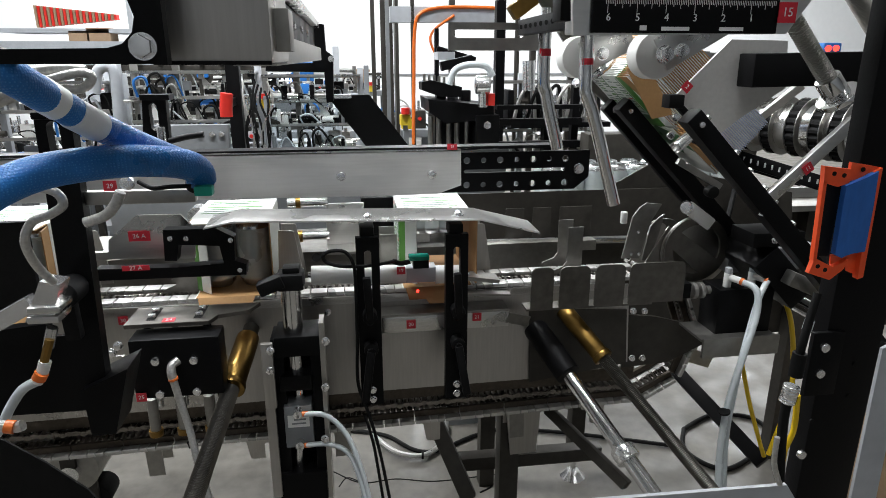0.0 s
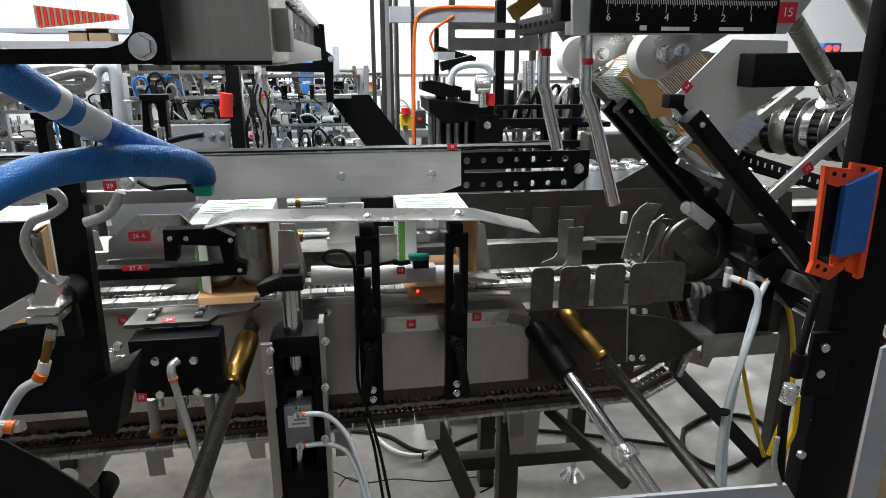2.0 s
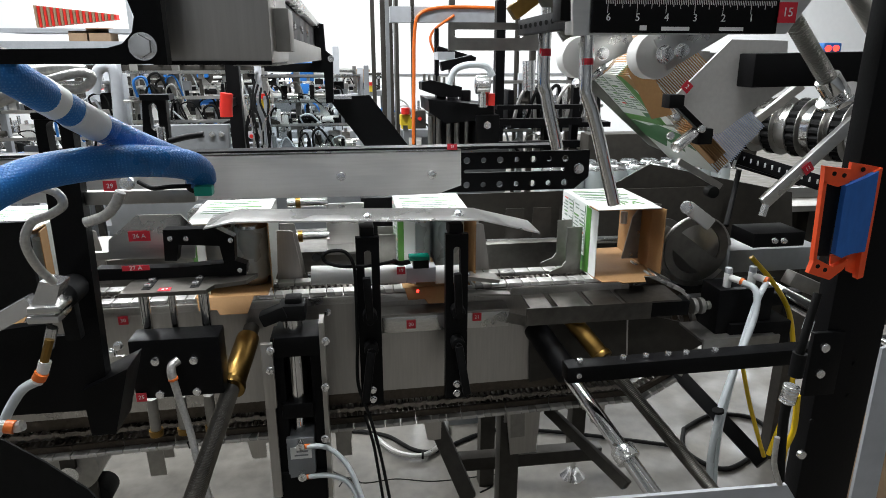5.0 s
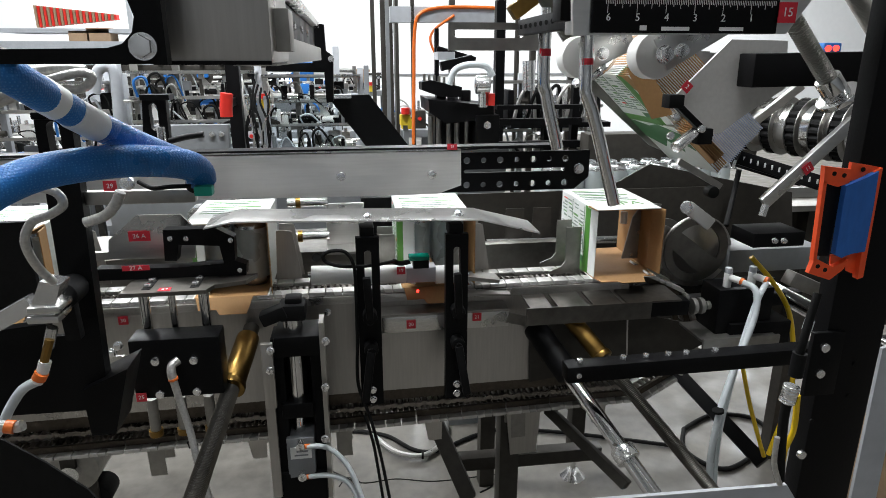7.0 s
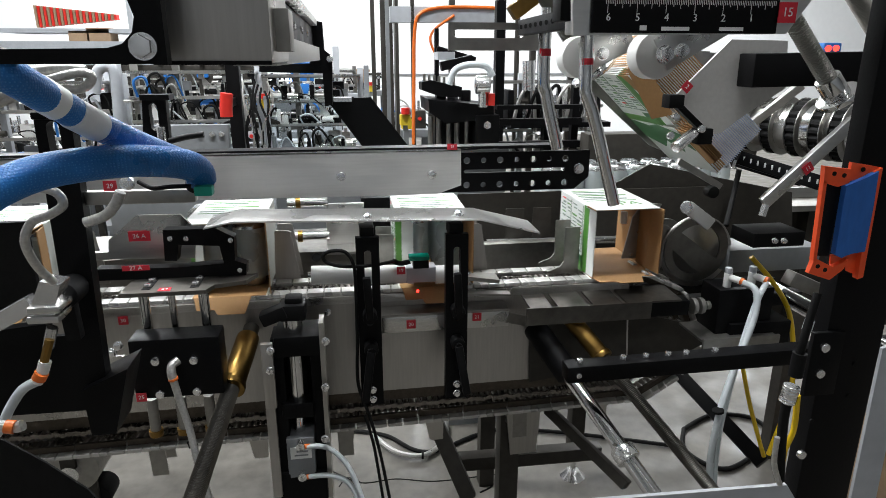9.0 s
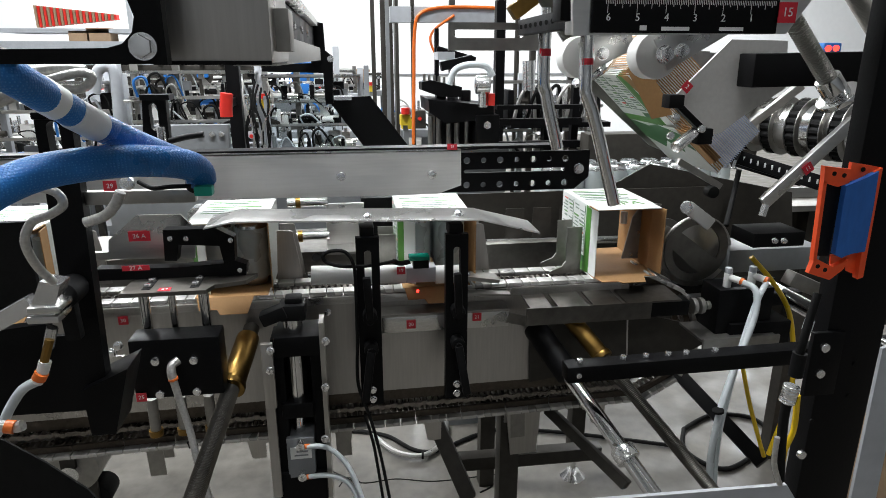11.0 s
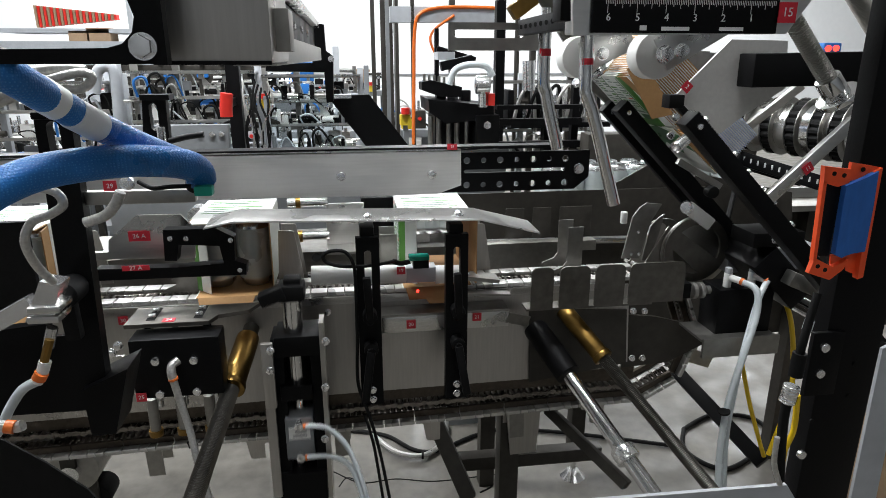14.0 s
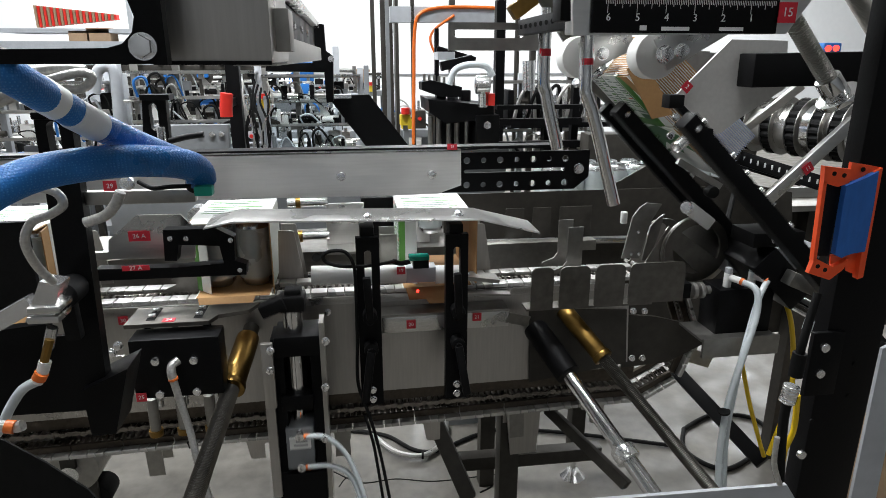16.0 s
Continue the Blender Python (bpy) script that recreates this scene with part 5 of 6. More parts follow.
    number_tag("11", (0.787, 0.992, 1.264), 0.017, 0.018, -38)
    rail = thing("marked_rail", (0.887, 1.200, 1.225), "black rail with white scale marks", "rail")
    part("rail", b_beam(B(), (0.860, 1.300, 1.234), (0.970, 1.150, 1.196), 0.03, 0.02, 0.001), BLACK, rail)
    bm = B()
    for i in range(12):
        p = Vector((0.860, 1.288, 1.235)).lerp(Vector((0.946, 1.138, 1.205)), i / 11)
        b_box(bm, p.x - 0.0015, p.x + 0.0015, p.z - 0.006, p.z + 0.004, p.y - 0.004, p.y - 0.002)
    part("marks", bm, WHITE_INK, rail)
    for p in ((0.825, 1.100, 1.101), (0.845, 1.100, 1.100)):
        bt = thing("cap_bolt", p, "small zinc hex bolt on the black mount", "bolt", "mount bolts")
        part("head", b_hex(B(), p[0], p[2], p[1], 0.005), ZINC, bt)
    k = thing("black_mount", (0.857, 1.200, 1.091), "black mounting block behind the swing arms", "block")
    part("block", b_box(B(), 0.795, 0.909, 1.08, 1.110, 1.12, 1.2, 0.003), BLACK, k)
    part("lower_block", b_box(B(), 0.833, 1.060, 0.980, 1.034, 1.25, 1.35, 0.003), GREYPAINT, k)
    part("steel_tab", b_beam(B(), (0.869, 1.100, 1.022), (0.946, 1.100, 0.988), 0.03, 0.03, 0.003), DULL, k)


magazine()


def infeed_discs():
    d = thing("infeed_disc", (0.723, 1.240, 1.040), "large dull steel sprocket guard discs with kidney slots", "disc")
    x, z = 0.741, 1.046
    lean = radians(-35)
    spokes = [[(x + 0.056 * math.cos(lean + radians(a)), z + 0.056 * math.sin(lean + radians(a))) for a in span] for span in (range(10, 171, 16), range(212, 329, 13))]
    part("ring_guard", b_plate(B(), ring_of(x, z, 0.074, 40), 1.232, 1.238, spokes), SHADED, d)
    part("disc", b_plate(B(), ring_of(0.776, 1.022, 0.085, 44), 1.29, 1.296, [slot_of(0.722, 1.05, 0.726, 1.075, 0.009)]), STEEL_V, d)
    part("disc", b_plate(B(), ring_of(0.776, 0.99, 0.07, 44), 1.45, 1.456), SHADED, d)
    part("guard_plate", b_plate(B(), [(0.601, 1.010), (0.619, 1.106), (0.634, 1.128), (0.650, 1.138), (0.686, 1.134), (0.664, 1.096), (0.642, 1.009)], 1.3, 1.304), DULL, d)
    part("guard_plate", b_plate(B(), [(0.655, 1.0), (0.668, 1.08), (0.690, 1.103), (0.700, 1.108), (0.690, 1.06), (0.672, 1.0)], 1.31, 1.314), DULL, d)
    part("elbow", b_cyl(B(), (0.612, 1.33, 1.085), (0.612, 1.33, 1.112), 0.008, seg=14, bevel=0.002), WHITE, d)
    for gx, gz in ((0.634, 1.072), (0.622, 1.02), (0.640, 1.02)):
        part("screw", b_cap(B(), gx, gz, 1.3, 0.004), ZINC, d)
    w = thing("steel_wheel_link", (0.689, 1.200, 1.149), "small steel guide wheel and white link", "wheel")
    part("wheel", b_cyl(B(), (0.683, 1.190, 1.151), (0.697, 1.215, 1.148), 0.013, seg=24, bevel=0.002), ZINC, w)
    part("link", b_beam(B(), (0.695, 1.210, 1.149), (0.754, 1.210, 1.107), 0.028, 0.012, 0.004), WHITE, w)
    dk = thing("rear_housing", (1.048, 2.000, 1.180), "dark machine housing behind the magazine", "housing")
    part("upper_panel", b_box(B(), 0.782, 1.397, 1.080, 1.204, 2.02, 2.1, 0.004), DARK, dk)
    part("side_panel", b_box(B(), 1.258, 2.026, 0.5, 1.023, 1.9, 1.95, 0.004), DARK, dk)
    part("stand", b_box(B(), 1.7, 1.76, 0, 0.5, 1.9, 1.95), DARK, dk)
    part("cable", b_tube(B(), [(0.998, 1.980, 1.183), (1.033, 1.980, 1.229), (1.085, 1.980, 1.200), (1.117, 1.980, 1.106)], 0.008, 8), RUBBER, dk)
    part("cable", b_tube(B(), [(0.994, 1.500, 1.171), (0.989, 1.500, 1.112), (0.946, 1.450, 1.035)], 0.007, 8), RUBBER, dk)
    # shaft, back plates and the rear fence of the infeed
    r = thing("drive_shaft", (0.505, 1.500, 1.001), "long polished drive shaft behind the conveyor", "shaft")
    part("shaft", b_cyl(B(), (0.346, 1.580, 0.977), (0.791, 1.580, 0.971), 0.012, seg=20), CHROME, r)
    f = thing("rear_fence", (0.505, 1.600, 1.028), "dull steel rear fence with rounded fingers", "fence")
    # fence panel and fingers: the shade on them is put into the dark colour
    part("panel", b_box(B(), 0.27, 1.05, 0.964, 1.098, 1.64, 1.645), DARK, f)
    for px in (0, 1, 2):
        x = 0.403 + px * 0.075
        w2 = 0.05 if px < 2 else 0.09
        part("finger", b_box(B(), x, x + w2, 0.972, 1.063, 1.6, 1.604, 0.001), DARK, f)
    p = thing("rear_plate", (0.752, 1.620, 0.864), "large dull steel rear machine plate", "plate")
    # both plates get their shade from the dark steel colour
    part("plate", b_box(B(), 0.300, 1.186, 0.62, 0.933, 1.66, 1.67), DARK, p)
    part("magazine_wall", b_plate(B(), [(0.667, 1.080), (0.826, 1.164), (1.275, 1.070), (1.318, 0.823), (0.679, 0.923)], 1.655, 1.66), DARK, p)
    # brackets between the rows: station behind the posts
    s = thing("rear_station", (-0.022, 1.500, 1.059), "rear pusher station with steel angle, guide rods and springs", "machine")
    part("angle", b_box(B(), -0.065, 0.026, 0.994, 1.114, 1.5, 1.51, 0.001), STEEL, s)
    part("angle_lip", b_box(B(), -0.065, 0.023, 1.008, 1.014, 1.43, 1.5), STEEL, s)
    for y0, r in ((358, 0.011), (418, 0.011)):
        z = 1.120 if y0 == 358 else 1.037
        part("guide_rod", b_cyl(B(), (-0.153, 1.5, z), (-0.059, 1.5, z), r, seg=20), CHROME, s)
        part("spring", b_cyl(B(), (-0.133, 1.5, z), (-0.122, 1.5, z), r * 1.3, seg=16), BRASS, s)
    part("black_body", b_box(B(), 0.021, 0.109, 0.999, 1.104, 1.6, 1.7, 0.003), BLACK, s)
    part("post", b_box(B(), 0.162, 0.200, 0.892, 1.126, 1.62, 1.66), WHITE, s)
    part("deck", b_box(B(), -0.9, 0.3, 0.96, 0.975, 1.56, 1.8), DULL, s)
    part("knob", b_cyl(B(), (-0.090, 1.450, 0.997), (-0.092, 1.480, 0.988), 0.01), RUBBER, s)
    part("upper_body", b_box(B(), -0.55, -0.3, 1.0, 1.14, 1.5, 1.6, 0.004), GREYPAINT, s)
    part("roller", b_cyl(B(), (-0.332, 1.38, 1.122), (-0.332, 1.42, 1.122), 0.02), ZINC, s)


infeed_discs()


# blanks waiting in the magazine beyond those that are drawn in the clip
def stack_blank():
    c = thing("folded_carton", (0, 0, 0), "flat folded carton blank in the magazine stack", "carton", "folded blanks")
    part("board", b_box(B(), -CH, CW, 0, 0.0007, -FLAP, CD), PRINT, c)
    part("inner_board", b_box(B(), -CH, CW - 0.1, 0.0018, 0.0036, -FLAP + 0.001, CD), CARD, c)
    part("edge", b_box(B(), CW - 0.099, CW + 0.0006 + 0.004 * random.random(), 0.0016, 0.0032, -FLAP, CD), EDGE, c)
    return c


def mag_pose(back):
    """A flat blank in the magazine, back metres behind its mouth."""
    return pose(0.6425, CY, 1.312, 0, 41.2, 0) @ pose(0, 0, back)


flap = thing("carton_flap", (0.579, 1.190, 1.377), "brown board flap on the magazine stack", "carton")
part("flap", b_plate(B(), [(0.527, 1.429), (0.568, 1.437), (0.622, 1.357), (0.630, 1.341), (0.588, 1.333)], 1.19, 1.192), CARD, flap)
BLANKS = [stack_blank()]
for i in range(21):
    BLANKS.append(copy_thing(BLANKS[0], Matrix()))


# ---- background machines ----
def square_tube_frame(name, x0, x1, y0, y1, z1, w, m, label, shelves=()):
    f = thing(name, ((x0 + x1) / 2, (y0 + y1) / 2, 0), label, "frame")
    for x in (x0, x1):
        for y in (y0, y1):
            part("upright", b_box(B(), x, x + w, 0, z1, y, y + w, 0.003), m, f)
    for z in (z1, *shelves):
        part("cross_rail", b_box(B(), x0 + w, x1, z - w, z, y0, y0 + w), m, f)
        part("cross_rail", b_box(B(), x0 + w, x1, z - w, z, y1, y1 + w), m, f)
        part("side_rail", b_box(B(), x0, x0 + w, z - w, z, y0 + w, y1), m, f)
        part("side_rail", b_box(B(), x1, x1 + w, z - w, z, y0 + w, y1), m, f)
    return f


def background():
    rnd = random.Random(4)
    for x, y, w in ((0.145, 3.6, 0.022), (0.166, 3.0, 0.022), (0.216, 3.2, 0.016), (0.296, 3.9, 0.018), (0.310, 3.1, 0.018), (0.544, 3.4, 0.03), (0.787, 3.0, 0.02), (0.951, 3.3, 0.03), (1.048, 3.0, 0.02)):
        g = thing("guard_post", (x, y, 0), "slim dark steel guard frame upright", "post", "guard posts")
        part("post", b_box(B(), x - w / 2, x + w / 2, 0, 2.1 if x < 0.9 else 1.5, y, y + w, 0.002), DARK, g)
        part("base", b_box(B(), x - w, x + w, 0, 0.01, y - w / 2, y + w * 1.5), GREYPAINT, g)
    wl = thing("wall_rail", (0.5, 11.98, 1.2), "thin dark trunking line along the wall", "trim", kind="structure")
    part("rail", b_box(B(), -9.9, 11.9, 1.124, 1.154, 11.97, 11.999), GREYPAINT, wl)
    s = thing("frame_roof", (0.483, 3.2, 1.7), "white sheet shelf on top of the guard frame", "shelf")
    part("sheet", b_box(B(), 0.206, 0.736, 1.603, 1.672, 3.1, 3.16), LGREY, s)
    # air line, orange
    o = thing("orange_hose", (0.328, 3.050, 1.401), "orange air line looped along the frame", "hose")
    part("hose", b_tube(B(), [(0.305, 3.092, 1.042), (0.312, 3.092, 1.352), (0.317, 3.092, 1.549), (0.338, 3.092, 1.633), (0.415, 3.092, 1.665), (0.556, 3.092, 1.671), (0.713, 3.092, 1.668)], 0.008, 10), AMBER, o)
    part("hose", b_tube(B(), [(0.414, 3.092, 1.464), (0.391, 3.092, 1.525), (0.414, 3.092, 1.574), (0.505, 3.092, 1.635)], 0.006, 10), AMBER, o)
    # dark press machine in the middle
    m = thing("press_machine", (0.382, 2.3, 0), "dark press head machine with finned block and bolts", "machine")
    part("head_block", b_plate(B(), [(0.248, 1.367), (0.278, 1.374), (0.387, 1.351), (0.384, 1.318), (0.317, 1.318), (0.249, 1.341)], 2.2, 2.3), BLACK, m)
    part("main_block", b_plate(B(), [(0.264, 1.314), (0.488, 1.290), (0.489, 1.248), (0.325, 1.232), (0.268, 1.270)], 2.15, 2.4), BLACK, m)
    part("side_block", b_box(B(), 0.425, 0.508, 1.146, 1.261, 2.14, 2.3, 0.004), BLACK, m)
    part("core", b_box(B(), 0.307, 0.463, 1.126, 1.246, 2.3, 2.5), BLACKM, m)
    for i in range(5):
        x = 0.277 + i * 0.032
        part("column", b_cyl(B(), (x, 2.2 + 0.02 * (i % 2), 1.140), (x, 2.2 + 0.02 * (i % 2), 1.253), 0.009), DULL, m)
    for i in range(7):
        x = 0.259 + i * 0.018
        part("stud", b_cyl(B(), (x, 2.22 + 0.006 * i, 1.359 - 0.003 * i), (x, 2.22 + 0.006 * i, 1.395 - 0.003 * i), 0.005), DULL, m)
    for i in range(3):
        x = 0.312 + i * 0.045
        part("upper_block", b_box(B(), x, x + 0.035, 1.284, 1.335, 2.3, 2.35, 0.003), rnd.choice([BLACK, GREYPAINT]), m)
    part("mid_arm", b_beam(B(), (0.352, 2.600, 1.477), (0.507, 2.600, 1.434), 0.03, 0.04), BLACK, m)
    part("mid_post", b_box(B(), 0.348, 0.363, 1.343, 1.557, 2.6, 2.63), BLACK, m)
    part("air_drum", b_cyl(B(), (0.415, 2.100, 1.363), (0.460, 2.100, 1.363), 0.03, seg=24, bevel=0.004), ZINC, m)
    part("neck", b_cyl(B(), (0.444, 2.120, 1.344), (0.445, 2.120, 1.289), 0.016), ZINC, m)
    part("red_part", b_box(B(), 0.457, 0.480, 1.295, 1.334, 2.1, 2.13), REDP, m)
    part("side_bolt", b_hex(B(), 0.464, 1.227, 2.15, 0.014, 0.012), ZINC, m)
    part("hose", b_tube(B(), [(0.327, 2.100, 1.363), (0.345, 2.100, 1.408), (0.391, 2.100, 1.425), (0.448, 2.100, 1.420), (0.471, 2.100, 1.389)], 0.011, 10), WHOSE, m)
    part("upper_tray", b_box(B(), 0.318, 0.378, 1.440, 1.467, 2.3, 2.4), LGREY, m)
    part("upper_arm", b_beam(B(), (0.327, 2.300, 1.417), (0.439, 2.300, 1.442), 0.03, 0.04), BLACK, m)
    part("pedestal", b_box(B(), 0.317, 0.562, 0, 1.129, 2.25, 2.6), GREYPAINT, m)
    part("rail", b_box(B(), 0.512, 0.819, 1.273, 1.288, 2.2, 2.23), BLACK, m)
    part("rail", b_box(B(), 0.513, 0.823, 1.218, 1.241, 2.2, 2.23), BLACK, m)
    part("rail", b_box(B(), 0.515, 0.892, 1.137, 1.161, 2.2, 2.23), BLACK, m)
    part("column", b_box(B(), 0.549, 0.583, 1.112, 1.647, 2.4, 2.44), BLACK, m)
    part("column", b_box(B(), 0.803, 0.828, 1.128, 1.451, 2.25, 2.28), BLACK, m)
    k = thing("valve_bank", (0.781, 2.6, 1.3), "bank of dark valves and hoses on the rear machine", "machine")
    for i in range(9):
        x = 0.650 + i * 0.038
        h = rnd.uniform(0.05, 0.16)
        part("valve", b_box(B(), x, x + 0.026, 1.19, 1.19 + h, 2.6, 2.68, 0.003), rnd.choice([BLACK, GREYPAINT, ZINC, BLACK]), k)
    for i in range(6):
        x = 0.661 + i * 0.055
        part("hose", b_tube(B(), [(x, 2.56, 1.18), (x + 0.03, 2.55, 1.3), (x + 0.08, 2.56, 1.33), (x + 0.1, 2.57, 1.15)], 0.007, 8), rnd.choice([RUBBER, GREYHOSE, RUBBER]), k)
    part("can_sensor", b_cyl(B(), (0.708, 2.500, 1.323), (0.703, 2.500, 1.435), 0.025, seg=20), ZINC, k)
    part("shelf", b_box(B(), 0.651, 1.079, 1.17, 1.19, 2.55, 2.8), BLACK, k)
    part("stand", b_box(B(), 0.825, 0.888, 0, 1.17, 2.65, 2.7), BLACK, k)
    # benches and machines along the left
    for i, (x, w, y, h, col) in enumerate(((-3.1, 1.1, 4.4, 0.98, GREYPAINT), (-1.7, 1.2, 4.2, 0.95, GREYPAINT), (-0.4, 1.0, 4.4, 1.0, GREYPAINT), (-2.4, 1.3, 6.2, 1.12, LGREY), (-0.9, 1.3, 6.4, 1.15, GREYPAINT), (-1.3, 1.1, 3.2, 1.02, LGREY), (-2.2, 0.8, 3.3, 1.0, GREYPAINT))):
        b = thing("work_bench", (x + w / 2, y, 0), "grey steel workbench crowded with machine parts", "bench", "rear benches")
        part("top", b_box(B(), x, x + w, h - 0.05, h, y - 0.3, y + 0.4, 0.006), col, b)
        part("lower_shelf", b_box(B(), x + 0.05, x + w - 0.05, 0.45, 0.48, y - 0.28, y + 0.38), col, b)
        for dx in (0.02, w - 0.07):
            for dy in (-0.28, 0.33):
                part("leg", b_box(B(), x + dx, x + dx + 0.05, 0, h - 0.05, y + dy, y + dy + 0.05), col, b)
        for j in range(24):
            xx = x + 0.03 + (w - 0.15) * j / 23 + rnd.uniform(-0.02, 0.02)
            ww, hh = rnd.uniform(0.03, 0.11), rnd.uniform(0.05, 0.24)
            yy = y + rnd.uniform(-0.26, 0.2)
            kind = rnd.random()
            mt = rnd.choice([BLACK, GREYPAINT, DULL, ZINC, LGREY, BLACK, DARK, DARK, BLACKM, RUBBER, BLUEP if rnd.random() < 0.35 else BLACK])
            q = thing("machine_part", (xx, yy, h), "assorted machine part standing on a rear bench", "machine part", "bench parts")
            if kind < 0.5:
                part("block", b_box(B(), xx, xx + ww, h, h + hh * 0.55, yy, yy + 0.1, 0.004), mt, q)
                part("shaft", b_cyl(B(), (xx + ww / 2, yy + 0.05, h + hh * 0.55), (xx + ww / 2, yy + 0.05, h + hh * 0.55 + 0.06), 0.01), ZINC, q)
                part("knob", b_cyl(B(), (xx + ww / 2, yy - 0.015, h + hh * 0.3), (xx + ww / 2, yy, h + hh * 0.3), 0.012), rnd.choice([BLACKM, ZINC, REDP]), q)
            elif kind < 0.72:
                part("arm", b_beam(B(), (xx - ww, yy, h + hh * 0.7), (xx + ww * 1.4, yy, h + hh * 0.75), 0.022, 0.03, 0.003), mt, q)
                part("post", b_box(B(), xx - 0.012, xx + 0.012, h, h + hh, yy + 0.016, yy + 0.04, 0.002), DARK, q)
                part("pivot", b_cyl(B(), (xx, yy - 0.02, h + hh * 0.7), (xx, yy + 0.016, h + hh * 0.7), 0.014), ZINC, q)
            else:
                part("cable", b_tube(B(), [(xx, yy, h), (xx + 0.03, yy, h + hh * 0.7), (xx + 0.1, yy, h + hh * 0.6), (xx + 0.15, yy, h)], 0.006, 8), rnd.choice([RUBBER, GREYHOSE, RUBBER, BLUEP]), q)
                part("socket", b_box(B(), xx - 0.02, xx + 0.02, h, h + 0.045, yy - 0.02, yy + 0.02, 0.003), mt, q)
    # long shelf rails and grey machine side between the benches
    for p, q, hgt, y, col in ((-1.332, -0.405, 0.03, 3.4, DARK), (-0.958, 0.075, 0.02, 3.7, LGREY), (-1.539, -0.741, 0.025, 3.9, DARK)):
        zz = {3.4: 1.396, 3.7: 1.243, 3.9: 1.127}[y]
        g = thing("rear_rail", (p, y, 0), "long steel shelf rail of a rear machine on posts", "rail", "rear rails")
        part("rail", b_box(B(), p, q, zz - hgt / 2, zz + hgt / 2, y, y + 0.04, 0.002), col, g)
        for k in (0.02, 0.5, 0.96):
            part("post", b_box(B(), p + (q - p) * k, p + (q - p) * k + 0.03, 0, zz - hgt / 2, y + 0.005, y + 0.035), col, g)
        for k in range(9):
            x0 = p + (q - p) * (k + 0.3) / 9.5
            v = thing("machine_part", (x0, y, zz), "small fitting on a rear shelf rail", "machine part", "bench parts")
            part("body", b_box(B(), x0, x0 + rnd.uniform(0.03, 0.12), zz + hgt / 2, zz + hgt / 2 + rnd.uniform(0.02, 0.07), y, y + 0.04, 0.003), rnd.choice([BLACK, DULL, LGREY, BLUEP, GREYPAINT, WHITE]), v)
            part("foot", b_box(B(), x0 - 0.005, x0 + 0.02, zz + hgt / 2, zz + hgt / 2 + 0.01, y - 0.01, y), DULL, v)
    sd = thing("grey_rear_machine", (-0.454, 2.7, 0), "grey painted rear machine side panel with holes", "machine")
    part("panel", b_box(B(), -0.900, -0.488, 0.7, 1.187, 2.7, 2.74, 0.003), GREYPAINT, sd)
    part("panel", b_box(B(), -0.437, 0.049, 0.7, 1.06, 2.7, 2.74, 0.003), GREYPAINT, sd)
    part("leg", b_box(B(), -0.868, -0.836, 0, 0.7, 2.7, 2.74), GREYPAINT, sd)
    part("leg", b_box(B(), -0.045, -0.010, 0, 0.7, 2.7, 2.74), GREYPAINT, sd)
    for px in (-0.601, -0.552, -0.514):
        part("bolt", b_cap(B(), px, 1.150, 2.7, 0.012), ZINC, sd)
    for x0, x1, z0, z1, y, col in ((-1.579, -0.868, 1.212, 1.361, 4.9, DARK), (-0.731, -0.116, 0.919, 1.142, 4.9, GREYPAINT), (-1.985, -1.489, 0.943, 1.221, 4.95, LGREY), (-0.751, -0.592, 1.136, 1.383, 4.9, DARK), (-0.982, -0.681, 1.077, 1.225, 3.75, DARK)):
        cb = thing("rear_cabinet", ((x0 + x1) / 2, y, 0), "dark grey machine cabinet among the rear benches", "cabinet", "rear cabinets")
        part("body", b_box(B(), x0, x1, z0, z1, y, y + 0.1, 0.006), col, cb)
        part("stand", b_box(B(), x0 + 0.02, x1 - 0.02, 0, z0, y + 0.02, y + 0.08), col, cb)
        for k in range(6):
            xa = x0 + (x1 - x0) * (k + 0.2 + 0.3 * rnd.random()) / 6
            za = z0 + (z1 - z0) * rnd.uniform(0.15, 0.8)
            part("fitting", b_box(B(), xa, xa + rnd.uniform(0.02, 0.1), za, za + rnd.uniform(0.015, 0.06), y - 0.02, y, 0.003), rnd.choice([ZINC, LGREY, BLACK, WHITE, BLACK, BLUEP]), cb)
    # open machine frames crowded with slides, valves and leads
    def rear_assembly(x0, x1, y, z0, z1, count):
        g = thing("rear_machine", ((x0 + x1) / 2, y, 0), "open rear machine frame crowded with slides, valves and leads", "machine", "rear machines")
        for x in (x0, (x0 * 2 + x1) / 3, x1):
            part("upright", b_box(B(), x - 0.014, x + 0.014, 0, z1 + 0.02, y + 0.1, y + 0.128, 0.002), rnd.choice([LGREY, DULL]), g)
        levels = [z0 + (z1 - z0) * k for k in (0.04, 0.36, 0.66, 0.97)]
        for z in levels:
            part("rail", b_box(B(), x0, x1, z - 0.011, z, y, y + 0.1, 0.002), rnd.choice([STEEL, DULL, LGREY]), g)
            part("rail_edge", b_box(B(), x0, x1, z - 0.006, z + 0.004, y - 0.006, y - 0.001), STEEL, g)
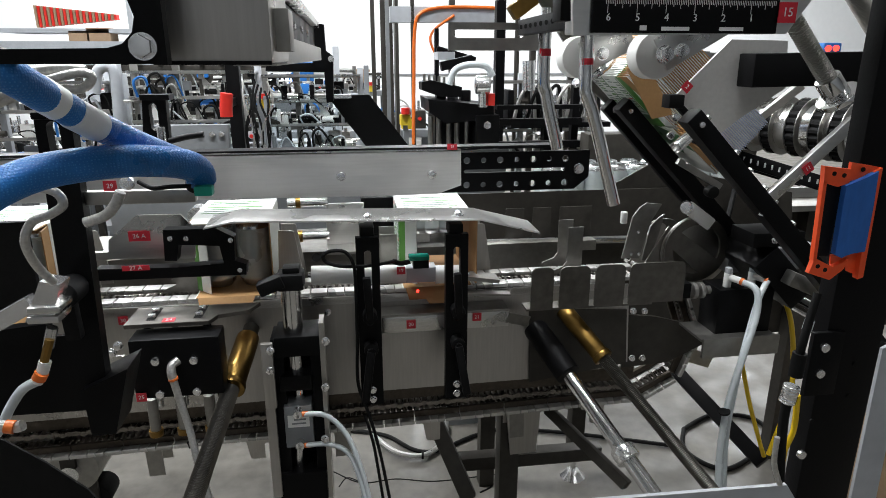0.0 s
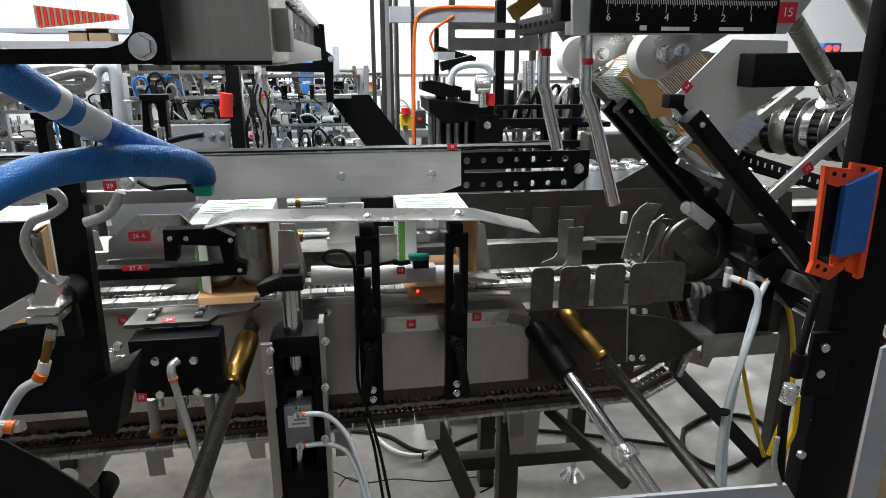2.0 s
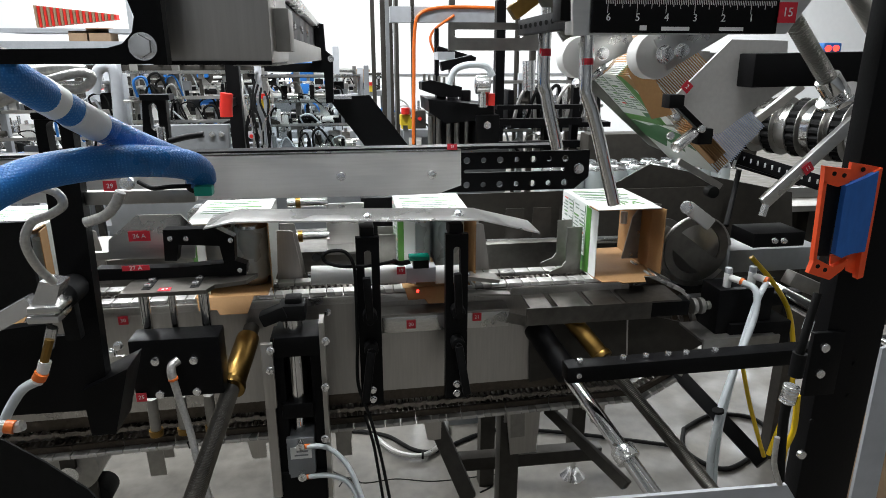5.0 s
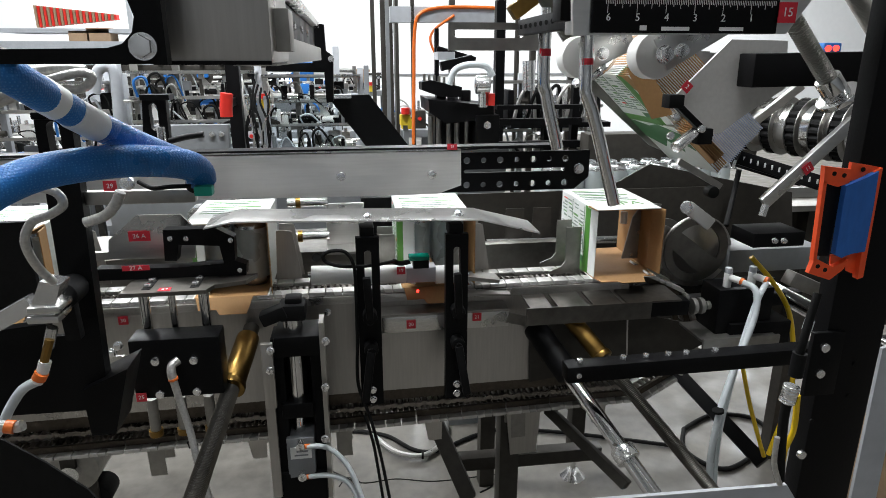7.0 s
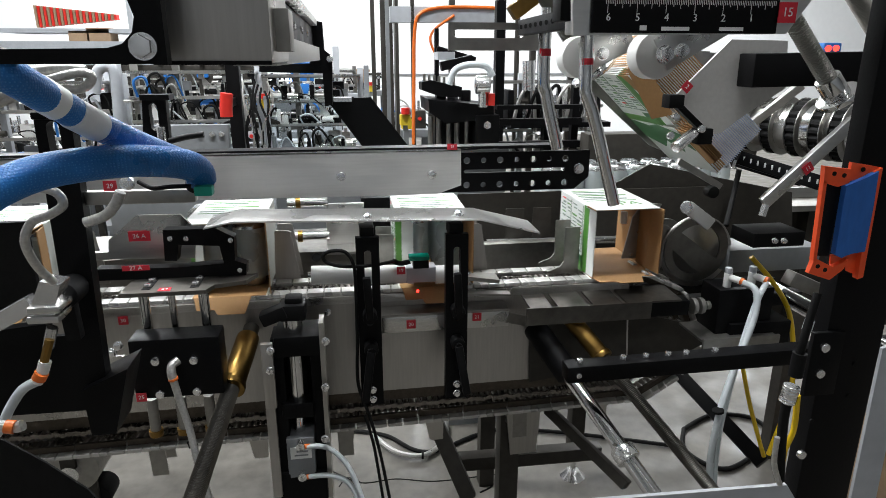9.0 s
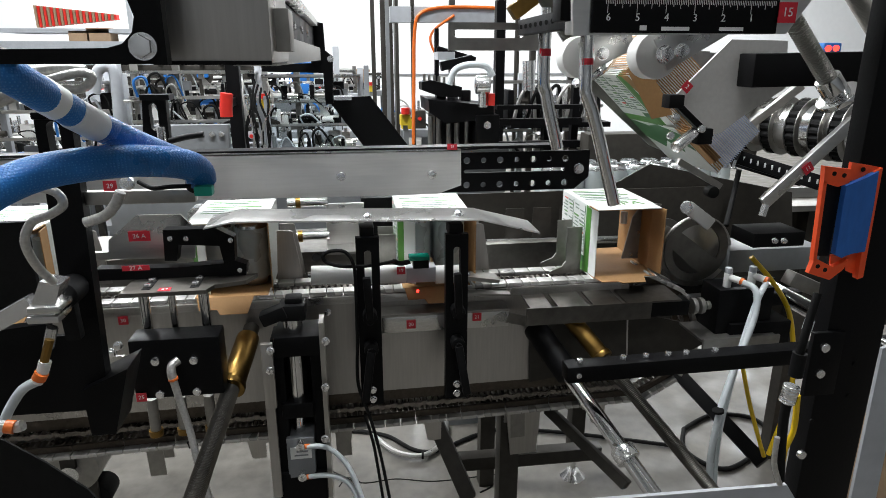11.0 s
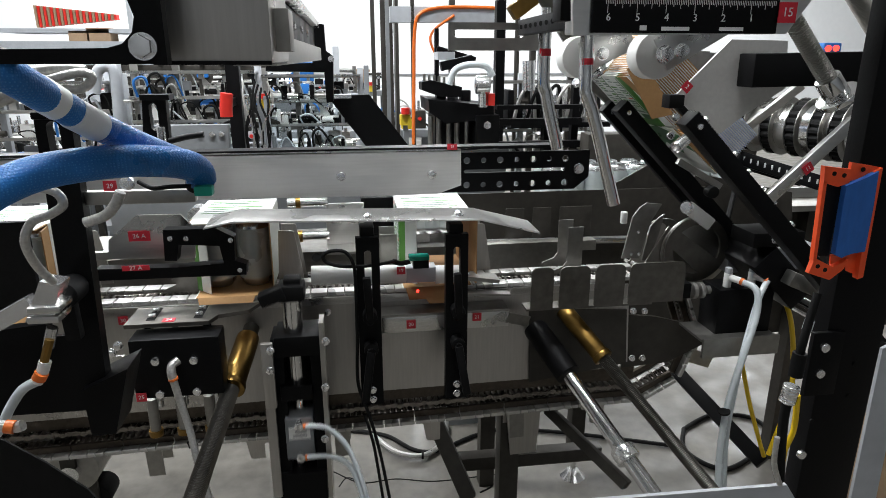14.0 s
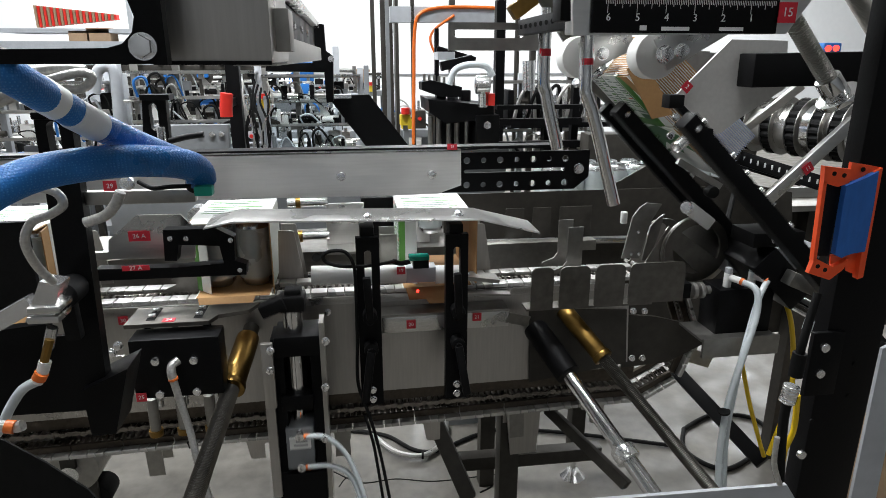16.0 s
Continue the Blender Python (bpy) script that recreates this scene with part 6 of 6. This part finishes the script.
        for i in range(count):
            z = rnd.choice(levels[:3])
            x = rnd.uniform(x0, x1 - 0.06)
            w, h, yy = rnd.uniform(0.012, 0.07), rnd.uniform(0.02, 0.085), y + rnd.uniform(0.01, 0.06)
            m = rnd.choice([BLACK, BLACKM, DARK, DARK, DULL, STEEL, BLACK, GREYPAINT, GREYPAINT, WHITE])
            k = rnd.random()
            if k < 0.34:
                part("valve_block", b_box(B(), x, x + w, z, z + h, yy, yy + 0.03, 0.003), m, g)
                part("cap", b_cyl(B(), (x + w / 2, yy + 0.015, z + h), (x + w / 2, yy + 0.015, z + h + 0.016), min(w, 0.02) * 0.4, seg=12), ZINC, g)
            elif k < 0.52:
                part("guide_rod", b_cyl(B(), (x, yy, z + h * 0.6), (x + 0.05 + w, yy, z + h * 0.6), 0.006, seg=12), STEEL, g)
                part("rod_end", b_box(B(), x - 0.008, x + 0.008, z, z + h * 0.8, yy - 0.01, yy + 0.01, 0.002), m, g)
            elif k < 0.68:
                part("cylinder", b_cyl(B(), (x, yy, z + 0.02), (x + 0.05, yy, z + 0.02), 0.013, seg=16, bevel=0.002), m, g)
                part("cylinder_foot", b_box(B(), x + 0.015, x + 0.035, z, z + 0.01, yy - 0.012, yy + 0.012), DULL, g)
            elif k < 0.86:
                part("lead", b_tube(B(), [(x, yy - 0.02, z), (x + rnd.uniform(-0.02, 0.02), yy - 0.03, z + h), (x + 0.04, yy - 0.03, z + h * 1.2), (x + rnd.uniform(0.05, 0.11), yy - 0.02, z - 0.02)], rnd.choice([0.003, 0.004, 0.0055]), 8, 5), rnd.choice([RUBBER, RUBBER, RUBBER, GREYHOSE, WHOSE, BLUEP if rnd.random() < 0.4 else RUBBER]), g)
            else:
                part("angle_bracket", b_plate(B(), [(x, z), (x + w, z), (x + w, z + 0.012), (x + 0.012, z + h), (x, z + h)], yy - 0.02, yy - 0.014), m, g)
        return g

    rear_assembly(-0.93, -0.40, 2.95, 1.06, 1.40, 90)
    rear_assembly(-0.385, 0.06, 3.05, 1.02, 1.38, 70)
    rear_assembly(-1.75, -0.98, 2.95, 0.98, 1.36, 70)
    rear_assembly(0.60, 1.12, 2.75, 1.02, 1.36, 60)
    rear_assembly(-1.5, 0.05, 4.55, 1.06, 1.37, 90)
    bun = thing("cable_bundle", (-0.30, 2.6, 1.05), "tangle of black control cables hanging beside a black post", "cable")
    for i in range(9):
        a = -0.395 + 0.011 * i
        part("cable", b_tube(B(), [(a, 2.58, 1.36 - 0.012 * (i % 4)), (a + 0.02 * math.sin(i), 2.56, 1.28), (a + 0.03 * math.cos(2 * i), 2.55, 1.17), (a + 0.02 * math.sin(3 * i), 2.57, 1.0)], 0.0045, 8, 5), RUBBER if i % 8 else GREYHOSE, bun)
    # white loop bracket of the rear machine
    lb = thing("loop_bracket", (-1.015, 2.900, 1.339), "pale grey arched machine bracket", "bracket")
    part("arch", b_tube(B(), [(-1.046, 2.900, 1.305), (-1.025, 2.900, 1.389), (-0.982, 2.900, 1.411), (-0.959, 2.900, 1.373), (-0.968, 2.900, 1.164)], 0.022, 12), LGREY, lb)
    part("stand", b_box(B(), -0.977, -0.954, 0, 1.164, 2.89, 2.93), LGREY, lb)
    # guard posts that rise among the benches
    for px, y, w, z1, col in ((-0.436, 2.6, 0.05, 1.6, BLACK), (-0.054, 3.4, 0.03, 1.5, LGREY), (0.114, 4.0, 0.03, 1.4, GREYPAINT), (0.234, 3.7, 0.03, 2.2, GREYPAINT), (0.300, 4.0, 0.03, 2.2, DULL), (-1.009, 3.0, 0.06, 1.42, LGREY)):
        g = thing("guard_post", (px, y, 0), "square steel guard post of a rear machine", "post", "guard posts")
        part("post", b_box(B(), px - w / 2, px + w / 2, 0, z1, y, y + w, 0.003), col, g)
        part("base", b_box(B(), px - w, px + w, 0, 0.01, y - w / 2, y + w * 1.5), col, g)
    x = thing("clear_guard", (-0.195, 2.6, 0.9), "clear plastic guard panel in steel edging", "guard")
    part("pane", b_box(B(), -0.326, -0.040, 1.100, 1.303, 2.6, 2.606), CLEAR, x)
    part("edge", b_box(B(), -0.326, -0.308, 0.0, 1.304, 2.59, 2.615), LGREY, x)
    r = thing("red_stop_housing", (-0.433, 2.400, 1.287), "red oval emergency stop housing", "switch")
    part("body", b_tube(B(), [(-0.427, 2.400, 1.326), (-0.434, 2.400, 1.277), (-0.435, 2.400, 1.244)], 0.022, 16, 6), REDP, r)
    part("bracket", b_box(B(), -0.438, -0.43, 1.27, 1.3, 2.41, 2.6), BLACK, r)
    for px in ((-0.373, 3.000, 1.257), (0.209, 2.400, 1.233), (0.222, 2.500, 1.209), (0.151, 4.500, 1.249)):
        e = thing("stop_button", px, "red and yellow emergency stop button", "switch", "stop buttons")
        part("box", b_box(B(), px[0] - 0.02, px[0] + 0.02, px[2] - 0.03, px[2] + 0.01, px[1], px[1] + 0.04, 0.003), YPAINT, e)
        part("post", b_box(B(), px[0] - 0.008, px[0] + 0.008, 0, px[2] - 0.03, px[1] + 0.012, px[1] + 0.028), GREYPAINT, e)
        part("button", b_cyl(B(), (px[0], px[1], px[2] + 0.012), (px[0], px[1], px[2] + 0.035), 0.016), REDP, e)
    for px, w, h, col in (((-0.330, 5.000, 1.335), 0.16, 0.15, BLUEP), ((-0.10, 5.000, 1.30), 0.3, 0.13, WHITE), ((0.10, 5.000, 1.31), 0.12, 0.1, BROWNBOX)):
        b = thing("storage_bin", px, "blue plastic storage bin on a rear bench" if col is BLUEP else "pale storage box on a rear bench", "bin", "storage bins")
        part("bin", b_box(B(), px[0] - w / 2, px[0] + w / 2, px[2] - h / 2, px[2] + h / 2, px[1], px[1] + 0.2, 0.008), col, b)
        part("rim", b_box(B(), px[0] - w / 2 - 0.01, px[0] + w / 2 + 0.01, px[2] + h / 2 - 0.02, px[2] + h / 2, px[1] - 0.01, px[1] + 0.21, 0.004), col, b)
    # high rack with boxes, far left
    rk = square_tube_frame("storage_rack", -5.2, -2.6, 8.6, 9.6, 2.6, 0.06, LGREY, "pale steel storage rack with boxes", (0.4, 1.6))
    part("deck", b_box(B(), -5.2, -2.6, 1.6, 1.63, 8.6, 9.6), LGREY, rk)
    for x0, x1, z0, z1 in ((-3.322, -3.083, 1.610, 1.737), (-3.117, -2.847, 1.612, 1.768)):
        b = thing("cardboard_box", (x0, 8.5, 1.63), "brown cardboard box on the storage rack", "box", "rack boxes")
        part("box", b_box(B(), x0, x1, 1.63, 1.63 + z1 - z0, 8.65, 8.95, 0.006), BROWNBOX, b)
        part("tape", b_box(B(), (x0 + x1) / 2 - 0.02, (x0 + x1) / 2 + 0.02, 1.63 + z1 - z0, 1.633 + z1 - z0, 8.65, 8.95), LGREY, b)
    pk = thing("striped_pack", (-2.859, 8.000, 1.935), "red and white ribbed stack on the high rack", "stack")
    x0, x1, z0, z1 = -3.682, -2.749, 1.887, 2.053
    for i in range(26):
        xa = x0 + (x1 - x0) * i / 26
        part("rib", b_box(B(), xa, xa + (x1 - x0) / 34, z0 + 0.1 * i / 26 - 0.1, z1 - 0.06 + 0.1 * (25 - i) / 26 - 0.05, 8.7, 8.8), REDP if i % 2 else BROWNBOX, pk)
    part("shelf", b_box(B(), x0 - 0.4, x1 + 0.2, z0 - 0.16, z0 - 0.11, 8.65, 9.3), LGREY, pk)
    # small tell-tale with two red lights above the feed drum
    tl = thing("indicator_lamp", (1.000, 1.250, 1.464), "small blue indicator with two red lights", "lamp")
    part("housing", b_box(B(), 0.982, 1.023, 1.453, 1.478, 1.25, 1.28, 0.004), BLUEP, tl)
    part("light", b_cyl(B(), (0.992, 1.250, 1.467), (0.989, 1.246, 1.466), 0.006), REDGLOW, tl)
    part("light", b_cyl(B(), (1.010, 1.250, 1.467), (1.007, 1.246, 1.467), 0.006), REDGLOW, tl)
    part("stem", b_box(B(), 0.998, 1.016, 1.422, 1.453, 1.255, 1.27), BLACK, tl)
    bb = thing("cardboard_box", (1.852, 1.743, 0.000), "brown cardboard box on the floor behind the post", "box")
    bx, by = 1.62, 1.3
    part("box", b_box(B(), bx, bx + 0.35, 0, 0.34, by, by + 0.3, 0.005), BROWNBOX, bb)
    part("open_flap", b_beam(B(), (bx, by + 0.1, 0.34), (bx - 0.1, by + 0.1, 0.4), 0.004, 0.25), BROWNBOX, bb)
    part("paper", b_box(B(), bx + 0.05, bx + 0.3, 0.34, 0.36, by + 0.03, by + 0.26), WHITE, bb)
    ck = thing("floor_crack", (0.342, 1.850, 0.000), "fine dark cracks in the concrete floor", "crack", kind="structure")
    part("crack", b_tube(B(), [(-0.111, 2.011, 0.001), (-0.010, 1.932, 0.001), (0.110, 1.936, 0.001), (0.249, 1.903, 0.001), (0.435, 1.908, 0.001), (0.529, 1.908, 0.001)], 0.0022, 6), RUBBER, ck)
    part("crack", b_tube(B(), [(0.435, 1.908, 0.001), (0.449, 1.855, 0.001), (0.396, 1.820, 0.001)], 0.0035, 6), RUBBER, ck)
    part("crack", b_tube(B(), [(-0.010, 1.932, 0.001), (-0.060, 1.968, 0.001), (-0.090, 1.921, 0.001)], 0.002, 6), RUBBER, ck)
    lf = thing("grey_floor_hose", (0.202, 2.024, 0.020), "grey air hose with tie lying across the floor", "hose")
    part("hose", b_tube(B(), [(0.041, 2.197, 0.020), (0.121, 2.072, 0.020), (0.224, 2.035, 0.020), (0.311, 2.118, 0.020), (0.341, 2.239, 0.030)], 0.01, 8), GREYHOSE, lf)
    part("tie", b_cyl(B(), (0.216, 2.036, 0.020), (0.224, 2.035, 0.020), 0.014), RUBBER, lf)
    # cabinet at far left
    c = thing("control_cabinet", (-3.6, 5.4, 0), "pale blue-grey control cabinet", "cabinet")
    part("body", b_box(B(), -4.0, -2.9, 0, 1.35, 5.2, 5.8, 0.01), LGREY, c)
    part("door", b_box(B(), -3.96, -2.94, 0.05, 1.3, 5.18, 5.198, 0.004), LGREY, c)
    d = thing("cable_heap", (-0.556, 1.900, 0.051), "black cables lying on the floor", "cable")
    part("cable", b_tube(B(), [(-0.116, 2.275, 0.010), (0.085, 2.205, 0.010), (0.249, 2.067, 0.010), (0.585, 2.173, 0.010), (1.205, 1.965, 0.010)], 0.008, 8), RUBBER, d)
    part("cable", b_tube(B(), [(1.285, 2.071, 0.010), (1.455, 2.152, 0.010), (1.607, 2.108, 0.010), (1.586, 1.967, 0.010), (1.319, 1.807, 0.010), (1.218, 1.926, 0.010), (1.285, 2.071, 0.010)], 0.009, 8), RUBBER, d)


background()


# ---- motion of the machine ----
STARTS = [0.0, 2.015, 4.02, 6.02, 8.015, 10.0, 12.05, 14.1, 16.2]
# the chain runs a little ahead of or behind the arms from cycle to cycle
FEED_STARTS = [0.0, 2.0, 4.0, 5.99, 7.97, 10.0, 12.05, 14.1, 16.2]


def curve(keys, p):
    for (a, u), (b, v) in zip(keys, keys[1:]):
        if p <= b:
            return u + (v - u) * max(0.0, (p - a) / (b - a))
    return keys[-1][1]


def cycle(t, starts=STARTS):
    k = max(i for i, s in enumerate(starts) if t >= s - 1e-6)
    return k, t - starts[k]


ARM_KEYS = [(0, 45.1), (0.1, 44.5), (0.2, 40.5), (0.3, 34.5), (0.4, 27), (0.45, 21), (0.5, 13), (0.6, 3), (0.7, 0), (0.8, -0.6), (1.55, -0.6), (1.62, 5), (1.7, 21), (1.8, 38), (1.9, 44.3), (2.0, 45.1)]
FEED_KEYS = [(0, 0), (0.95, 0), (1.0, 0.006), (1.1, 0.045), (1.2, 0.15), (1.3, 0.34), (1.4, 0.56), (1.5, 0.76), (1.6, 0.91), (1.7, 0.98), (1.8, 1), (2.2, 1)]
# the comb lies down towards the camera while the carton is set down
COMB_KEYS = [(0, 0), (0.72, 0), (0.8, -18), (0.9, -88), (1.43, -88), (1.5, -20), (1.57, -3), (1.62, 0), (2.1, 0)]
LIFT_KEYS = [(0, 0), (0.05, 0), (0.25, 0.055), (1.1, 0.055), (1.3, 0.01), (1.4, 0), (2.1, 0)]
TUCK_KEYS = [(0, -0.005), (0.1, 0.0), (0.25, 0.032), (0.45, 0.035), (0.6, 0.01), (0.7, -0.06), (1.8, -0.062), (1.9, -0.045), (2.0, -0.005)]
BODY_KEYS = [(0, 0), (0.5, 0.002), (0.62, -0.02), (0.72, -0.066), (1.82, -0.068), (1.92, -0.04), (2.0, 0)]
FOLD_KEYS = [(0, 178), (0.18, 177), (0.3, 160), (0.4, 132), (0.5, 112), (0.6, 97), (0.7, 91), (0.8, 90), (2.1, 90)]
HOSE_KEYS = [(0, 0), (0.45, 0), (0.65, 3.2), (1.55, 3.2), (1.8, 0), (2.2, 0)]
BEND_KEYS = [(-20, 0), (0.3, 0), (0.7, 1), (20, 1)]
LAND_KEYS = [(0, 0), (0.5, 0), (0.58, 0.5), (0.75, 1), (2.1, 1)]


def feed(t):
    k, p = cycle(t, FEED_STARTS)
    return k + curve(FEED_KEYS, p)


def times():
    return [i / 10 for i in range(161)]


def still(rows):
    """Leaves out rows that lie between two equal neighbours."""
    return [r for i, r in enumerate(rows) if i in (0, len(rows) - 1) or (r[1] - rows[i - 1][1]).to_3x3().determinant() or any(abs(a - b) > 1e-6 for q in (rows[i - 1], rows[i + 1]) for u, v in zip(r[1], q[1]) for a, b in zip(u, v))]


def carton_pose(c, t):
    k, p = cycle(t)
    if c > k:
        return mag_pose((c - k) * 0.0045 - 0.0045 * min(1, max(0, (p - 0.9) / 0.3)))
    if c < k or p >= 0.8:
        return pose(CX0 - PITCH * (feed(t) - c), CY, CZ)
    arm, down = curve(ARM_KEYS, p), curve(LAND_KEYS, p)
    a = max(0.0, arm - REST) * (1 - down)
    turn = pose(0, 0, 0, 0, a, 0)
    off = turn @ Vector((CX0 - PIV.x, 0, CZ - PIV.z))
    held = Matrix.Translation((PIV.x + off.x, CY, PIV.z + off.z)) @ turn
    return mag_pose(0).lerp(held, min(1, max(0, (p - 0.1) / 0.15)))


def motions():
    walk(ARMS, still([(t, pose(*PIV, 0, curve(ARM_KEYS, cycle(t)[1]), 0)) for t in times()]))
    walk(COMB, still([(t, Matrix.Translation(COMB.location) @ pose(0, 0, 0, curve(COMB_KEYS, cycle(t, FEED_STARTS)[1]), 0, 0)) for t in times()]))
    base = {o: Vector(o.location) for o in (LIFT, TUCK, CYL, DROP)}
    at = Vector(HOSE.location)
    walk(HOSE, still([(t, Matrix.Translation(at) @ pose(0, 0, 0, 0, curve(HOSE_KEYS, cycle(t)[1]), 0)) for t in times()]))
    for ob, keys in ((LIFT, LIFT_KEYS), (TUCK, TUCK_KEYS), (CYL, BODY_KEYS)):
        walk(ob, still([(t, Matrix.Translation(base[ob] + Vector((0, 0, curve(keys, cycle(t)[1]))))) for t in times()]))
    # the slide darts towards the camera once in each cycle, at its own beat
    darts = [(0, 0), (0.2, 0.07), (0.4, 0.19), (0.5, 0.205), (0.6, 0.15), (0.8, 0.05), (1.0, 0.02), (1.4, 0), (2.1, 0), (2.3, 0.11), (2.5, 0.2), (2.7, 0.12), (3.0, 0.02), (3.5, 0), (4.2, 0.02), (4.5, 0.2), (4.8, 0.08), (5.2, 0), (6.1, 0), (6.5, 0.2), (6.7, 0.08), (7.0, 0), (8.3, 0.02), (8.5, 0.13), (8.65, 0.2), (8.8, 0.14), (9.0, 0.07), (9.3, 0.01), (10.3, 0.02), (10.6, 0.2), (10.9, 0.08), (11.3, 0), (12.3, 0), (12.5, 0.07), (12.7, 0.2), (13.0, 0.1), (13.4, 0), (14.35, 0), (14.5, 0.03), (14.75, 0.19), (15.0, 0.11), (15.2, 0.05), (15.5, 0), (16, 0)]
    walk(DROP, [(t, Matrix.Translation(base[DROP] + Vector((0, -1.75 * d, 0)))) for t, d in darts])
    for i, f in enumerate(FLIGHTS):
        rows = []
        for t in times():
            x, z, a = chain_point((i * 0.25 - 0.168 + feed(t)) * PITCH)
            rows.append((t, pose(x, 0, z, 0, a, 0)))
        walk(f, still(rows))
    for i, c in enumerate(CARTONS):
        n = i - 4
        walk(c, still([(t, carton_pose(n, t)) for t in times()]))
        kids = {o.name.split(".")[0]: o for o in c.children}
        if n < 0:
            rows = [(0, 90.0), (16, 90.0)]
        else:
            rows = [(t, curve(FOLD_KEYS, cycle(t)[1]) if cycle(t)[0] == n else 178.0 if cycle(t)[0] < n else 90.0) for t in times()]
            rows = [r for j, r in enumerate(rows) if j in (0, 160) or not (rows[j - 1][1] == r[1] == rows[j + 1][1])]
        # the near flaps bend as the carton leaves the loading station
        bend = [(t, curve(BEND_KEYS, feed(t) - n)) for t in times()]
        bend = [r for j, r in enumerate(bend) if j in (0, 160) or not (bend[j - 1][1] == r[1] == bend[j + 1][1])]
        walk(kids["flap_lip"], [(t, pose(0, -FLAP, 0.0012, 52 * b - 90, 0, 0)) for t, b in bend])
        flap_of = {o.name.split(".")[0]: o for o in kids["left_panel"].children}
        for name in ("left_flap", "green_edge"):
            walk(flap_of[name], [(t, pose(0, 0, 0, 0, 0, 6 + 38 * b)) for t, b in bend])
        walk(kids["left_panel"], [(t, pose(0, 0, 0, 0, 90 - f, 0)) for t, f in rows])
        walk(kids["right_panel"], [(t, pose(CW, 0, 0, 0, 90 - f, 0)) for t, f in rows])
        walk(kids["top_panel"], [(t, pose(CH * math.cos(radians(f)), 0, CH * math.sin(radians(f)))) for t, f in rows])
    for (i, j), c in CANS:
        n = i - 4
        rows = []
        for t in times():
            s = feed(t) - n
            p = cycle(t, FEED_STARTS)[1]
            if s < 0.99:
                back = 0.34
            elif s < 1.001:
                back = 0.34 - 0.34 * min(1, max(0, (p - 0.05) / 0.95)) if p < 1.1 else 0.34
            else:
                back = 0.0
            x = CX0 - PITCH * max(s, 0.9) + (CW / 4 if j % 2 == 0 else 3 * CW / 4)
            rows.append((t, pose(x, CY + 0.036 + 0.068 * (j // 2) + back, CZ + 0.002)))
        walk(c, still(rows))
    for i, b in enumerate(BLANKS):
        rows = [(t, mag_pose((i + 10 - cycle(t)[0]) * 0.0045 - 0.0045 * min(1, max(0, (cycle(t)[1] - 0.9) / 0.3)))) for t in times()]
        walk(b, still(rows))


motions()
